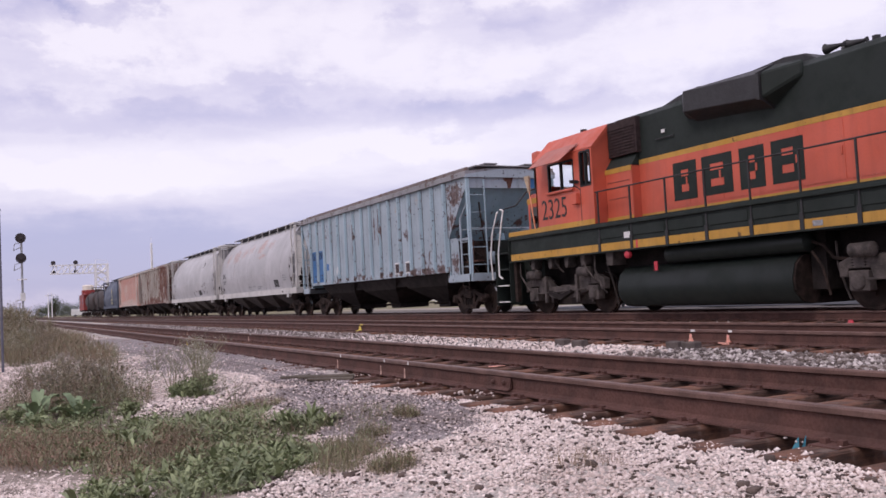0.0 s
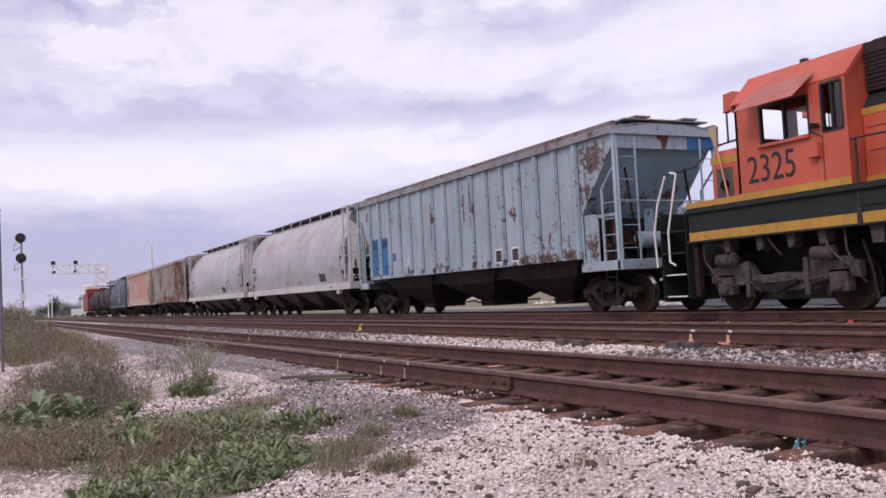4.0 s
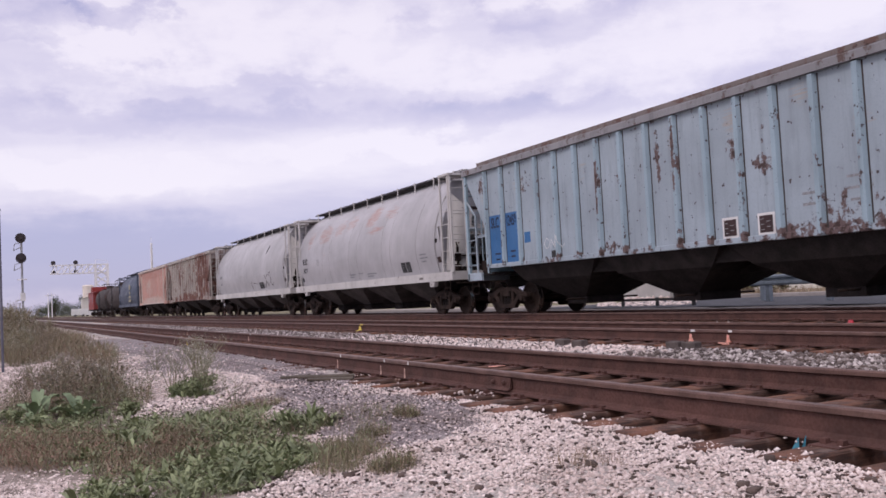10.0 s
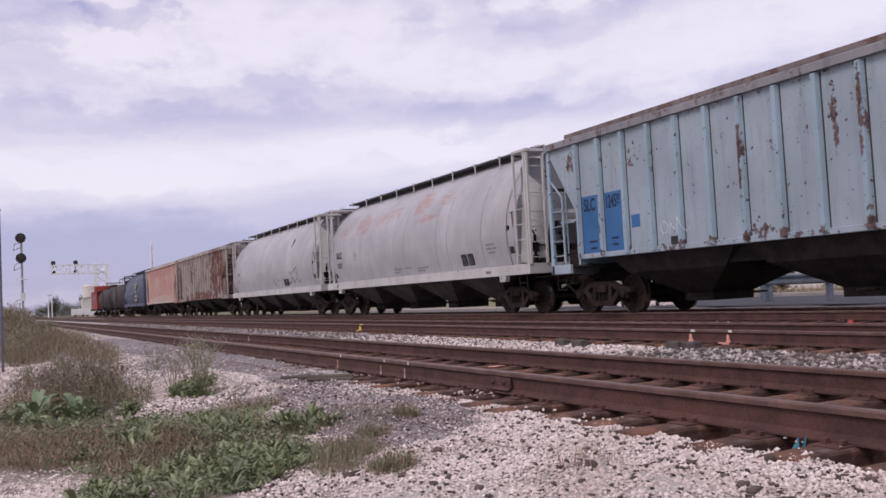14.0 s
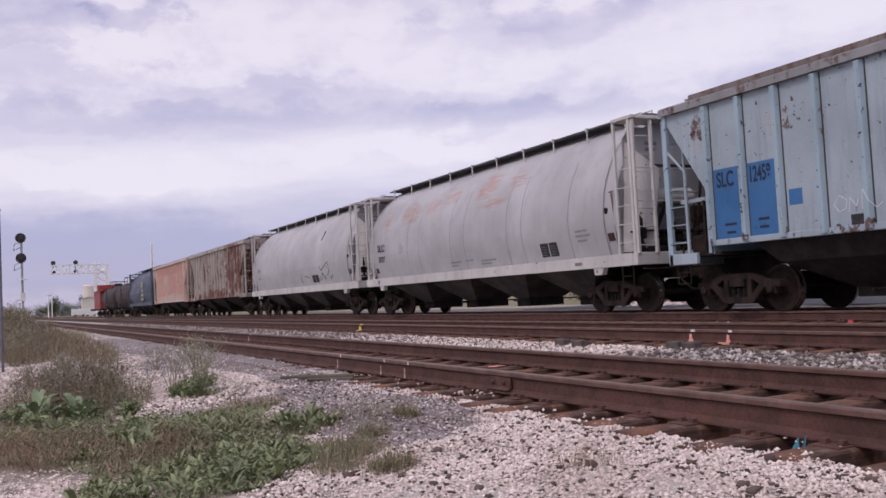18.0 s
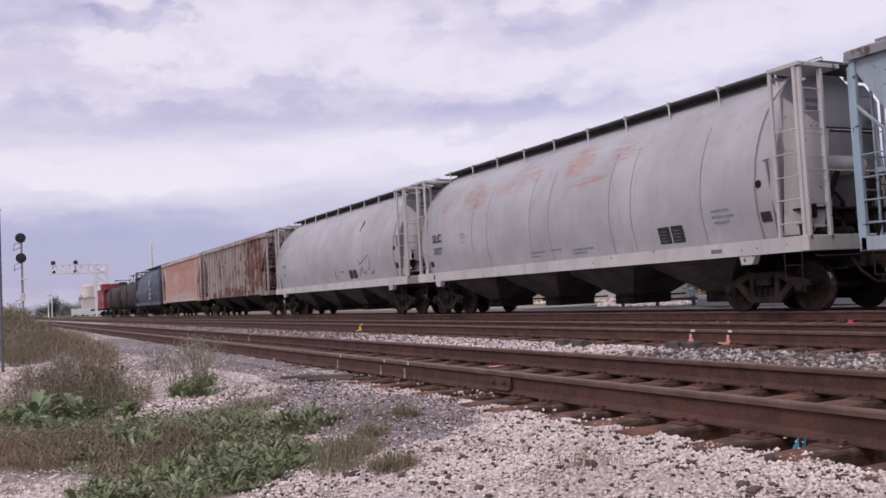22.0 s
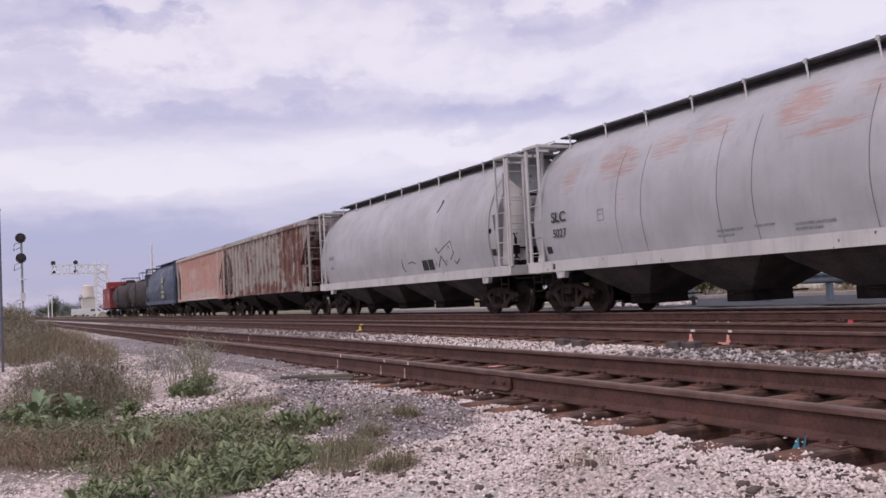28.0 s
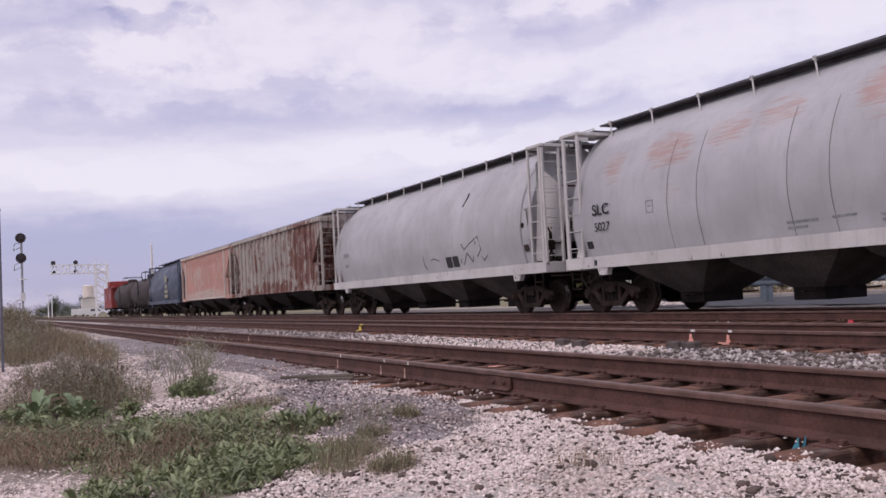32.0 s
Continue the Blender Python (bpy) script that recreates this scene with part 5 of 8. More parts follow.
# ---- the locomotive ----
def loco_truck(parent, x):
    r, h = 0.508, 1.37
    ob = part("truck", Shape().box(-0.25, 0.25, -1.05, 1.05, 0.55, 0.75).box(-1.75, 1.75, -0.62, 0.62, 0.22, 0.72), M["loco_grime"], parent, "grimy brown locomotive truck", bevel=0.02, at=pose(x, 0, 0))
    for s in (-1, 1):
        y0, y1 = s * 0.98, s * 1.16
        fr = Shape().prism([(-h - 0.42, 0.60), (-h - 0.42, 0.86), (-h - 0.1, 0.98), (-0.75, 0.98), (-0.55, 0.72), (0.55, 0.72), (0.75, 0.98), (h + 0.1, 0.98), (h + 0.42, 0.86), (h + 0.42, 0.60),
                            (h + 0.24, 0.60), (h + 0.22, 0.74), (h - 0.22, 0.74), (h - 0.26, 0.58), (0.62, 0.46), (0.5, 0.40), (-0.5, 0.40), (-0.62, 0.46), (-h + 0.26, 0.58), (-h + 0.22, 0.74), (-h - 0.22, 0.74), (-h - 0.24, 0.60)], "y", y0, y1)
        part("side_frame", fr, M["loco_grime"], ob, bevel=0.015)
        for q in (-h, h):
            box = Shape().box(q - 0.2, q + 0.2, s * 0.98, s * 1.2, r - 0.16, r + 0.2)
            box.lathe([(s * 1.26, 0.06), (s * 1.25, 0.13), (s * 1.18, 0.15)], "y", 16, (q, 0, r))
            part("journal_box", box, M["loco_grime"], ob, bevel=0.02)
            for e in (-0.13, 0.13):
                coil = [row for k in range(5) for row in ((0.72 + 0.05 * k, 0.05), (0.745 + 0.05 * k, 0.075))]
                part("coil_spring", Shape().lathe(coil, "z", 8, (q + e, s * 1.1, 0)), M["under"], ob)
            part("brake_cylinder", Shape().lathe([(-0.26, 0.05), (-0.24, 0.12), (0.2, 0.13), (0.24, 0.06)], "x", 14, (q * 0.86, s * 1.26, 1.06)), M["loco_grime"], ob, smooth=True)
            part("brake_hanger", Shape().box(q * 0.52 - 0.05, q * 0.52 + 0.05, s * 1.16, s * 1.24, 0.3, 1.0).box(q * 0.66 - 0.05, q * 0.66 + 0.05, s * 0.78, s * 0.9, 0.28, 0.85), M["loco_grime"], ob, bevel=0.01)
            part("sand_pipe", Shape().pipe([(q * 1.35, s * 1.1, 1.25), (q * 1.40, s * 1.0, 0.8), (q * 1.36, s * 0.8, 0.2)], 0.022), M["loco_grime"], ob)
        part("leaf_spring", Shape().prism([(-0.5, 0.62), (0, 0.50), (0.5, 0.62), (0.5, 0.54), (0, 0.36), (-0.5, 0.54)], "y", s * 1.16, s * 1.28), M["under"], ob)
        part("brake_rod", Shape().tube((-h + 0.2, s * 1.22, 0.55), (h - 0.3, s * 1.22, 0.62), 0.022, 6), M["loco_grime"], ob)
    for q in (-h, h):
        wheelset(ob, q, r)
    return ob


def build_loco():
    # own x runs from the cab end's deck edge at 0 to the far end at 15.4
    car = rolling("diesel_locomotive", "orange and dark green diesel locomotive with yellow stripes", "locomotive", 1.84, "")
    G, O, Y = M["loco_green"], M["loco_orange"], M["loco_yellow"]
    end = 15.4
    part("frame_sill", Shape().box(0.0, end, -1.46, 1.46, 1.46, 2.13), G, car, bevel=0.015)
    part("deck", Shape().box(0.0, end, -1.5, 1.5, 2.13, 2.17), G, car)
    for s in (-1, 1):
        part("sill_stripe", Shape().box(0.02, end, s * 1.46, s * 1.475, 1.49, 1.67), Y, car, "yellow painted sill stripe")
        part("deck_edge", Shape().box(0.0, end, s * 1.46, s * 1.53, 2.06, 2.13), G, car, bevel=0.008)
        part("sill_flange", Shape().box(0.0, end, s * 1.46, s * 1.52, 1.455, 1.49), G, car)
    part("toe_board", Shape().box(0.0, 1.52, -1.5, -1.44, 2.17, 2.29).box(0.0, 1.52, 1.44, 1.5, 2.17, 2.29), Y, car, "yellow deck edge board")
    broom = part("broom_stick", Shape().tube((0.95, -1.2, 2.18), (0.62, -1.14, 3.42), 0.018, 8), M["broom_stick"], car, "broom leaning on the short hood")
    part("broom_bristles", Shape().loft([[(0.65, -1.17, 3.36), (0.60, -1.17, 3.36), (0.60, -1.11, 3.36), (0.65, -1.11, 3.36)], [(0.66, -1.17, 3.82), (0.42, -1.17, 3.82), (0.42, -1.10, 3.82), (0.66, -1.10, 3.82)]]), M["broom"], broom)
    part("coupler_pocket", Shape().box(-0.95, 0.4, -0.5, 0.5, 0.75, 1.5), G, car, bevel=0.02)
    part("end_plate", Shape().box(-0.92, -0.86, -1.45, 1.45, 0.9, 2.16), G, car, bevel=0.01)
    part("pilot", Shape().plate([(-0.9, -1.45, 0.25), (-0.9, 1.45, 0.25), (-0.9, 1.45, 0.92), (-0.9, -1.45, 0.92)], 0.04), G, car)
    part("end_deck", Shape().box(-0.9, 0.0, -0.85, 0.85, 2.08, 2.14), G, car)
    coupler(car, -0.95, -1)
    # step wells with white grab bars
    for s in (-1, 1):
        for z in (0.36, 0.82, 1.28, 1.74):
            part("step", Shape().box(-0.85, -0.12, s * 1.5, s * 1.12, z - 0.02, z + 0.02), G, car, bevel=0.006)
            part("step_edge", Shape().box(-0.72, -0.12, s * 1.505, s * 1.49, z - 0.012, z + 0.014), M["handrail_white"] if z < 1 else G, car, "worn step edge")
        for x in (-0.10, -0.88):
            part("step_side", Shape().plate([(x, s * 1.48, 0.32), (x, s * 1.12, 0.32), (x, s * 0.95, 2.1), (x, s * 1.48, 2.1)], 0.015), G, car)
        part("grab_bar", Shape().pipe([(-0.95, s * 1.54, 1.0), (-0.97, s * 1.56, 1.75), (-0.82, s * 1.56, 2.35), (-0.62, s * 1.5, 2.9), (-0.72, s * 1.4, 2.95)], 0.023, 8), M["handrail_white"], car, "white grab bar")
        part("grab_bar", Shape().pipe([(-0.35, s * 1.56, 1.02), (-0.5, s * 1.58, 1.1), (-0.50, s * 1.58, 1.75), (-0.34, s * 1.58, 2.3), (-0.22, s * 1.52, 2.95), (-0.42, s * 1.5, 3.0)], 0.023, 8), M["handrail_white"], car, "white grab bar")
        part("end_rail", Shape().pipe([(-0.3, s * 1.5, 2.98), (0.15, s * 1.3, 3.05), (0.25, s * 1.0, 3.42), (1.4, s * 1.0, 3.5)], 0.02), M["dark_metal"], car)
    part("mu_hose", Shape().pipe([(-0.95, -0.6, 1.5), (-1.15, -0.62, 1.2), (-1.1, -0.5, 0.9)], 0.03).pipe([(-0.95, -0.8, 1.5), (-1.2, -0.8, 1.25), (-1.12, -0.7, 0.95)], 0.03), M["under"], car)
    # nose
    nose = part("short_hood", Shape().prism([(-1.02, 2.17), (-1.02, 3.16), (-0.90, 3.34), (0.90, 3.34), (1.02, 3.16), (1.02, 2.17)], "x", 0.32, 1.52), O, car, bevel=0.02)
    part("hood_stripe", Shape().box(0.3, 1.5, -1.026, -1.015, 3.05, 3.2).box(0.3, 1.5, 1.015, 1.026, 3.05, 3.2), Y, nose)
    part("hood_box", Shape().box(0.45, 0.9, -1.03, -1.0, 2.35, 2.95), M["cab_inside"], nose)
    part("hood_valve", Shape().lathe([(-1.12, 0.06), (-1.1, 0.1), (-1.03, 0.1)], "y", 10, (0.7, 0, 2.6)), M["under"], nose)
    # cab with real window openings
    x0, x1, zs, zr, w = 1.52, 4.06, 2.17, 4.02, 1.5
    cab = part("cab", Shape().box(x0 + 0.05, x1 - 0.05, -1.42, 1.42, 2.17, 2.22), M["cab_inside"], car)
    win = ((2.15, 3.27, 3.15, 3.86), (3.56, 3.98, 3.14, 3.98))
    for s in (-1, 1):
        cols = [x0, win[0][0], win[0][1], win[1][0], win[1][1], x1]
        for i in range(5):
            a, b = cols[i], cols[i + 1]
            spans = ((zs, zr + 0.05),) if i in (0, 2, 4) else ((zs, win[i // 2][2]), (win[i // 2][3], zr + 0.05))
            for za, zb in spans:
                part("side_panel", Shape().box(a, b, s * w, s * (w - 0.06), za, zb), O, cab)
        for a, b, c, d in win:
            fr = Shape()
            for u0, u1, v0, v1 in ((a - 0.02, a + 0.02, c, d), (b - 0.02, b + 0.02, c, d), (a, b, c - 0.02, c + 0.02), (a, b, d - 0.02, d + 0.02), ((a + b) / 2 - 0.02, (a + b) / 2 + 0.02, c, d)):
                fr.box(u0, u1, s * (w + 0.012), s * (w - 0.07), v0, v1)
            part("window_frame", fr, M["dark_metal"], cab)
            pane = part("window_pane", Shape().box((a + b) / 2, b, s * (w - 0.03), s * (w - 0.036), c, d), M["pane"], cab)
            pane.visible_shadow = False
        part("cab_stripe", Shape().box(x0, x1, s * w, s * (w + 0.006), 2.17, 2.30), Y, cab)
        part("arm_rest", Shape().box(2.1, 3.3, s * w, s * (w + 0.08), 3.09, 3.15), O, cab, bevel=0.01)
        part("sun_visor", Shape().plate([(1.95, s * 1.38, 4.26), (3.35, s * 1.38, 4.26), (3.35, s * 1.98, 3.80), (1.95, s * 1.98, 3.80)], 0.015), M["visor"], cab, "orange sheet-metal window awning")
        part("mirror", Shape().box(3.48, 3.52, s * 1.55, s * 1.78, 3.22, 3.30).box(3.3, 3.5, s * 1.5, s * 1.56, 3.24, 3.28), M["dark_metal"], cab)
        part("side_box", Shape().box(3.28, 3.5, s * w, s * (w + 0.12), 2.72, 2.98), O, cab, bevel=0.01)
        part("door_seam", Shape().box(3.52, 3.54, s * w, s * (w + 0.004), 2.3, 3.1), M["dark_metal"], cab)
        part("wing_window", Shape().box(1.0, 1.5, s * 1.16, s * 1.17, 3.45, 4.05), M["pane"], cab).visible_shadow = False
        gas = Shape()
        for u0, u1, v0, v1 in ((0.97, 1.0, 3.42, 4.1), (1.50, 1.51, 3.42, 4.1), (0.97, 1.51, 3.41, 3.44), (0.97, 1.51, 4.06, 4.09)):
            gas.box(u0, u1, s * 1.15, s * 1.18, v0, v1)
        part("wing_gasket", gas, M["dark_metal"], cab)
        part("number_board", Shape().prism([(0.92, 4.02), (1.5, 4.1), (1.5, 4.32), (1.2, 4.42), (0.94, 4.40)], "y", s * 1.05, s * 1.2), O, cab, bevel=0.01)
    part("rear_wall", Shape().box(x1 - 0.05, x1 - 0.008, -w + 0.064, w - 0.064, zs, zr + 0.05), O, cab)
    front = Shape().box(x0, x0 + 0.06, -w, w, zs, 3.4).box(x0, x0 + 0.06, -w, w, 4.0, zr + 0.05)
    for a in (-w, -0.15, 1.2):
        front.box(x0, x0 + 0.06, a, a + 0.3, 3.4, 4.0)
    part("front_wall", front, O, cab)
    part("roof", Shape().prism([(-w - 0.02, 4.04), (-0.95, 4.62), (-0.5, 4.70), (0.5, 4.70), (0.95, 4.62), (w + 0.02, 4.04), (w - 0.05, 4.0), (0.9, 4.56), (-0.9, 4.56), (-w + 0.05, 4.0)], "x", x0 - 0.1, x1 + 0.02), O, cab)
    for gx in (x0 - 0.04, x1 - 0.06):
        part("roof_gable", Shape().prism([(-w, 4.03), (-0.93, 4.60), (0.93, 4.60), (w, 4.03)], "x", gx, gx + 0.05), O, cab)
    part("roof_antenna", Shape().box(2.3, 2.42, -0.5, -0.38, 4.7, 4.82), M["dark_metal"], cab)
    part("seat", Shape().box(2.6, 3.1, -1.1, -0.6, 2.6, 2.75).box(3.0, 3.12, -1.1, -0.6, 2.75, 3.35), M["under"], cab)
    part("control_stand", Shape().box(2.0, 2.4, -0.75, -0.2, 2.2, 3.3), M["cab_inside"], cab, bevel=0.02)
    lettering("2325", M["loco_number"], car, 1.76, 2.47, 0.74, -1.506, 0.80, name="road_number")
    # electrical cabinet behind the cab
    part("cabinet", Shape().box(x1, 5.05, -1.12, 1.12, 2.17, 3.46), O, car, bevel=0.02)
    part("cabinet_stripe", Shape().box(x1, 5.06, -1.128, -1.118, 3.34, 3.46), Y, car)
    part("cabinet_stripe", Shape().box(x1, 5.06, -1.128, -1.118, 2.17, 2.29), Y, car)
    part("cabinet_top", Shape().prism([(-1.1, 3.46), (-0.9, 3.75), (0.9, 3.75), (1.1, 3.46)], "x", x1, 5.05), G, car)
    part("cabinet_seam", Shape().box(4.15, 4.95, -1.13, -1.118, 3.12, 3.13).box(4.15, 4.95, -1.13, -1.118, 2.72, 2.73), M["dark_metal"], car)
    intake = part("intake_grille", Shape().box(x1 + 0.02, 5.15, -1.0, 1.0, 3.75, 4.60), M["intake"], car, "dark brown air intake", bevel=0.01)
    for k in range(9):
        part("louvre", Shape().box(x1 + 0.06, 5.1, -1.02, -0.99, 3.82 + 0.072 * k, 3.845 + 0.072 * k), M["intake"], intake)
    # long hood
    hood = part("long_hood", Shape().prism([(-0.86, 2.17), (-0.86, 4.56), (-0.70, 4.70), (0.70, 4.70), (0.86, 4.56), (0.86, 2.17)], "x", x1, end - 0.8), G, car, bevel=0.012)
    for s in (-1, 1):
        part("hood_panel", Shape().box(5.05, end - 0.8, s * 0.86, s * 0.868, 2.29, 3.46), O, hood, "orange painted hood band")
        part("hood_stripe", Shape().box(5.05, end - 0.8, s * 0.86, s * 0.872, 3.46, 3.57), Y, hood)
        part("hood_stripe", Shape().box(5.05, end - 0.8, s * 0.86, s * 0.872, 2.17, 2.29), Y, hood)
        for k in range(9):
            x = 5.75 + k * 1.0
            door = part("hood_door", Shape().box(x, x + 0.94, s * 0.868, s * 0.876, 2.34, 3.42), O, hood)
            part("door_latch", Shape().box(x + 0.86, x + 0.90, s * 0.876, s * 0.895, 2.8, 2.95), O, door)
    part("blower_duct", Shape().loft([[(6.75, -0.80, 4.72), (6.75, -0.98, 4.68), (6.75, -0.98, 4.34), (6.75, -0.84, 4.20)], [(7.05, -0.80, 4.84), (7.05, -1.22, 4.72), (7.05, -1.22, 4.28), (7.05, -0.84, 4.08)], [(9.1, -0.80, 4.80), (9.1, -1.22, 4.60), (9.1, -1.22, 4.12), (9.1, -0.84, 3.94)]]), M["dark_metal"], hood, bevel=0.015)
    part("duct_collar", Shape().prism([(-0.8, 4.82), (-1.245, 4.62), (-1.245, 4.09), (-0.84, 3.91)], "x", 9.1, 9.17), M["dark_metal"], hood)
    part("duct_end", Shape().loft([[(9.17, -0.80, 4.79), (9.17, -1.20, 4.60), (9.17, -1.20, 4.12), (9.17, -0.84, 3.95)], [(9.9, -0.80, 4.74), (9.9, -0.90, 4.66), (9.9, -0.90, 4.44), (9.9, -0.84, 4.38)]]), G, hood, bevel=0.03)
    part("roof_hatch", Shape().prism([(5.5, 4.68), (6.2, 4.84), (6.9, 4.92), (7.2, 4.68)], "y", -0.62, 0.62), M["dark_metal"], hood, bevel=0.02)
    part("roof_blister", Shape().prism([(7.9, 4.68), (8.5, 4.86), (9.3, 4.92), (9.8, 4.86), (10.1, 4.68)], "y", -0.66, 0.66), M["dark_metal"], hood, bevel=0.02)
    part("exhaust_stack", Shape().box(7.6, 8.0, -0.25, 0.25, 4.66, 4.82), M["dark_metal"], hood, bevel=0.02)
    part("lift_lug", Shape().box(11.2, 11.3, -0.6, -0.5, 4.68, 4.80), M["dark_metal"], hood)
    horn = part("air_horn", Shape().box(9.95, 10.6, -0.05, 0.05, 4.68, 4.80), M["dark_metal"], hood)
    for dx, dy in ((0.0, -0.22), (0.35, -0.05), (0.1, 0.18)):
        part("horn_bell", Shape().lathe([(0, 0.11), (0.06, 0.08), (0.35, 0.03), (0.42, 0.05)], "x", 14, (10.0 + dx, dy - 0.1, 4.90)), M["dark_metal"], horn, smooth=True)
    part("hood_light", Shape().box(5.9, 6.0, -0.89, -0.86, 4.05, 4.13), M["white_sign"], hood)
    part("hood_grab", Shape().tube((5.7, -0.9, 3.93), (6.3, -0.9, 3.93), 0.015, 6), M["dark_metal"], hood)
    # road name as plain dark bars
    for a, b in ((6.18, 6.95), (7.08, 8.0), (8.16, 8.86), (9.0, 9.82)):
        c, d = a + 0.02, b - 0.02
        blk = Shape().box(c, c + 0.25, -0.882, -0.874, 2.46, 3.30).box(d - 0.25, d, -0.882, -0.874, 2.46, 3.30)
        for z in (2.46, 2.80, 3.12):
            blk.box(c + 0.25, d - 0.25, -0.882, -0.874, z, z + 0.18)
        part("name_bar", blk, M["loco_green"], hood, "dark green painted block")
    # handrails
    posts = [4.15 + 1.205 * k for k in range(10)]
    for s in (-1, 1):
        rail = part("handrail", Shape().tube((3.75, s * 1.46, 2.93), (posts[-1] + 0.2, s * 1.46, 2.93), 0.018, 6).tube((3.75, s * 1.46, 2.93), (3.3, s * 1.52, 3.2), 0.015, 6), M["dark_metal"], car)
        for x in posts:
            part("stanchion", Shape().box(x - 0.02, x + 0.02, s * 1.44, s * 1.48, 1.55, 2.93).box(x - 0.045, x + 0.045, s * 1.46, s * 1.50, 1.48, 1.80), M["dark_metal"], rail, bevel=0.006)
            part("sill_plate", Shape().box(x + 0.07, x + 1.12, s * 1.46, s * 1.482, 1.78, 2.0), G, rail, bevel=0.01)
    part("belly_frame", Shape().box(4.5, 9.9, -0.85, 0.85, 0.95, 1.46), M["under"], car)
    # tanks below the sill
    tank = Shape()
    prof = [(-0.9, 0.14), (-1.15, 0.18), (-1.34, 0.40), (-1.36, 0.62), (-1.28, 0.90), (-1.10, 1.06), (-0.8, 1.10), (0.8, 1.10), (1.10, 1.06), (1.28, 0.90), (1.36, 0.62), (1.34, 0.40), (1.15, 0.18), (0.9, 0.14)]
    tank.prism(prof, "x", 4.6, 9.75)
    ft = part("fuel_tank", tank, M["tank_green"], car, smooth=True)
    part("tank_end", Shape().prism([(u * 0.985, 0.62 + (z - 0.62) * 0.97) for u, z in prof], "x", 9.72, 9.80), M["grime"], ft)
    part("fill_sign", Shape().box(5.95, 6.05, -1.37, -1.35, 0.95, 1.15), M["red_sign"], ft, "red fuel shutoff tag")
    part("fill_valve", Shape().lathe([(-1.5, 0.05), (-1.48, 0.09), (-1.4, 0.09)], "y", 12, (5.15, 0, 1.36)), M["red_sign"], car, "red emergency valve")
    part("white_placard", Shape().box(5.1, 5.32, -1.490, -1.482, 1.74, 1.88), M["white_sign"], car, "small white placard")
    part("sill_notch", Shape().box(5.5, 5.56, -1.48, -1.46, 1.49, 1.67), M["red_sign"], car)
    part("grey_placard", Shape().box(10.4, 10.62, -1.48, -1.46, 1.53, 1.63), M["grey_letter"], car)
    ar = part("main_reservoir", Shape().lathe([(6.2, 0.06), (6.25, 0.19), (10.0, 0.19), (10.08, 0.06)], "x", 20, (0, -1.14, 1.28)), M["tank_green"], car, smooth=True)
    part("reservoir_pipe", Shape().pipe([(10.05, -1.14, 1.28), (10.3, -1.14, 1.2), (10.5, -1.1, 0.95), (10.9, -1.1, 0.9)], 0.03).pipe([(10.1, -1.2, 1.1), (10.35, -1.25, 0.8), (10.45, -1.2, 0.3)], 0.025), M["grime"], car)
    for k, (xa, za, xb, zb) in enumerate(((0.25, 1.40, 0.62, 0.55), (0.75, 1.42, 1.1, 1.05), (3.3, 1.40, 3.62, 0.75), (3.7, 1.44, 3.95, 0.5), (2.0, 1.44, 2.15, 1.08))):
        part("air_pipe", Shape().pipe([(xa, -1.32, za), (xa + 0.05, -1.36, (za + zb) / 2 + 0.1), (xb, -1.30, zb + 0.1), (xb + 0.02, -1.2, zb)], 0.022), M["loco_grime"], car)
    for x0b in (0.85, 1.7, 2.45, 3.15):
        part("sill_bracket", Shape().prism([(x0b, 1.46), (x0b + 0.22, 1.46), (x0b + 0.18, 1.22), (x0b + 0.06, 1.18)], "y", -1.38, -1.12), M["loco_grime"], car, bevel=0.01)
    part("sand_box", Shape().prism([(4.25, 1.46), (4.55, 1.46), (4.5, 1.15), (4.3, 1.15)], "y", -1.4, -1.0), M["loco_grime"], car)
    # added filler boxes that stand in for the darkness behind the trucks
    for a, b, c in ((0.3, 4.4, 0.55), (10.2, 14.6, 0.55), (9.85, 10.2, 0.95)):
        part("under_gear", Shape().box(a, b, -c, c, 0.40, 1.46), M["under"], car)
    part("pilot_post", Shape().box(0.05, 0.18, -1.42, -1.3, 0.35, 1.46), M["grime"], car)
    for x in (2.02, 12.4):
        loco_truck(car, x)
    return car


build_loco()


# ---- loose stones ----
OCTA_V = np.array([(1, 0, 0), (-1, 0, 0), (0, 1, 0), (0, -1, 0), (0, 0, 1), (0, 0, -1)], float)
OCTA_F = np.array([(0, 2, 4), (2, 1, 4), (1, 3, 4), (3, 0, 4), (2, 0, 5), (1, 2, 5), (3, 1, 5), (0, 3, 5)])


CUBE_V = np.array([(x, y, z) for x in (-0.75, 0.75) for y in (-0.75, 0.75) for z in (-0.75, 0.75)], float)
CUBE_F = np.array([(0, 1, 3), (0, 3, 2), (4, 6, 7), (4, 7, 5), (0, 4, 5), (0, 5, 1), (2, 3, 7), (2, 7, 6), (0, 2, 6), (0, 6, 4), (1, 5, 7), (1, 7, 3)])


def tri_mesh(name, verts, faces, material, smooth=False):
    me = bpy.data.meshes.new(name)
    me.vertices.add(len(verts))
    me.vertices.foreach_set("co", np.asarray(verts, np.float32).ravel())
    me.loops.add(faces.size)
    me.loops.foreach_set("vertex_index", faces.ravel().astype(np.int32))
    me.polygons.add(len(faces))
    me.polygons.foreach_set("loop_start", np.arange(0, faces.size, faces.shape[1], dtype=np.int32))
    me.update(calc_edges=True)
    me.validate()
    me.materials.append(material)
    if smooth:
        me.shade_smooth()
    return me


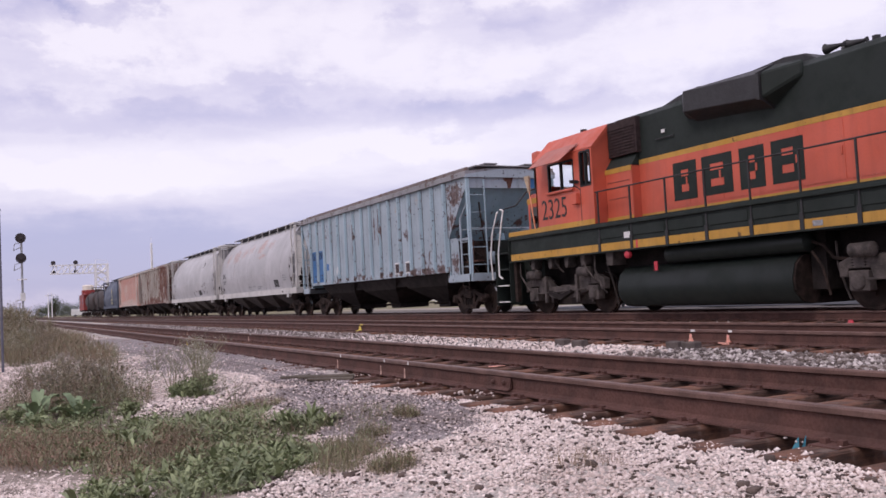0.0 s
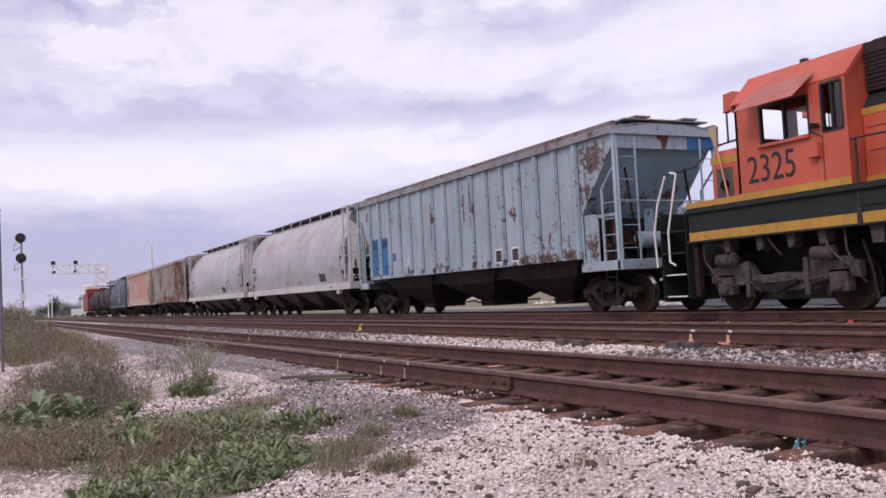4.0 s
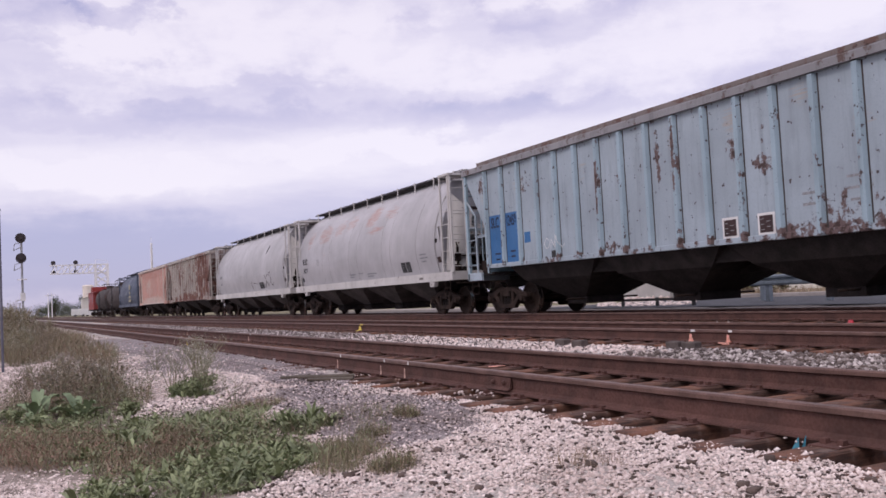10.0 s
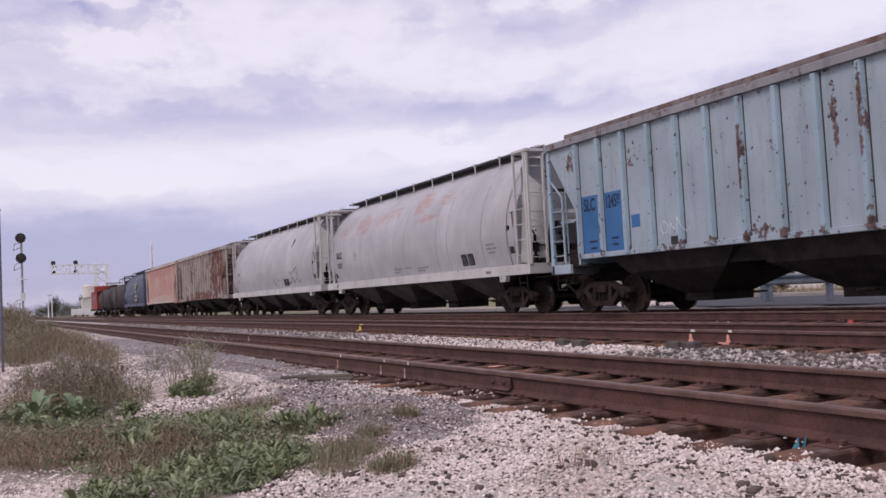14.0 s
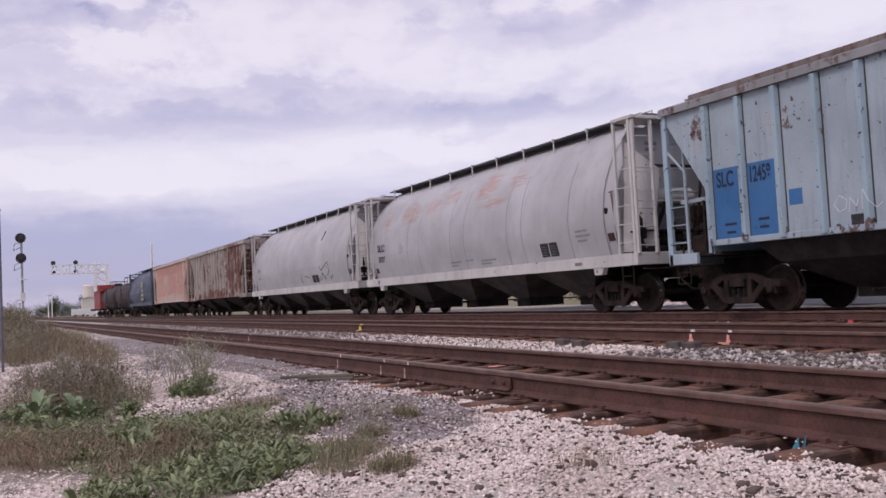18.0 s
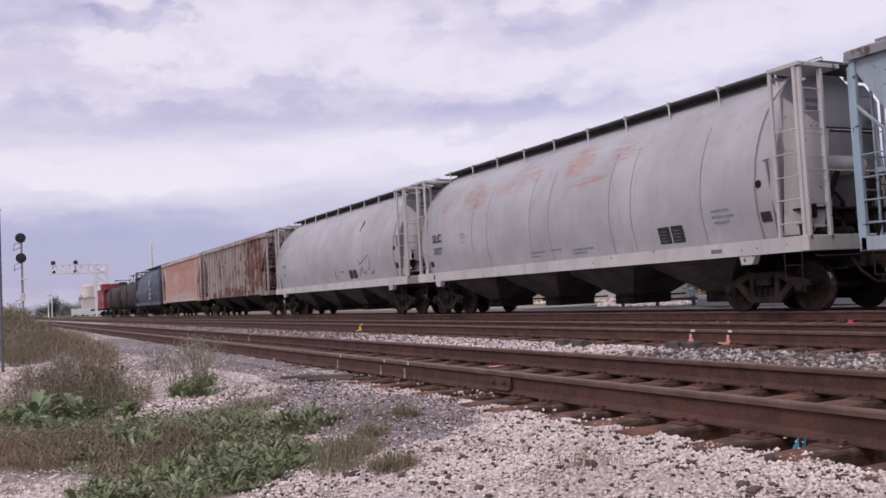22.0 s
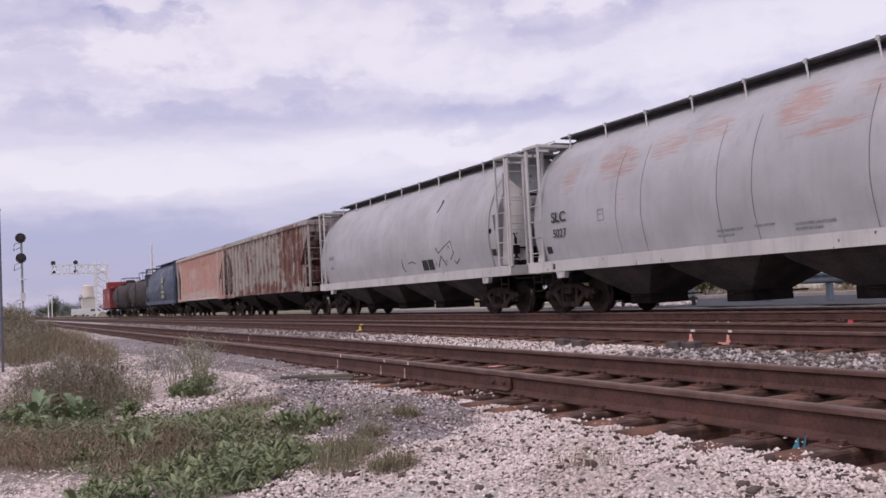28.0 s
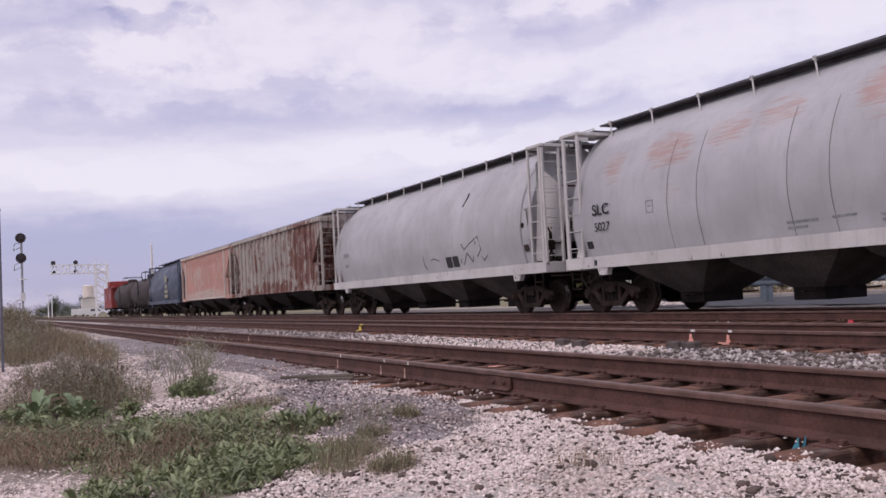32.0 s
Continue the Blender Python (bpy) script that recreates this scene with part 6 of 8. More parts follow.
def scatter_stones(name, label, material, count, x0, x1, y0, y1, size, seed, keep=None, lift=0.3, z_at=None, power=1.0, blocky=False):
    """Many small angular stones on the ground, as one object."""
    rng = np.random.default_rng(seed)
    xs = rng.uniform(x0, x1, count)
    ys = y0 + (y1 - y0) * rng.uniform(0, 1, count) ** power
    if keep:
        ok = np.array([keep(a, b, q) for a, b, q in zip(xs, ys, rng.uniform(0, 1, count))])
        xs, ys = xs[ok], ys[ok]
    n = len(xs)
    zs = np.array([(z_at or ground_z)(a, b) for a, b in zip(xs, ys)])
    r = size[0] + (size[1] - size[0]) * rng.uniform(0, 1, n) ** 2.2
    tv, tf = (CUBE_V, CUBE_F) if blocky else (OCTA_V, OCTA_F)
    k = len(tv)
    v = tv[None] * (1 + rng.uniform(-0.35, 0.35, (n, k, 1))) + rng.uniform(-0.24, 0.24, (n, k, 3))
    v *= (r[:, None, None] * np.stack([rng.uniform(0.75, 1.25, n), rng.uniform(0.75, 1.25, n), rng.uniform(0.5, 0.85, n)], -1)[:, None, :])
    a = rng.uniform(0, 6.283, n)
    ca, sa = np.cos(a)[:, None], np.sin(a)[:, None]
    v = np.stack([v[..., 0] * ca - v[..., 1] * sa, v[..., 0] * sa + v[..., 1] * ca, v[..., 2]], -1)
    v += np.stack([xs, ys, zs + r * lift], -1)[:, None, :]
    f = (tf[None] + (np.arange(n) * k)[:, None, None]).reshape(-1, 3)
    ob = new(name, tri_mesh(name, v.reshape(-1, 3), f, material))
    return tagged(ob, label, "gravel", kind="stuff")


def in_spots(spots, x, y):
    """How far inside one of the beds a place lies, with a ragged rim."""
    d = max(w * (1.0 - ease(0.0, 1.3, ((x - a) / rx) ** 2 + ((y - b) / ry) ** 2)) for a, b, rx, ry, w in spots)
    return ease(0.08, 0.75, d + 0.35 * wave(x, y, 3.0, 8.0))


def by_bank(x, y, q):
    """Dense on the pale bank, thinning towards the weeds and the dark patch."""
    k = ease(0.7, 2.0, x + 0.5 * wave(x, y, 0.7, 2.0)) * (1.0 - 0.95 * in_spots(DARK_SPOTS, x, y)) * (1.0 - 0.75 * in_spots(WEED_SPOTS, x, y))
    k *= 1.0 - 0.68 * ease(6.8, 8.2, y + 0.8 * wave(x, y, 1.1, 6.0))
    return q < k and not x > 3.50 + 0.1 * wave(y, 0.0, 2.0, 4.0)


def in_patch(x, y, q):
    return x < 3.45 and q < max(in_spots(DARK_SPOTS, x, y), 0.45 * ease(6.8, 8.2, y))


scatter_stones("limestone_gravel", "pale limestone gravel banked against the tie ends", M["limestone"], 135000, 0.3, 3.6, 2.0, 12.0, (0.005, 0.016), 11, by_bank, power=1.15)
scatter_stones("limestone_gravel", "pale limestone gravel patch between the weeds and the siding", M["limestone"], 30000, 1.3, 2.8, 10.0, 18.0, (0.007, 0.020), 36, by_bank)
scatter_stones("loose_dark_stones", "scattered dark brown stones on the pale gravel", M["brown_stone"], 330, 1.0, 3.35, 2.4, 7.0, (0.008, 0.028), 12, lambda x, y, q: in_spots(DARK_SPOTS, x, y) < 0.3, lift=0.45, blocky=True)
scatter_stones("loose_brown_chips", "small brown chips strewn over the pale gravel", M["brown_stone"], 3500, 1.2, 3.4, 2.2, 10.0, (0.005, 0.013), 32, lift=0.7, blocky=True)
scatter_stones("spilled_limestone", "pale stones spilled onto the siding's ties", M["limestone"], 420, 3.42, 3.75, 3.0, 14.0, (0.008, 0.02), 33, lambda x, y, q: q < ease(0.05, 0.4, wave(x, y, 1.4, 5.0)), z_at=lambda x, y: -0.186)
scatter_stones("dark_gravel", "dark grey fine gravel beside the siding", M["dark_gravel"], 95000, 1.5, 3.45, 5.0, 21.0, (0.004, 0.012), 13, in_patch, power=1.3)
scatter_stones("patch_limestone", "single pale stones in the dark gravel", M["limestone"], 3600, 1.9, 3.4, 5.0, 18.0, (0.005, 0.015), 34, in_patch, lift=0.7)
scatter_stones("far_gravel", "pale gravel along the siding further off", M["limestone"], 9000, 1.0, 3.3, 9.0, 45.0, (0.012, 0.034), 14, lambda x, y, q: q < 0.85 * ease(0.2, 0.6, wave(x, y, 0.45, 8.0) + 0.45) * (1.0 - 0.9 * in_spots(DARK_SPOTS, x, y)) * (1.0 - 0.6 * in_spots(WEED_SPOTS, x, y)), power=1.5)
scatter_stones("open_soil_gravel", "pale gravel strewn among the weeds", M["limestone"], 22000, -1.6, 1.5, 3.6, 28.0, (0.006, 0.020), 19, lambda x, y, q: q < 0.5 + 0.5 * ease(0.0, 0.4, wave(x, y, 0.9, 13.0)) - 0.8 * in_spots(WEED_SPOTS, x, y), power=1.4)
scatter_stones("open_soil_gravel", "pale gravel at the near edge of the weeds", M["limestone"], 9000, -0.4, 0.95, 5.0, 7.0, (0.005, 0.017), 51, lambda x, y, q: q < 0.25 + 0.9 * ease(-0.1, 0.35, 0.6 - math.hypot((x - 0.2) / 0.7, (y - 6.2) / 0.9) + 0.5 * wave(x, y, 2.0, 6.0)))
scatter_stones("open_soil_gravel", "pale gravel between the weed tangle and the tall grass", M["limestone"], 9000, -0.2, 1.1, 13.0, 22.0, (0.008, 0.024), 52, lambda x, y, q: q < 0.7)
scatter_stones("track_ballast", "grey and white ballast stones between the tracks", M["ballast"], 60000, 5.72, 8.42, 4.0, 70.0, (0.012, 0.040), 15, keep=lambda x, y, q: q > 0.10 + 0.5 * ease(8.6, 9.6, y) * (1.0 - ease(13.0, 16.0, y)), power=1.6)
scatter_stones("white_ballast", "fresh white ballast heaped by the middle track", M["limestone"], 14000, 5.9, 8.2, 8.4, 22.0, (0.014, 0.04), 35, lambda x, y, q: q < ease(8.6, 9.4, y) * (1.0 - ease(15.0, 21.0, y)) * (0.3 + 0.7 * ease(-0.2, 0.3, wave(x, y, 0.8, 4.0))))
scatter_stones("track_ballast", "grey ballast stones beside the train's track", M["ballast"], 12000, 10.75, 13.3, 7.0, 60.0, (0.02, 0.055), 16, power=1.4)
scatter_stones("tie_crib_gravel", "dirty gravel between the siding's ties", M["dark_gravel"], 3500, 3.55, 5.6, 2.0, 22.0, (0.010, 0.030), 17)
scatter_stones("tie_crib_gravel", "dirty gravel between the middle track's ties", M["ballast"], 9000, 8.2, 10.8, 5.0, 40.0, (0.014, 0.04), 18, power=1.4)


# ---- weeds ----
def blades(rng, points, length, width, lean, segs=3, curl=0.6, up=1.0):
    """Grass blades or narrow leaves as bent strips; points are (x, y, z) roots. Returns verts and quads."""
    n = len(points)
    a = rng.uniform(0, 6.283, n)
    L = rng.uniform(length[0], length[1], n)
    w = rng.uniform(width[0], width[1], n)
    tilt = rng.uniform(lean[0], lean[1], n)
    d = np.stack([np.cos(a), np.sin(a)], -1)
    side = np.stack([-d[:, 1], d[:, 0], np.zeros(n)], -1)
    rows, pos = [], np.array(points, float)
    for k in range(segs + 1):
        t = k / segs
        ww = (w * (1.0 - t) ** 0.7 * (0.45 + 1.4 * min(t * 2.2, 0.4)))[:, None]
        rows.append(pos - side * ww)
        rows.append(pos + side * ww)
        ang = tilt + curl * t * tilt
        step = np.stack([d[:, 0] * np.sin(ang), d[:, 1] * np.sin(ang), np.cos(ang) * up], -1) * (L / segs)[:, None]
        pos = pos + step
    v = np.stack(rows, 1)
    m = 2 * (segs + 1)
    quads = np.array([(2 * k, 2 * k + 1, 2 * k + 3, 2 * k + 2) for k in range(segs)])
    f = (quads[None] + (np.arange(n) * m)[:, None, None]).reshape(-1, 4)
    return v.reshape(-1, 3), f


def leaf_cloud(rng, points, size, flat=0.5):
    """Small four-cornered leaves with a fold, turned at random about the given points."""
    n = len(points)
    s = rng.uniform(size[0], size[1], n)[:, None]
    u = rng.normal(size=(n, 3)); u[:, 2] *= flat
    u /= np.linalg.norm(u, axis=1)[:, None]
    w = np.cross(u, rng.normal(size=(n, 3)))
    w /= np.linalg.norm(w, axis=1)[:, None]
    k = np.cross(u, w)
    p = np.array(points, float)
    v = np.stack([p - u * s, p + w * s * 0.45 + k * s * 0.1, p + u * s, p - w * s * 0.45 + k * s * 0.1], 1)
    f = (np.array([(0, 1, 2, 3)])[None] + (np.arange(n) * 4)[:, None, None]).reshape(-1, 4)
    return v.reshape(-1, 3), f


def strip_thing(name, pieces, label, category, kind="stuff"):
    """One object of plant pieces: rows of (verts, faces, material) are joined with one material each under an Empty, or alone."""
    v, f, material = pieces
    return tagged(new(name, tri_mesh(name, v, f, material)), label, category, kind=kind)


def roots_in(rng, n, x0, x1, y0, y1, thresh=None, seed=0.0, scale=0.8):
    out = []
    while len(out) < n:
        x, y = rng.uniform(x0, x1), rng.uniform(y0, y1)
        if thresh is None or wave(x, y, scale, seed) > thresh + rng.uniform(-0.15, 0.15):
            out.append((x, y, ground_z(x, y) - 0.01))
    return out


def bed(rng, n, spots, spread=1.0, gap=0.1, seed=1.0, scale=1.6):
    """Roots strewn over oval beds (x, y, half width, half length, share), in ragged drifts."""
    out = []
    for cx, cy, rx, ry, share in spots:
        for _ in range(int(n * share)):
            a, q = rng.uniform(0, 6.283), math.sqrt(rng.uniform(0, 1)) * spread * (0.8 + 0.35 * rng.uniform(0, 1))
            x, y = cx + rx * q * math.cos(a), cy + ry * q * math.sin(a)
            if wave(x, y, scale, seed) > gap - 0.45 + rng.uniform(-0.12, 0.12) and math.hypot((x - 0.2) / 0.5, (y - 6.35) / 0.55) > 0.75 + 0.4 * wave(x, y, 2.2, 3.0):
                out.append((x, y, ground_z(x, y) - 0.01))
    return out


def broad_leaves(rng, roots, per, length, width, lean, droop=0.9):
    """Rosettes of lance-shaped leaves, folded along the midrib and arching over; six cross rows of three corners each."""
    rows_n = 6
    pts = np.repeat(np.array(roots, float), per, axis=0)
    n = len(pts)
    a = rng.uniform(0, 6.283, n)
    grow = np.repeat(rng.uniform(0.7, 1.15, len(roots)), per)
    L, w = rng.uniform(*length, n) * grow, rng.uniform(*width, n) * grow
    tilt = rng.uniform(*lean, n)
    d = np.stack([np.cos(a), np.sin(a)], -1)
    side = np.stack([-d[:, 1], d[:, 0], np.zeros(n)], -1)
    pos = pts + np.concatenate([d * 0.008, np.zeros((n, 1))], -1)
    rows = []
    for k in range(rows_n):
        t = k / (rows_n - 1)
        ww = (w * (0.10 + math.sin(math.pi * min(1.0, 0.12 + 0.88 * t)) ** 0.8) * (1.0 if t < 1 else 0.3))[:, None]
        up = np.array([0, 0, 1.0]) * ww * 0.38
        rows += [pos - side * ww + up, pos, pos + side * ww + up]
        ang = tilt + droop * t * t
        pos = pos + np.stack([d[:, 0] * np.sin(ang), d[:, 1] * np.sin(ang), np.cos(ang)], -1) * (L / (rows_n - 1))[:, None]
    v = np.stack(rows, 1)
    q = np.array([(3 * k + e, 3 * k + e + 1, 3 * k + e + 4, 3 * k + e + 3) for k in range(rows_n - 1) for e in (0, 1)])
    f = (q[None] + (np.arange(n) * 3 * rows_n)[:, None, None]).reshape(-1, 4)
    return v.reshape(-1, 3), f


GREEN_BED = ((1.55, 5.85, 0.27, 0.50, 0.30), (2.13, 6.8, 0.16, 0.35, 0.12), (1.65, 7.2, 0.30, 0.50, 0.18), (1.12, 8.1, 0.28, 0.7, 0.14), (1.15, 5.25, 0.35, 0.25, 0.10), (0.50, 5.6, 0.13, 0.22, 0.03), (0.50, 9.8, 0.50, 0.6, 0.07), (1.95, 10.2, 0.22, 0.5, 0.06))
BROWN_BED = ((0.40, 8.0, 0.45, 1.0, 0.40), (1.25, 7.1, 0.16, 0.7, 0.12), (0.95, 6.6, 0.35, 0.6, 0.22), (2.10, 8.3, 0.28, 0.3, 0.06), (0.15, 9.0, 0.3, 0.9, 0.12))
OLIVE_BED = ((1.95, 5.45, 0.22, 0.36, 0.45), (2.28, 5.75, 0.12, 0.15, 0.10), (1.98, 4.72, 0.14, 0.14, 0.16), (1.75, 5.0, 0.16, 0.2, 0.10), (2.45, 6.5, 0.3, 0.4, 0.10), (2.72, 6.15, 0.09, 0.12, 0.12))
MIXED_BED = ((0.35, 8.7, 0.40, 0.8, 0.16), (1.15, 7.0, 0.75, 1.5, 0.50), (1.45, 6.0, 0.45, 0.8, 0.20), (0.55, 9.2, 0.55, 0.8, 0.15), (1.75, 8.0, 0.35, 0.5, 0.10), (0.75, 5.75, 0.35, 0.35, 0.08))
BACK_BED = ((0.85, 11.0, 0.45, 0.9, 0.40), (1.0, 12.4, 0.45, 1.3, 0.30), (0.35, 11.4, 0.30, 0.9, 0.15), (1.3, 10.4, 0.22, 0.6, 0.10))

rng = np.random.default_rng(21)
roots = bed(rng, 170, GREEN_BED[:4], 1.1, 0.1) + bed(rng, 90, GREEN_BED[4:] + MIXED_BED, 1.1, 0.3)
strip_thing("broadleaf_weeds", (*broad_leaves(rng, roots, 10, (0.07, 0.17), (0.009, 0.019), (0.25, 1.25)), M["lush_leaf"]), "lush green rosettes of broad-leaved weeds on gravel", "weeds")
roots = bed(rng, 330, GREEN_BED + MIXED_BED, 1.1, 0.1, 4.0)
strip_thing("small_rosettes", (*broad_leaves(rng, roots, 9, (0.04, 0.10), (0.006, 0.013), (0.3, 1.35)), M["green_leaf"]), "small green weed rosettes", "weeds")
roots = bed(rng, 100, BROWN_BED, 1.1, 0.15, 8.0)
strip_thing("sparse_rosettes", (*broad_leaves(rng, roots, 8, (0.04, 0.11), (0.005, 0.012), (0.3, 1.35)), M["olive_leaf"]), "olive weed rosettes among withered grass", "weeds")
pts = [(x, y, z + abs(rng.normal()) * 0.055) for x, y, z in bed(rng, 8000, GREEN_BED + MIXED_BED, 1.1, 0.15, 3.0)]
strip_thing("leafy_ground_cover", (*leaf_cloud(rng, pts, (0.007, 0.020)), M["green_leaf"]), "small green leaves of creeping weeds", "weeds")
pts = [(x, y, z + abs(rng.normal()) * 0.06) for x, y, z in bed(rng, 5000, BROWN_BED + MIXED_BED, 1.1, 0.2, 13.0)]
strip_thing("small_leaf_cover", (*leaf_cloud(rng, pts, (0.005, 0.014)), M["olive_leaf"]), "small olive leaves of creeping weeds", "weeds")
pts = [(x, y, z + abs(rng.normal()) * 0.06) for x, y, z in bed(rng, 6500, BROWN_BED, 1.1, 0.15, 14.0)]
strip_thing("reddish_weed_cover", (*leaf_cloud(rng, pts, (0.004, 0.013)), M["red_weed"]), "low reddish-brown withered weeds", "weeds")
strip_thing("green_grass", (*blades(rng, bed(rng, 3200, GREEN_BED + MIXED_BED, 1.15, 0.2, 5.0), (0.04, 0.14), (0.002, 0.004), (0.2, 1.1), curl=1.0), M["green_leaf"]), "low green grass among the weeds", "grass")
strip_thing("olive_grass", (*blades(rng, bed(rng, 5200, BROWN_BED, 1.15, 0.25, 9.0), (0.05, 0.16), (0.0016, 0.004), (0.15, 1.1), curl=0.9), M["olive_leaf"]), "olive green grass and weeds", "grass")
strip_thing("reddish_dry_grass", (*blades(rng, bed(rng, 5200, BROWN_BED, 1.1, 0.25, 26.0), (0.04, 0.16), (0.0014, 0.004), (0.15, 1.1), curl=0.9), M["red_weed"]), "reddish-brown withered grass", "grass")
strip_thing("dry_grass", (*blades(rng, bed(rng, 6500, BROWN_BED + GREEN_BED[:3], 1.2, 0.3, 6.0), (0.04, 0.17), (0.001, 0.0028), (0.1, 1.1), curl=0.9), M["dry_stem"]), "thin dry brown grass", "grass")
strip_thing("olive_tufts", (*blades(rng, bed(rng, 2600, OLIVE_BED, 1.0, 0.05, 12.0), (0.05, 0.15), (0.0014, 0.0035), (0.1, 1.0), curl=1.0), M["olive_leaf"]), "olive grass tufts in the gravel", "grass")
strip_thing("dry_tufts", (*blades(rng, bed(rng, 2200, OLIVE_BED + ((2.62, 3.75, 0.16, 0.2, 0.10),), 1.15, 0.05, 15.0), (0.04, 0.14), (0.001, 0.0026), (0.1, 1.0), curl=1.0), M["dry_stem"]), "dry brown grass tufts in the gravel", "grass")
pts = [(x, y, z + abs(rng.normal()) * 0.05) for x, y, z in bed(rng, 1500, OLIVE_BED, 1.0, 0.05, 17.0)]
strip_thing("tuft_leaves", (*leaf_cloud(rng, pts, (0.004, 0.012)), M["green_leaf"]), "small green leaves among the gravel tufts", "weeds")
# taller tangle at the back of the weed bed
strip_thing("tall_dry_grass", (*blades(rng, bed(rng, 2000, BACK_BED, 1.15, 0.1, 4.0), (0.15, 0.50), (0.0011, 0.0026), (0.05, 0.8), curl=1.0), M["dry_stem"]), "tall dry brown grass", "grass")
strip_thing("tall_olive_grass", (*blades(rng, bed(rng, 1800, BACK_BED, 1.15, 0.1, 9.0), (0.10, 0.36), (0.0018, 0.004), (0.05, 0.9), curl=1.0), M["olive_leaf"]), "tall olive green grass", "grass")
pts = [(x, y, z + abs(rng.normal()) * 0.17) for x, y, z in bed(rng, 7000, BACK_BED, 1.1, 0.15, 19.0)]
strip_thing("tangled_weed_leaves", (*leaf_cloud(rng, pts, (0.007, 0.018)), M["dark_weed"]), "tangled dark olive weed leaves", "weeds")
pts = [(x, y, z + abs(rng.normal()) * 0.15) for x, y, z in bed(rng, 3500, BACK_BED, 1.1, 0.2, 23.0)]
strip_thing("tangled_green_leaves", (*leaf_cloud(rng, pts, (0.007, 0.018)), M["green_leaf"]), "green leaves within the weed tangle", "weeds")
FAR_BED = ((0.75, 27.0, 0.7, 5.0, 0.25), (1.6, 31.0, 0.8, 7.0, 0.25), (0.9, 42.0, 1.6, 10.0, 0.2), (2.1, 36.0, 0.7, 10.0, 0.2), (1.9, 21.0, 0.35, 3.5, 0.10))
strip_thing("far_dry_grass", (*blades(rng, bed(rng, 7500, FAR_BED, 1.0, 0.1, 2.0, 0.5), (0.15, 0.5), (0.002, 0.006), (0.05, 0.9)), M["dry_stem"]), "tall dry grass along the siding further off", "grass")
strip_thing("far_red_grass", (*blades(rng, bed(rng, 4000, FAR_BED, 1.0, 0.1, 21.0, 0.5), (0.12, 0.4), (0.003, 0.007), (0.05, 0.9)), M["red_weed"]), "reddish dry grass along the siding further off", "grass")
strip_thing("far_olive_grass", (*blades(rng, bed(rng, 8000, FAR_BED, 1.05, 0.1, 5.0, 0.5), (0.12, 0.45), (0.003, 0.008), (0.05, 1.0)), M["olive_leaf"]), "olive green grass along the siding further off", "grass")
pts = [(x, y, z + rng.uniform(0, 0.3)) for x, y, z in bed(rng, 7000, FAR_BED, 0.95, 0.15, 11.0, 0.5)]
strip_thing("far_weed_leaves", (*leaf_cloud(rng, pts, (0.015, 0.04)), M["olive_leaf"]), "leafy olive weeds along the siding further off", "weeds")


def weed(name, label, rng, height, stems, spread, leaf, leaf_n, mats, flower=0.0, leaf_from=0.1):
    """A bushy weed: thin branching stems, many small leaves, some with pale blossoms."""
    ob = thing(name, label, "weed", group="tall weeds")
    st, pts, tips = Shape(), [], []
    for _ in range(stems):
        a, q = rng.uniform(0, 6.283), rng.uniform(0.1, 1.0) * spread
        h = height * rng.uniform(0.6, 1.0)
        p0 = Vector((0.04 * math.cos(a), 0.04 * math.sin(a), -0.02))
        p1 = Vector((q * 0.45 * math.cos(a), q * 0.45 * math.sin(a), h * 0.55))
        p2 = Vector((q * math.cos(a + 0.2), q * math.sin(a + 0.2), h))
        st.tube(p0, p1, 0.005, 5, 0.0038, False).tube(p1, p2, 0.0038, 5, 0.0015, False)
        for k in range(leaf_n):
            t = rng.uniform(leaf_from, 1.0)
            base = p0.lerp(p1, t * 2) if t < 0.5 else p1.lerp(p2, t * 2 - 1)
            pts.append(base + Vector((rng.normal() * 0.045, rng.normal() * 0.045, rng.normal() * 0.03)))
        for _ in range(3):
            b = rng.uniform(0, 6.283)
            m = p1.lerp(p2, rng.uniform(0.1, 0.7))
            tip = m + Vector((0.13 * math.cos(b), 0.13 * math.sin(b), rng.uniform(0.08, 0.2))) * height
            st.tube(m, tip, 0.0025, 4, 0.001, False)
            tips.append(tip)
            for k in range(leaf_n // 4):
                pts.append(m.lerp(tip, rng.uniform(0, 1)) + Vector((rng.normal() * 0.03, rng.normal() * 0.03, rng.normal() * 0.02)))
    part("stem", st, mats[0], ob)
    v, f = leaf_cloud(rng, [tuple(p) for p in pts], leaf)
    part("foliage", tri_mesh("foliage", v, f, mats[1]), None, ob)
    if flower:
        fl = [tuple(t + Vector((rng.normal() * 0.03, rng.normal() * 0.03, rng.normal() * 0.03))) for t in tips for _ in range(4)]
        v, f = leaf_cloud(rng, fl, (flower * 0.6, flower))
        part("blossom", tri_mesh("blossom", v, f, M["white_flower"]), None, ob)
    return ob


def plant_rows(proto, places):
    for k, (x, y, s) in enumerate(places):
        m = pose(x, y, ground_z(x, y), 0, 0, 57 * k) @ Matrix.Scale(s, 4)
        if k == 0:
            proto.matrix_basis = m
        else:
            c = copy_thing(proto, pose(0, 0, 0))
            c.matrix_basis = m


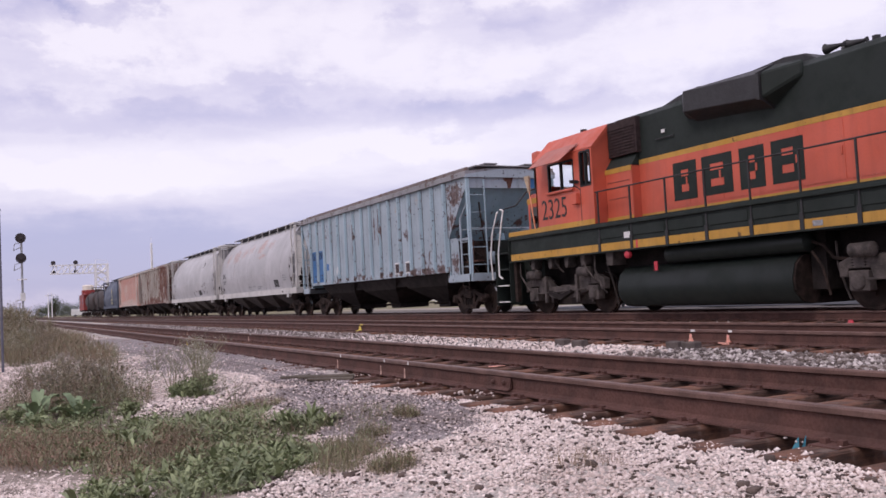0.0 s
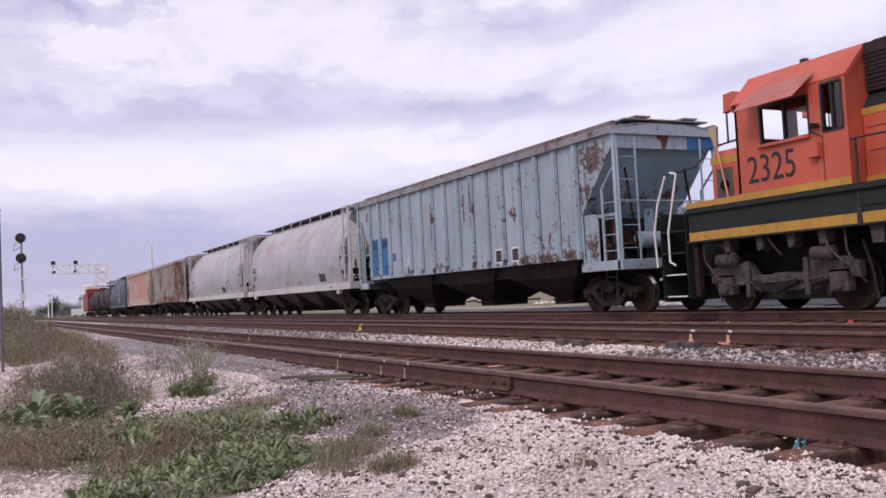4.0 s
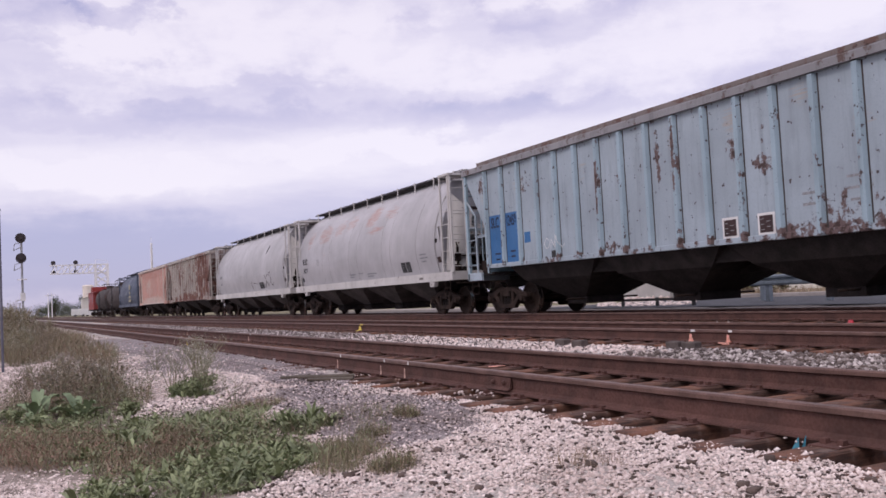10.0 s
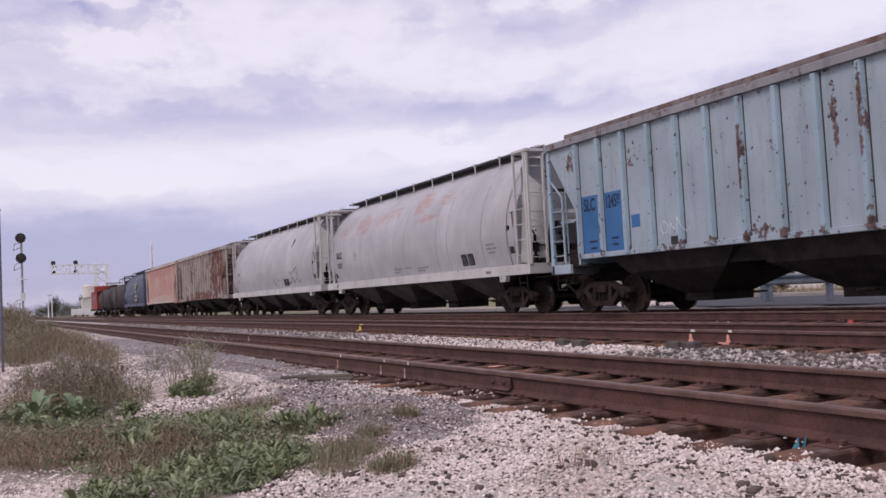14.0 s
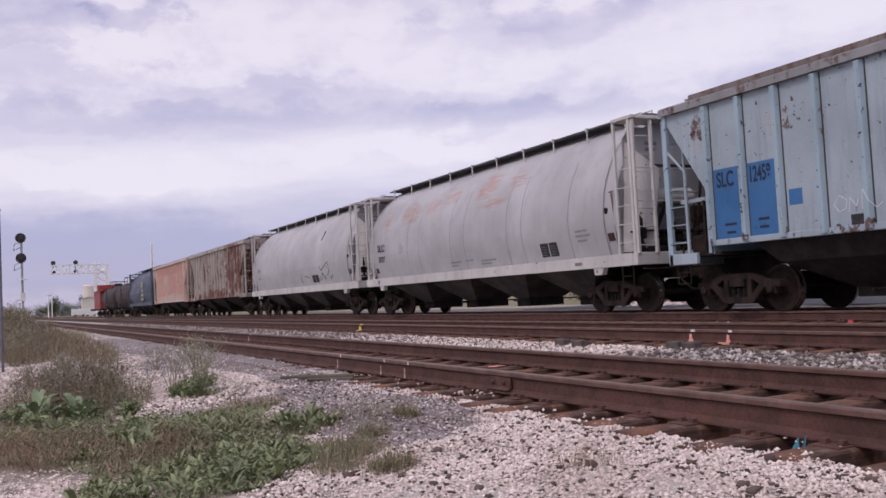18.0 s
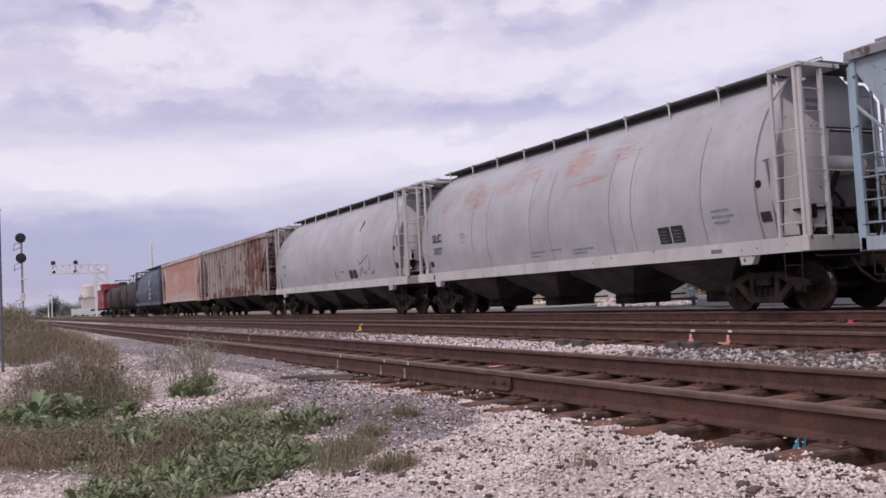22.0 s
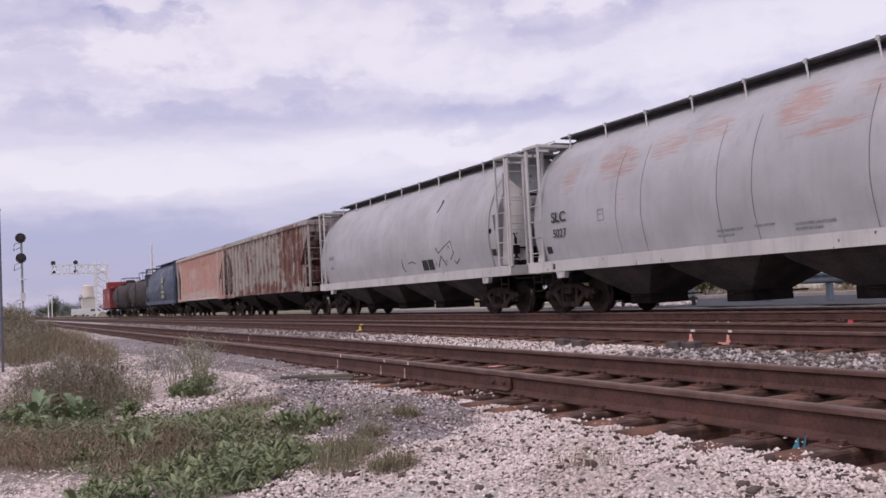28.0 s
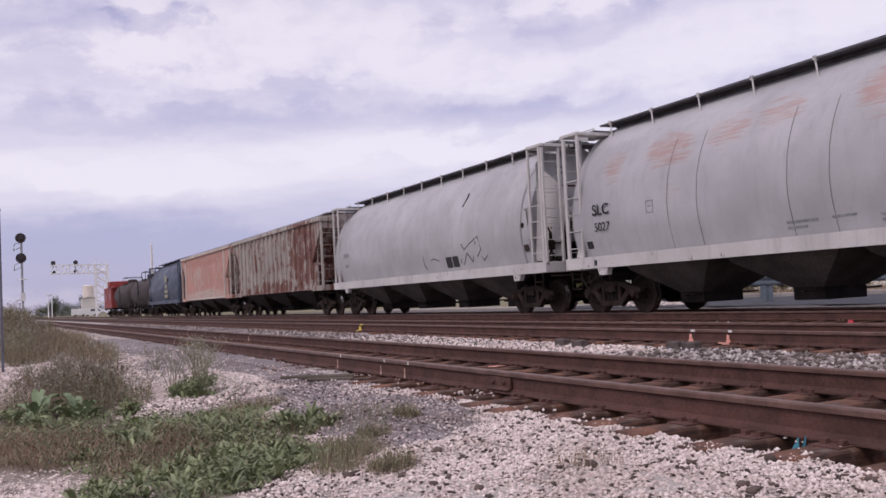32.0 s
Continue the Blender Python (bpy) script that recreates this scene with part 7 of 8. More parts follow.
plant_rows(weed("olive_weed", "bushy olive-brown weed with dry stems", rng, 0.62, 15, 0.36, (0.007, 0.017), 44, (M["dry_stem"], M["dark_weed"]), 0.007),
           ((0.62, 11.0, 0.85), (0.90, 11.4, 0.95), (1.12, 10.9, 0.85), (0.75, 12.2, 0.95), (1.10, 12.4, 0.90), (0.40, 11.8, 0.80), (1.25, 11.8, 0.75), (0.95, 13.6, 0.85), (0.5, 13.2, 0.8), (0.25, 12.4, 0.6),
            (0.9, 23.0, 0.8), (1.2, 26.0, 0.9), (1.5, 29.0, 0.9), (0.65, 32.0, 1.4), (1.1, 31.0, 1.2), (0.9, 36.0, 1.5), (1.45, 36.0, 1.3), (1.2, 40.0, 1.5), (1.9, 40.0, 1.2), (1.7, 45.0, 1.5)))
plant_rows(weed("khaki_weed", "tall khaki weed with feathery tops", rng, 0.66, 12, 0.34, (0.008, 0.020), 40, (M["dry_stem"], M["olive_leaf"]), 0.009),
           ((0.30, 23.0, 1.2), (0.60, 24.6, 1.25), (0.22, 26.0, 1.5), (0.45, 28.0, 1.6), (0.8, 28.6, 1.3), (0.25, 31.0, 1.9), (0.5, 33.0, 1.7), (0.35, 35.5, 2.0), (1.0, 34.0, 1.3), (0.6, 39.0, 1.9), (1.5, 38.0, 1.3), (1.0, 44.0, 1.8), (0.4, 21.5, 0.9), (2.3, 46.0, 1.2), (1.9, 33.0, 0.9), (0.5, 30.0, 2.3), (0.75, 33.0, 2.2), (0.3, 33.5, 2.6), (1.0, 37.0, 2.1)))
plant_rows(weed("flowering_weed", "thin grey-green weed with tiny pale blossoms", rng, 0.60, 9, 0.42, (0.006, 0.014), 30, (M["olive_leaf"], M["grey_leaf"]), 0.013),
           ((1.95, 10.3, 0.85), (2.15, 10.9, 0.95), (1.85, 10.9, 0.9), (2.3, 11.6, 0.9), (2.05, 9.9, 0.60), (2.55, 12.6, 0.8), (1.6, 11.2, 0.6), (0.6, 11.4, 0.9), (1.1, 10.8, 0.75), (0.95, 9.9, 0.50), (1.25, 9.8, 0.50), (2.9, 15.0, 0.7), (2.2, 14.4, 0.7), (1.7, 16.5, 0.8), (0.3, 22.2, 1.2), (0.45, 25.0, 1.4), (0.2, 28.2, 1.6), (0.9, 27.2, 1.2), (2.02, 8.6, 0.55), (1.3, 6.9, 0.35), (0.85, 16.8, 0.9), (0.45, 15.6, 0.8)))
plant_rows(weed("leafy_weed", "green leafy weed clump on gravel", rng, 0.17, 16, 0.22, (0.010, 0.026), 34, (M["olive_leaf"], M["green_leaf"]), leaf_from=0.0),
           ((1.92, 10.1, 0.95), (2.12, 10.4, 0.9), (1.78, 10.3, 0.8), (0.35, 9.6, 1.0), (0.7, 10.1, 1.0), (0.15, 10.2, 0.9), (1.15, 9.2, 0.9)))


def dock_plant(x, y, size, turn):
    """Broad wavy pale-green leaves on short stalks."""
    ob = thing("broad_dock_plant", "pale green dock plant with broad leaves", "weed", pose(x, y, ground_z(x, y), 0, 0, turn) @ Matrix.Scale(size, 4), "dock plants")
    for a, h, L in ((20, 0.24, 0.20), (130, 0.16, 0.22), (250, 0.20, 0.18), (310, 0.10, 0.24), (75, 0.30, 0.14)):
        sh = Shape()
        rows = []
        for k in range(8):
            t = k / 7
            w = 0.062 * math.sin(math.pi * (0.08 + 0.90 * t)) ** 0.75
            x, z = 0.04 + L * t, h * (0.35 + 1.5 * t - 0.95 * t * t)
            rows.append([(x, -w, z + 0.022 + 0.008 * math.sin(k * 2.1)), (x, -w * 0.5, z + 0.006), (x, 0, z - 0.004), (x, w * 0.5, z + 0.006), (x, w, z + 0.022 + 0.008 * math.cos(k * 2.3))])
        sh.loft(rows, closed=False, caps=False)
        leaf = part("broad_leaf", sh, M["dock_leaf"], ob, at=pose(0, 0, 0, 0, 0, a), smooth=True)
        part("leaf_stalk", Shape().tube((0, 0, -0.02), (0.05, 0, h * 0.4), 0.006, 5), M["green_leaf"], leaf)
    return ob


for x, y, size, turn in ((0.36, 10.35, 1.05, 0), (0.48, 10.5, 0.9, 80), (0.74, 10.0, 0.95, 70), (0.82, 9.9, 0.7, 200), (0.30, 9.7, 0.6, 30)):
    dock_plant(x, y, size, turn)


# ---- marks and scraps on the tracks ----
def rail_mark(name, label, material, x, y, z0, z1, width, foot=None):
    ob = thing(name, label, "paint mark", pose(x, y, 0), group="survey paint marks")
    part("web_stripe", Shape().prism([(-width, z0), (width * 0.9, z0), (width * 0.6, (z0 * 2 + z1) / 3), (width * 0.3, z1 * 0.8 + z0 * 0.2), (-width * 0.5, z1 * 0.7 + z0 * 0.3), (-width * 0.4, (z0 + z1) / 2)], "x", -0.084, -0.078), material, ob, at=pose(0, 0, 0, 0, 0, 0))
    if foot:
        rnd = random.Random(int(y * 100))
        for k in range(4):
            c, s = rnd.uniform(-foot, foot) * 0.8, foot * rnd.uniform(0.15, 0.4)
            ring = [(c + s * rnd.uniform(0.5, 1.0) * math.cos(a * 0.9), s * 0.7 * rnd.uniform(0.4, 1.0) * math.sin(a * 0.9)) for a in range(7)]
            part("tie_splash", Shape().prism(ring, "z", -0.178, -0.166), material, ob, at=pose(-0.15 + rnd.uniform(-0.05, 0.04), rnd.uniform(-0.05, 0.05), 0, 0, 0, 60))
    part("head_dot", Shape().box(-0.04, -0.036, -width * 0.7, width * 0.7, -0.034, -0.004), M["white_sign"] if material != M["yellow_mark"] else material, ob)
    return ob


for y, m, w, foot in ((10.42, "pale_mark", 0.014, 0.0), (9.05, "pale_mark", 0.014, 0.0), (8.42, "pale_mark", 0.016, 0.06), (20.0, "yellow_mark", 0.05, 0.0)):
    rail_mark("rail_paint_mark", "pale survey paint stripe on the siding's rail", M[m], 3.8075, y, -0.165, -0.04, w, foot)
for y, m, w, foot in ((20.6, "pale_mark", 0.05, 0.0), (28.0, "pale_mark", 0.05, 0.0)):
    rail_mark("rail_paint_mark", "pale survey paint stripe on the siding's far rail", M[m], 5.3125, y, -0.165, -0.04, w, foot)
for y, m, w, foot in ((9.66, "orange_mark", 0.055, 0.30), (8.95, "orange_mark", 0.045, 0.34), (22.3, "yellow_mark", 0.13, 0.2)):
    rail_mark("rail_paint_mark", "bright survey paint on the middle track's rail", M[m], 8.7275, y, -0.165, -0.03, w, foot)
tagged(part("painted_tie_splash", Shape().prism([(-0.09, -0.02), (-0.02, -0.06), (0.03, -0.02), (0.10, -0.03), (0.06, 0.04), (-0.03, 0.02), (-0.07, 0.05)], "z", -0.176, -0.168), M["orange_mark"], at=pose(5.05, 8.85, 0)), "orange survey paint on a tie", "paint mark")
flag = thing("red_marker_cone", "small red plastic marker by the middle track", "marker", pose(10.95, 8.9, ground_z(10.95, 8.9)))
part("marker_cone", Shape().lathe([(0.0, 0.07), (0.14, 0.055), (0.22, 0.03)], "z", 10), M["red_sign"], flag)
part("marker_stem", Shape().tube((0, 0, -0.05), (0, 0, 0.1), 0.02, 6), M["dark_metal"], flag)
scrap = Shape().plate([(0.0, -0.05, 0.0), (0.02, 0.05, 0.0), (0.05, 0.03, 0.10)], 0.004).plate([(0.0, 0.0, 0.0), (-0.03, 0.05, 0.01), (0.03, 0.07, 0.09)], 0.004)
tagged(part("plastic_scrap", scrap, M["teal"], at=pose(3.68, 3.36, -0.26, 0, 0, -25)), "crumpled teal plastic scrap between ties", "litter")
for x, y, a, L in ((3.28, 9.55, -24, 0.62), (3.40, 9.15, -18, 0.75), (3.22, 9.25, -30, 0.5), (3.46, 8.75, -14, 0.6), (3.05, 9.95, -8, 0.35)):
    sh = Shape().prism([(-0.05, 0), (0.05, 0), (0.055, 0.022), (0.01, 0.032), (-0.05, 0.02)], "x", -L / 2, L / 2)
    tagged(part("broken_tie_plank", sh, M["bark"], at=pose(x, y, ground_z(x, y) + 0.004, 0, 1, a), bevel=0.005), "split weathered tie plank lying in gravel", "plank", "split planks")
block = Shape().box(-0.08, 0.08, -0.10, 0.10, 0, 0.16)
for x, y in ((7.72, 11.45), (7.68, 10.95), (7.92, 9.15), (7.90, 8.82)):
    tagged(part("timber_block", block.mesh("timber_block", bevel=0.012), M["block"], at=pose(x, y, ground_z(x, y) - 0.06, 0, 0, 12)), "dark weathered block in the ballast", "block", "blocks by the track")


# ---- behind the tracks ----
road = Shape()
ys = [-60 + 4 * i for i in range(76)]
for a, b in zip(ys, ys[1:]):
    if b <= 34:
        road.add([(19.6, a, -0.125), (28.2, a, -0.125), (28.2, b, -0.125), (19.6, b, -0.125)], [(0, 1, 2, 3)])
tagged(part("road", road, M["road"]), "grey-blue asphalt service road behind the tracks", "road", kind="structure")
tagged(part("kerb", Shape().box(28.2, 28.7, -60, 31, -0.3, 0.02), M["kerb"], bevel=0.02), "pale concrete kerb along the service road", "kerb", kind="structure")
for y in (26.6, 23.0):
    post = thing("bollard", "short grey steel bollard by the road", "bollard", pose(24.0, y, -0.13), "bollards by the road")
    part("bollard_post", Shape().lathe([(0, 0.11), (0.5, 0.11), (0.56, 0.07)], "z", 12), M["guard"], post)
rail_fence = thing("low_rail_fence", "low dark rail fence behind the train", "fence", pose(20.5, 0, -0.18))
for y in (22.6, 24.4, 26.3):
    part("fence_post", Shape().box(-0.04, 0.04, y, y + 0.1, 0, 0.36), M["dark_metal"], rail_fence)
part("fence_rail", Shape().box(-0.05, -0.04, 22.4, 26.6, 0.24, 0.33), M["dark_metal"], rail_fence)
scatter_stones("rubble_heap", "pale broken rubble beside the road", M["limestone"], 1700, 20.8, 28.0, 24.0, 33.5, (0.03, 0.10), 40, lambda x, y, q: 1.10 < y / x < 1.36 and q < 0.75, z_at=lambda x, y: -0.14)
scatter_stones("rubble_heap", "pale rubble in the grass further off", M["limestone"], 500, 27.0, 31.0, 36.0, 44.0, (0.06, 0.2), 41, lambda x, y, q: q < ease(0.0, 0.4, wave(x, y, 0.5, 2.0)), z_at=lambda x, y: -0.15)


def guardrail():
    ob = thing("guardrail", "grey-blue steel guardrail on square posts", "guardrail", pose(22.9, 0, -0.15))
    for k in range(5):
        part("post", Shape().box(-0.08, 0.08, 12.0 + 2.4 * k, 12.18 + 2.4 * k, 0, 0.92), M["guard"], ob, bevel=0.01)
    prof = [(-0.11, 0.55), (-0.18, 0.60), (-0.18, 0.66), (-0.11, 0.70), (-0.11, 0.76), (-0.18, 0.80), (-0.18, 0.86), (-0.11, 0.90), (-0.10, 0.90), (-0.10, 0.55)]
    part("beam", Shape().prism(prof, "y", 11.8, 23.0), M["guard"], ob)


guardrail()


def bush(rng, r, h, n, material):
    ob = thing("bush", "olive green roadside bush", "bush", group="bushes behind the tracks")
    st, pts = Shape(), []
    for _ in range(14):
        a, q = rng.uniform(0, 6.283), r * rng.uniform(0.2, 0.9)
        tip = Vector((q * math.cos(a), q * math.sin(a), h * rng.uniform(0.5, 1.0)))
        st.tube((0, 0, -0.05), tip, 0.03, 5, 0.008, False)
        for _ in range(n // 14):
            k = Vector((rng.normal(), rng.normal(), rng.normal())) * 0.22 * r
            pts.append(tuple(tip * rng.uniform(0.45, 1.0) + k))
    part("branches", st, M["bark"], ob)
    v, f = leaf_cloud(rng, [p for p in pts if p[2] > 0], (0.06, 0.13))
    part("leaves", tri_mesh("leaves", v, f, material), None, ob)
    return ob


rng = np.random.default_rng(5)
protos = [bush(rng, 1.5, 2.3, 1500, M["bush_leaf"]), bush(rng, 1.2, 1.9, 1100, M["olive_leaf"])]
spots = [(32.2, 34.6), (33.6, 33.6), (32.6, 32.4), (33.0, 30.6), (34.5, 28.0), (36.0, 24.5), (33.0, 45.5), (34.0, 48.0), (35.0, 21.5)]
for k, (x, y) in enumerate(spots):
    m = pose(x, y, -0.2, 0, 0, 73 * k)
    if k < 2:
        protos[k].matrix_basis = m
    else:
        copy_thing(protos[k % 2], m)
pts = [(x, y, -0.16) for x, y in zip(rng.uniform(29.2, 34, 5000), rng.uniform(8, 33, 5000))]
strip_thing("roadside_grass", (*blades(rng, pts, (0.2, 0.55), (0.006, 0.016), (0.05, 0.6)), M["dry_stem"]), "tall dry grass beside the service road", "grass")


def shed(name, label, x, y, w, d, h, rise, wall, turn=0):
    """A plain gabled building with a door and windows; w runs along y."""
    ob = thing(name, label, "building", pose(x, y, -0.2, 0, 0, turn))
    t = 0.15
    part("front_wall", Shape().box(-d / 2, -d / 2 + t, -w / 2, w / 2, 0, h), wall, ob)
    part("back_wall", Shape().box(d / 2 - t, d / 2, -w / 2, w / 2, 0, h), wall, ob)
    for s in (-1, 1):
        part("gable_wall", Shape().prism([(-d / 2 + t, 0), (d / 2 - t, 0), (d / 2 - t, h), (0, h + rise), (-d / 2 + t, h)], "y", s * w / 2, s * (w / 2 - t)), wall, ob)
        part("roof", Shape().plate([(s * (d / 2 + 0.3), -w / 2 - 0.3, h - 0.1), (s * (d / 2 + 0.3), w / 2 + 0.3, h - 0.1), (0, w / 2 + 0.3, h + rise + 0.02), (0, -w / 2 - 0.3, h + rise + 0.02)], 0.08 * -s), M["roof_grey"], ob)
    part("door", Shape().box(-d / 2 - 0.03, -d / 2, -0.5, 0.5, 0, 2.05), M["roof_grey"], ob, bevel=0.01)
    for q in (-0.32, 0.32):
        win = part("window", Shape().box(-d / 2 - 0.03, -d / 2, q * w - 0.5, q * w + 0.5, 1.2, 2.1), M["glass"], ob)
        part("window_frame", Shape().box(-d / 2 - 0.05, -d / 2 - 0.02, q * w - 0.58, q * w + 0.58, 1.12, 1.2).box(-d / 2 - 0.05, -d / 2 - 0.02, q * w - 0.58, q * w + 0.58, 2.1, 2.18), M["white_sign"], win)
    return ob


shed("white_shed", "white gabled shed behind the service road", 34.2, 39.4, 6.4, 6.0, 2.5, 1.1, M["shed_wall"])
shed("white_house", "small white house far behind the tracks", 60.0, 123.0, 9.0, 8.0, 3.2, 2.0, M["pale_wall"])
shed("pale_warehouse", "long pale warehouse behind the service road", 52.0, 28.0, 34.0, 14.0, 3.9, 0.8, M["pale_wall"])
fence = thing("low_white_fence", "low white fence along a field", "fence", pose(42.0, 0, -0.2))
for k in range(14):
    part("fence_post", Shape().box(-0.06, 0.06, 76 + 2.4 * k, 76.12 + 2.4 * k, 0, 0.75), M["white_sign"], fence)
for z in (0.3, 0.62):
    part("fence_board", Shape().box(-0.07, -0.04, 76, 107.5, z, z + 0.12), M["white_sign"], fence)


# ---- signals ----
def signal_head(parent, x, z, r):
    head = part("signal_head", Shape().lathe([(0.0, r), (0.03, r), (0.04, r * 0.96)], "y", 28, (x, -0.12, z)), M["signal_black"], parent, "round black signal target")
    part("hood", Shape().lathe([(-0.30, 0.115), (-0.12, 0.12), (-0.12, 0.10), (-0.29, 0.10)], "y", 16, (x, 0, z)), M["signal_black"], head)
    part("lamp_case", Shape().lathe([(-0.06, 0.16), (0.3, 0.16), (0.36, 0.1)], "y", 14, (x, 0, z)), M["signal_black"], head)
    return head


def mast_signal():
    ob = thing("mast_signal", "tall railway signal with two round black targets", "railway signal", pose(1.48, 57.0, ground_z(1.48, 57.0)))
    part("mast", Shape().tube((0, 0, 0), (0, 0, 5.6), 0.06, 10), M["mast_grey"], ob)
    part("base", Shape().box(-0.3, 0.3, -0.3, 0.3, -0.1, 0.2), M["road"], ob, bevel=0.02)
    for z in (5.52, 4.36):
        signal_head(ob, -0.04, z, 0.285)
        part("head_bracket", Shape().pipe([(0, 0, z - 0.5), (-0.42, -0.05, z - 0.72), (-0.36, -0.05, z - 0.35), (0, 0, z - 0.25)], 0.022), M["mast_grey"], ob)
    part("ladder_platform", Shape().box(-0.25, 0.25, -0.2, 0.2, 3.10, 3.16), M["silver"], ob)
    part("number_plate", Shape().box(-0.12, 0.14, -0.1, -0.08, 1.9, 2.35), M["white_sign"], ob)


mast_signal()


def signal_bridge():
    """A cantilever lattice over the tracks, its tower beyond them."""
    ob = thing("cantilever_signal_bridge", "silver lattice cantilever signal bridge with black signals", "signal bridge", pose(0, 184.5, -0.3))
    S = M["silver"]
    x0, x1, z0, z1 = 9.6, 19.8, 8.65, 10.25
    for y in (-0.5, 0.5):
        for z in (z0, z1):
            part("truss_chord", Shape().box(x0, x1, y - 0.09, y + 0.09, z - 0.11, z + 0.11), S, ob)
        n = 9
        for k in range(n):
            a, b = x0 + (x1 - x0) * k / n, x0 + (x1 - x0) * (k + 1) / n
            part("truss_diagonal", Shape().tube((a, y, z0), (b, y, z1), 0.09, 5), S, ob)
            part("truss_post", Shape().tube((b, y, z0), (b, y, z1), 0.05, 5), S, ob)
    for x in (17.6, 19.8):
        for y in (-0.6, 0.6):
            part("tower_leg", Shape().box(x - 0.17, x + 0.17, y - 0.12, y + 0.12, 0, z1 + 0.1), S, ob)
    for k in range(6):
        z = 0.6 + 1.5 * k
        for y in (-0.6, 0.6):
            part("tower_brace", Shape().tube((17.6, y, z), (19.8, y, z + 1.5), 0.10, 5).tube((19.8, y, z), (17.6, y, z + 1.5), 0.10, 5), S, ob)
    part("tower_top_rail", Shape().pipe([(17.6, -0.6, z1), (17.6, -0.6, z1 + 1.0), (19.8, -0.6, z1 + 0.6), (19.8, -0.6, z1)], 0.03), S, ob)
    for x in (10.15, 14.1):
        for z in (10.75, 8.95):
            signal_head(ob, x, z, 0.42)
        part("head_pole", Shape().tube((x, 0.1, 8.6), (x, 0.1, 11.0), 0.06, 6), M["signal_black"], ob)
    return ob


signal_bridge()


def thin_pole():
    ob = thing("metal_fence_post", "slim dark metal post standing in the weeds", "post", pose(0.125, 20.0, ground_z(0.125, 20.0)))
    part("shaft", Shape().tube((0, 0, -0.1), (0, 0, 3.25), 0.026, 10), M["post_blue"], ob)
    part("cap", Shape().lathe([(3.25, 0.04), (3.29, 0.03)], "z", 10), M["guard"], ob)


thin_pole()


# ---- far left: silo, office, trees, antenna ----
silo = thing("grain_silo", "pale concrete silo beside a white building", "silo", pose(26.3, 299.0, -0.3))
part("silo_shell", Shape().lathe([(0, 1.7), (9.4, 1.7), (9.7, 1.2)], "z", 24), M["tan_wall"], silo, smooth=True)
shed("white_office", "white flat building at the silo's foot", 25.6, 292.0, 3.0, 4.0, 5.4, 0.4, M["pale_wall"])
mast = thing("radio_mast", "slim white lattice radio mast far away", "radio mast", pose(68.0, 446.0, -0.3))
for a in range(3):
    part("mast_leg", Shape().tube((0.5 * math.cos(2.1 * a), 0.5 * math.sin(2.1 * a), 0), (0.25 * math.cos(2.1 * a), 0.25 * math.sin(2.1 * a), 33.0), 0.28, 5), M["silver"], mast)
lat = Shape()
for k in range(22):
    z = 1.5 * k
    lat.tube((0.45, 0, z), (-0.2, 0.35, z + 1.5), 0.05, 4).tube((-0.2, 0.35, z), (-0.2, -0.35, z + 1.5), 0.05, 4)
part("mast_lattice", lat, M["silver"], mast)
part("mast_spike", Shape().tube((0, 0, 33), (0, 0, 36), 0.06, 5), M["silver"], mast)


def tree(rng, h, r, n):
    ob = thing("tree", "dark green leafy tree far off", "tree", group="far trees")
    tr, pts = Shape(), []
    tr.tube((0, 0, -0.3), (0.1, 0, h * 0.45), h * 0.035, 8, h * 0.022, False)
    for _ in range(16):
        a, q = rng.uniform(0, 6.283), r * rng.uniform(0.2, 0.95)
        tip = Vector((q * math.cos(a), q * math.sin(a), h * rng.uniform(0.18, 0.96)))
        tr.tube((0.05, 0, h * rng.uniform(0.10, 0.40)), tip, h * 0.014, 5, h * 0.004, False)
        for _ in range(n // 16):
            pts.append(tuple(tip + Vector((rng.normal(), rng.normal(), rng.normal() * 0.8)) * r * 0.26))
    part("trunk", tr, M["bark"], ob)
    v, f = leaf_cloud(rng, pts, (h * 0.022, h * 0.045))
    part("crown", tri_mesh("crown", v, f, M["tree_leaf"]), None, ob)
    return ob


protos = [tree(rng, 7.6, 3.4, 2200), tree(rng, 4.2, 3.2, 1800)]
first = [True, True]
FAR_ROW = tuple((92.0 + 5.0 * wave(k, 0, 0.7, 3.0), 75.0 + 8.5 * k, 0.85 + 0.35 * wave(k, 2, 0.9, 1.0), k % 2) for k in range(26))
for k, (x, y, s, p) in enumerate(((16.6, 300, 0.8, 0), (12.0, 310, 0.9, 1), (20.5, 320, 1.05, 1), (9.0, 330, 0.9, 1), (23.0, 330, 0.95, 1), (5.5, 340, 1.0, 1), (2.0, 350, 1.0, 1), (18.5, 345, 1.0, 1), (14.0, 325, 0.8, 1), (-3.0, 350, 1.0, 1), (28.0, 360, 1.0, 1), (33.0, 380, 1.0, 0), (40.0, 420, 1.1, 1), (50.0, 440, 1.2, 0),
                                   (-30.0, 300, 1.2, 0), (-22.0, 320, 1.1, 1), (110.0, 160, 1.0, 0), (125.0, 150, 1.1, 1), (140.0, 135, 1.0, 0), (95.0, 190, 1.0, 1)) + FAR_ROW):
    m = pose(x, y, -0.3, 0, 0, 61 * k) @ Matrix.Scale(s, 4)
    if first[p]:
        protos[p].matrix_basis, first[p] = m, False
    else:
        c = copy_thing(protos[p], pose(0, 0, 0))
        c.matrix_basis = m


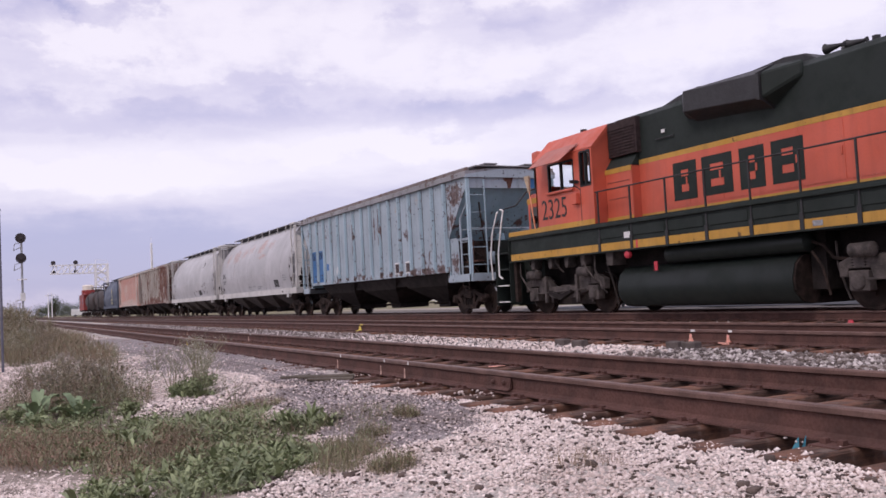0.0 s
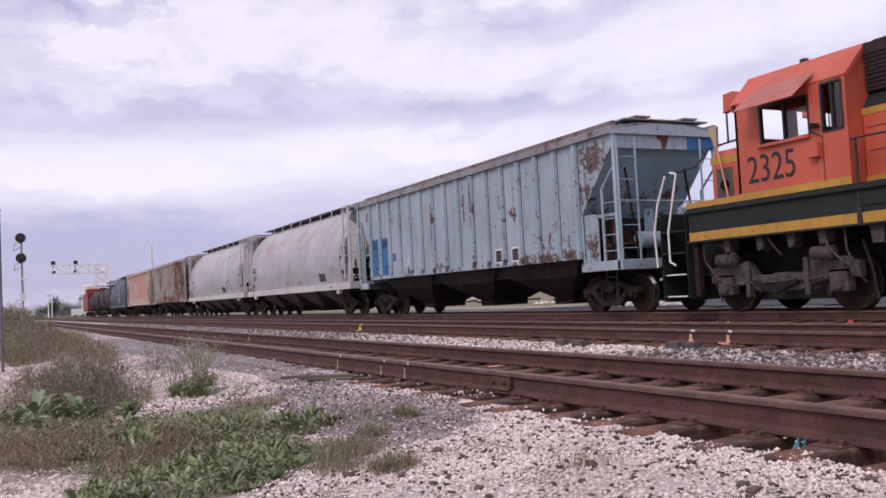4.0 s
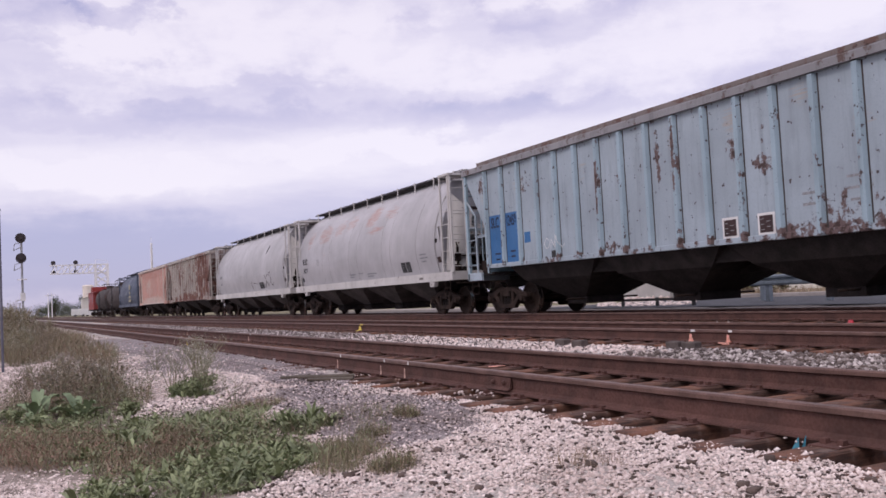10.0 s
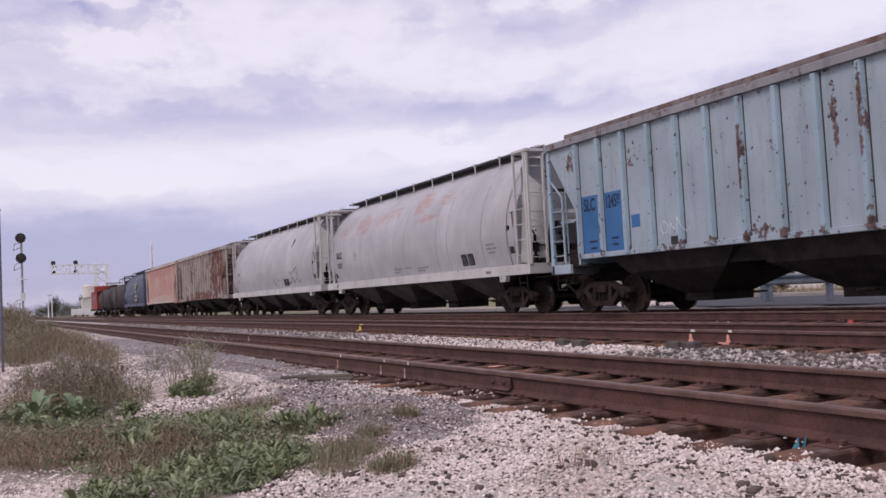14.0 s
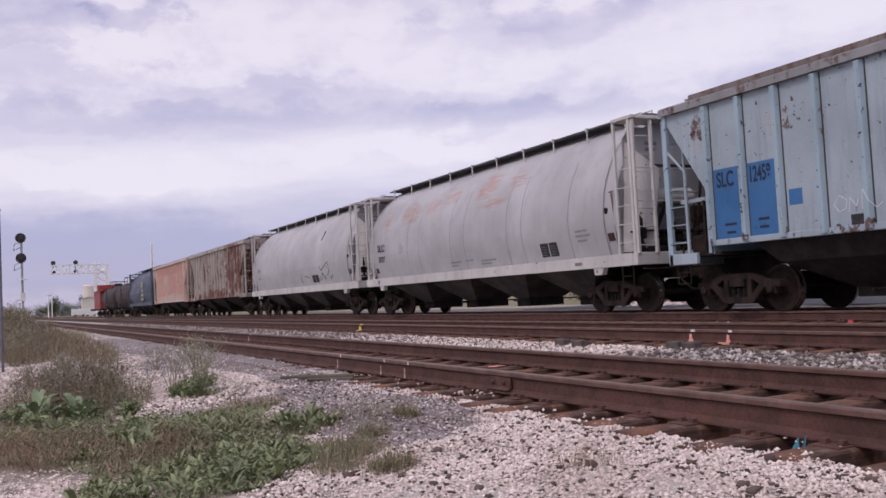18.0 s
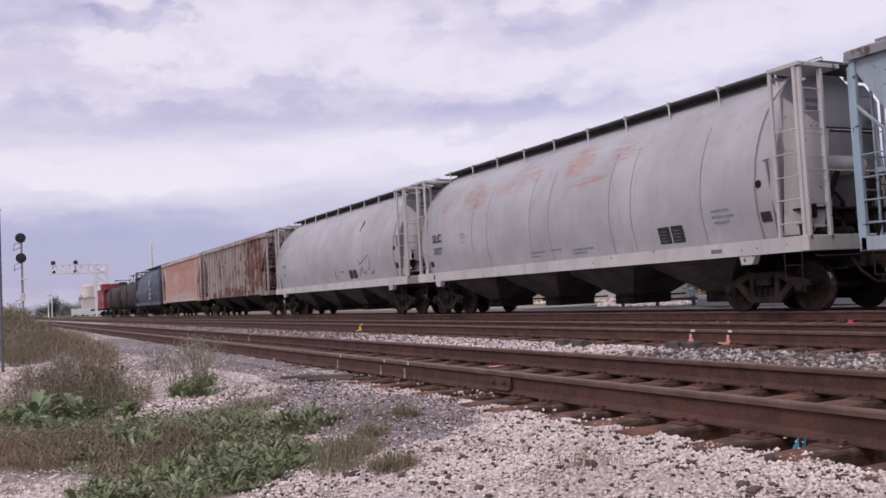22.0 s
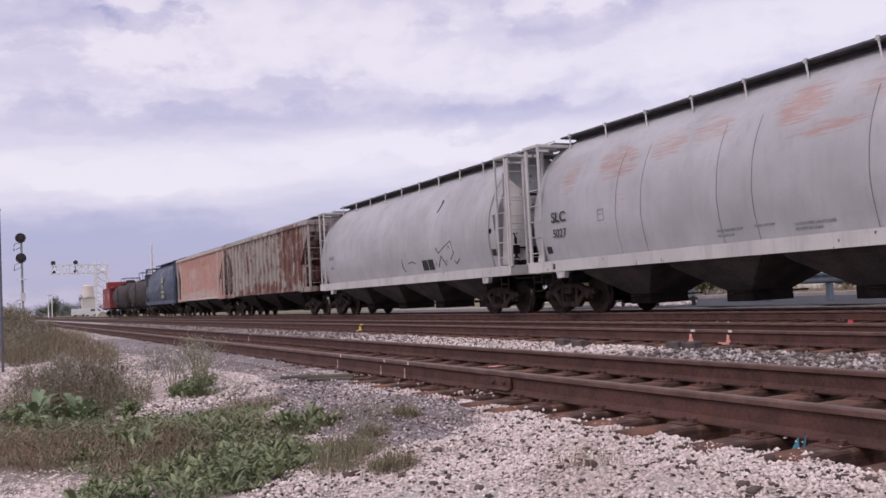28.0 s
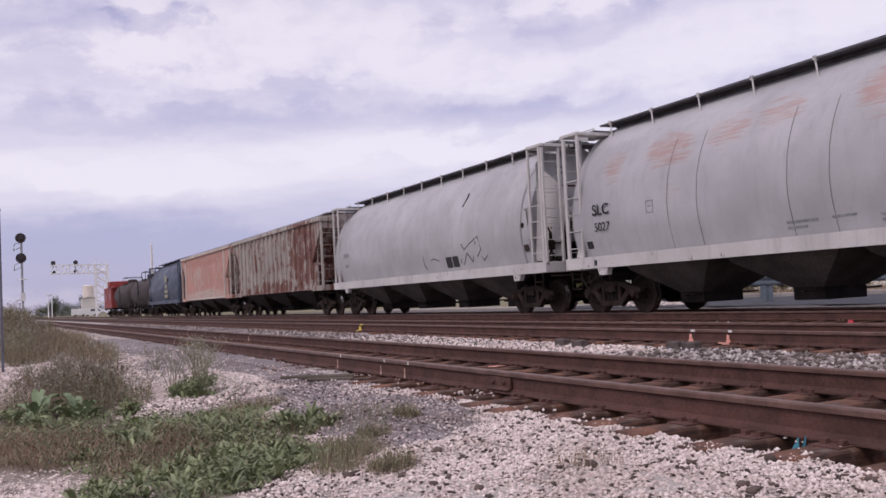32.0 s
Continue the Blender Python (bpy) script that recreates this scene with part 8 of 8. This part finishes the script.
def parked_van(x, y):
    ob = thing("parked_van", "white van parked by the silo", "van", pose(x, y, -0.2))
    body = part("body", Shape().prism([(-2.4, 0.4), (2.4, 0.4), (2.4, 1.1), (1.9, 1.2), (1.3, 2.0), (-2.3, 2.1), (-2.4, 1.9)], "y", -0.9, 0.9), M["car_white"], ob, bevel=0.05)
    for px in (-1.5, 1.5):
        for s in (-1, 1):
            part("wheel", Shape().lathe([(s * 0.72, 0.33), (s * 0.92, 0.33), (s * 0.93, 0.2)], "y", 16, (px, 0, 0.33)), M["signal_black"], ob)
    part("window", Shape().box(0.3, 1.3, -0.905, -0.9, 1.3, 1.85), M["glass"], body)
    return ob


parked_van(20.5, 255)
parked_van(22.0, 250)
for x, y in ((14.6, 296.0), (15.6, 296.0)):
    pole = thing("utility_pole", "pale utility pole far off", "pole", pose(x, y, -0.3), "far poles")
    part("pole_shaft", Shape().tube((0, 0, 0), (0, 0, 7.6), 0.16, 8, 0.10), M["silver"], pole)
    part("crossarm", Shape().box(-0.9, 0.9, -0.06, 0.06, 6.8, 6.95), M["silver"], pole)


# ---- clouds ----
CLOUD_HEAPS = ((-0.405, 0.300, 0.080, 0.028, -0.42), (-0.315, 0.303, 0.045, 0.014, -0.40), (0.143, 0.290, 0.075, 0.024, -0.34), (0.083, 0.194, 0.12, 0.016, -0.22),
               (-0.28, 0.203, 0.19, 0.016, -0.20), (0.23, 0.300, 0.07, 0.012, -0.18), (-0.19, 0.228, 0.12, 0.010, -0.12), (-0.04, 0.285, 0.05, 0.013, -0.15), (-0.405, 0.264, 0.03, 0.010, -0.25),
               (-0.39, 0.065, 0.22, 0.045, -0.22), (-0.35, 0.268, 0.07, 0.026, 0.32), (-0.17, 0.281, 0.15, 0.04, 0.15), (-0.07, 0.164, 0.13, 0.018, 0.25), (-0.36, 0.146, 0.14, 0.018, 0.22),
               (0.287, 0.231, 0.13, 0.035, 0.18), (0.03, 0.250, 0.09, 0.026, 0.15), (0.36, 0.27, 0.10, 0.02, 0.14))


def cloud_material():
    """Long cloud banks across the view's axis with soft lumps; thin enough for a veiled sun."""
    m = bpy.data.materials.new("drifting_cloud_layer")
    m.use_nodes = True
    t = m.node_tree
    t.nodes.clear()
    c = t.nodes.new("ShaderNodeTexCoord")
    norm = t.nodes.new("ShaderNodeVectorMath")
    norm.operation = "NORMALIZE"
    t.links.new(c.outputs["Object"], norm.inputs[0])
    rot = t.nodes.new("ShaderNodeMapping")
    rot.inputs["Rotation"].default_value = (0, 0, radians(YAW))
    t.links.new(norm.outputs[0], rot.inputs["Vector"])
    sep = t.nodes.new("ShaderNodeSeparateXYZ")
    t.links.new(rot.outputs[0], sep.inputs[0])
    across, up = sep.outputs[0], sep.outputs[2]

    def field(stretch, scale, detail, rough, off):
        mp = t.nodes.new("ShaderNodeMapping")
        mp.inputs["Scale"].default_value, mp.inputs["Location"].default_value = stretch, off
        t.links.new(rot.outputs[0], mp.inputs["Vector"])
        return noise_of(t, mp.outputs[0], scale, detail, rough)

    banks = field((1, 1, 3.0), 2.6, 3, 0.5, (0.3, 1.7, 0))
    lumps = field((1, 1, 1.7), 9.0, 10, 0.60, (2.35, 0.6, 0.4))
    wisps = field((1, 1, 5.0), 5.0, 7, 0.6, (7.1, 3.3, 0))
    swirl = field((1, 1, 1.6), 13.0, 8, 0.62, (5.2, 0.1, 2.2))
    level = math_of(t, "SUBTRACT", up, math_of(t, "MULTIPLY", across, 0.035))
    level = math_of(t, "ADD", level, math_of(t, "MULTIPLY", math_of(t, "SUBTRACT", banks, 0.5), 0.045))
    level = math_of(t, "ADD", level, math_of(t, "MULTIPLY", math_of(t, "SUBTRACT", wisps, 0.5), 0.035))
    ramp = t.nodes.new("ShaderNodeValToRGB")
    ramp.color_ramp.interpolation = "EASE"
    stops = ((0.0, 0.16), (0.085, 0.22), (0.112, 0.32), (0.132, 0.66), (0.152, 0.88), (0.178, 0.86), (0.195, 0.62), (0.208, 0.56), (0.225, 0.64), (0.250, 0.78), (0.30, 0.78), (0.37, 0.72), (1.0, 0.70))
    while len(ramp.color_ramp.elements) < len(stops):
        ramp.color_ramp.elements.new(0.5)
    for e, (pos, val) in zip(ramp.color_ramp.elements, stops):
        e.position, e.color = pos, (val, val, val, 1)
    t.links.new(level, ramp.inputs["Fac"])
    tone = ramp.outputs["Color"]
    # single heaps (positive) and gaps (negative) with ragged rims: across, up, half width, half height, weight
    a_w = math_of(t, "ADD", across, math_of(t, "MULTIPLY", math_of(t, "SUBTRACT", swirl, 0.5), 0.20))
    u_w = math_of(t, "ADD", up, math_of(t, "MULTIPLY", math_of(t, "SUBTRACT", lumps, 0.5), 0.12))
    for a, u, ra, ru, weight in CLOUD_HEAPS:
        da = math_of(t, "DIVIDE", math_of(t, "SUBTRACT", a_w, a), ra)
        du = math_of(t, "DIVIDE", math_of(t, "SUBTRACT", u_w, u), ru)
        d = math_of(t, "ADD", math_of(t, "MULTIPLY", da, da), math_of(t, "MULTIPLY", du, du))
        tone = math_of(t, "ADD", tone, ramp_of(t, d, 0.15, 1.5, weight, 0.0))
    puffy = ramp_of(t, up, 0.12, 0.26, 0.08, 1.0)
    edge = ramp_of(t, lumps, 0.36, 0.62, -0.18, 0.17)
    tone = math_of(t, "ADD", tone, math_of(t, "MULTIPLY", edge, puffy))
    tone = math_of(t, "ADD", tone, math_of(t, "MULTIPLY", math_of(t, "SUBTRACT", wisps, 0.5), 0.45))
    col = mix_of(t, ramp_of(t, tone, -0.05, 0.5), (0.37, 0.38, 0.57), (0.57, 0.555, 0.69))
    col = mix_of(t, ramp_of(t, tone, 0.35, 1.05), col, (0.80, 0.785, 0.84))
    em = t.nodes.new("ShaderNodeEmission")
    t.links.new(col, em.inputs["Color"])
    em.inputs["Strength"].default_value = 1.0
    tr = t.nodes.new("ShaderNodeBsdfTransparent")
    mix = t.nodes.new("ShaderNodeMixShader")
    mix.inputs[0].default_value = 0.80
    out = t.nodes.new("ShaderNodeOutputMaterial")
    t.links.new(tr.outputs[0], mix.inputs[1])
    t.links.new(em.outputs[0], mix.inputs[2])
    t.links.new(mix.outputs[0], out.inputs["Surface"])
    return m


def cloud_layer():
    """A shallow dome of cloud from overhead down to the horizon."""
    rings, n, R, top = 20, 64, 4700.0, 300.0
    v, f = [(0, 0, top)], []
    for k in range(1, rings + 1):
        r = R * k / rings
        for i in range(n):
            a = 2 * math.pi * i / n
            v.append((r * math.cos(a), r * math.sin(a), top * (1 - (r / R) ** 2) - 4.0))
    f += [(0, 1 + i, 1 + (i + 1) % n) for i in range(n)]
    for k in range(rings - 1):
        for i in range(n):
            a, b = 1 + k * n + i, 1 + k * n + (i + 1) % n
            f.append((a, a + n, b + n, b))
    ob = part("backdrop", Shape().add(v, f), cloud_material(), smooth=True)
    return tagged(ob, "pale lavender and white banks of cloud", "sky", kind="structure")


clouds = cloud_layer()


# ---- what moves ----
WAY = [(0.0, 19.75), (0.5, 18.95), (1.0, 18.06), (1.5, 17.15), (2.0, 16.2), (2.5, 15.3), (3.0, 14.33), (3.5, 13.4), (5.5, 9.93), (6.0, 9.1), (7.0, 7.53), (8.0, 6.1),
       (9.0, 4.73), (10.0, 3.48), (11.0, 2.27), (12.0, 1.11), (13.0, 0.0), (14.0, -1.11), (14.5, -1.68), (16.5, -3.93), (17.0, -4.48), (18.0, -5.62), (19.0, -6.80),
       (20.0, -7.97), (21.0, -9.15), (22.0, -10.34), (23.0, -11.55), (24.0, -12.80), (25.0, -14.05), (25.5, -14.65), (27.5, -16.84), (28.0, -17.35), (28.5, -17.8),
       (29.0, -18.14), (29.5, -18.4), (30.0, -18.62), (30.5, -18.8), (31.0, -18.95), (31.5, -19.06), (32.0, -19.13)]


def way_at(t):
    """Metres that the train still has to go, against its place at 13 s; smooth between the rows."""
    for i in range(len(WAY) - 1):
        (t0, a), (t1, b) = WAY[i], WAY[i + 1]
        if t <= t1:
            tp, ap = WAY[max(i - 1, 0)]
            tn, bn = WAY[min(i + 2, len(WAY) - 1)]
            m0, m1 = (b - ap) / (t1 - tp), (bn - a) / (tn - t0)
            h, k = t1 - t0, (t - t0) / (t1 - t0)
            return a * (2 * k ** 3 - 3 * k ** 2 + 1) + m0 * h * (k ** 3 - 2 * k ** 2 + k) + b * (-2 * k ** 3 + 3 * k ** 2) + m1 * h * (k ** 3 - k ** 2)
    return WAY[-1][1]


def motions():
    """The train rolls by, its wheels turn, the clouds drift."""
    times = [0.5 * i for i in range(65)]
    fine = [0.25 * i for i in range(129)]
    for car, y13 in TRAIN:
        walk(car, [(t, pose(TRACK_X, y13 + way_at(t), 0, 0, 0, -90)) for t in times])
    walk(clouds, [(0.0, pose(-23.7, -7.1, 0)), (16.0, pose(0, 0, 0)), (32.0, pose(23.7, 7.1, 0))])
    for ob, (x, y, z), r in ROLLING:
        walk(ob, [(t, pose(x, y, z, 0, math.degrees((way_at(0.0) - way_at(t)) / r), 0)) for t in fine])


motions()
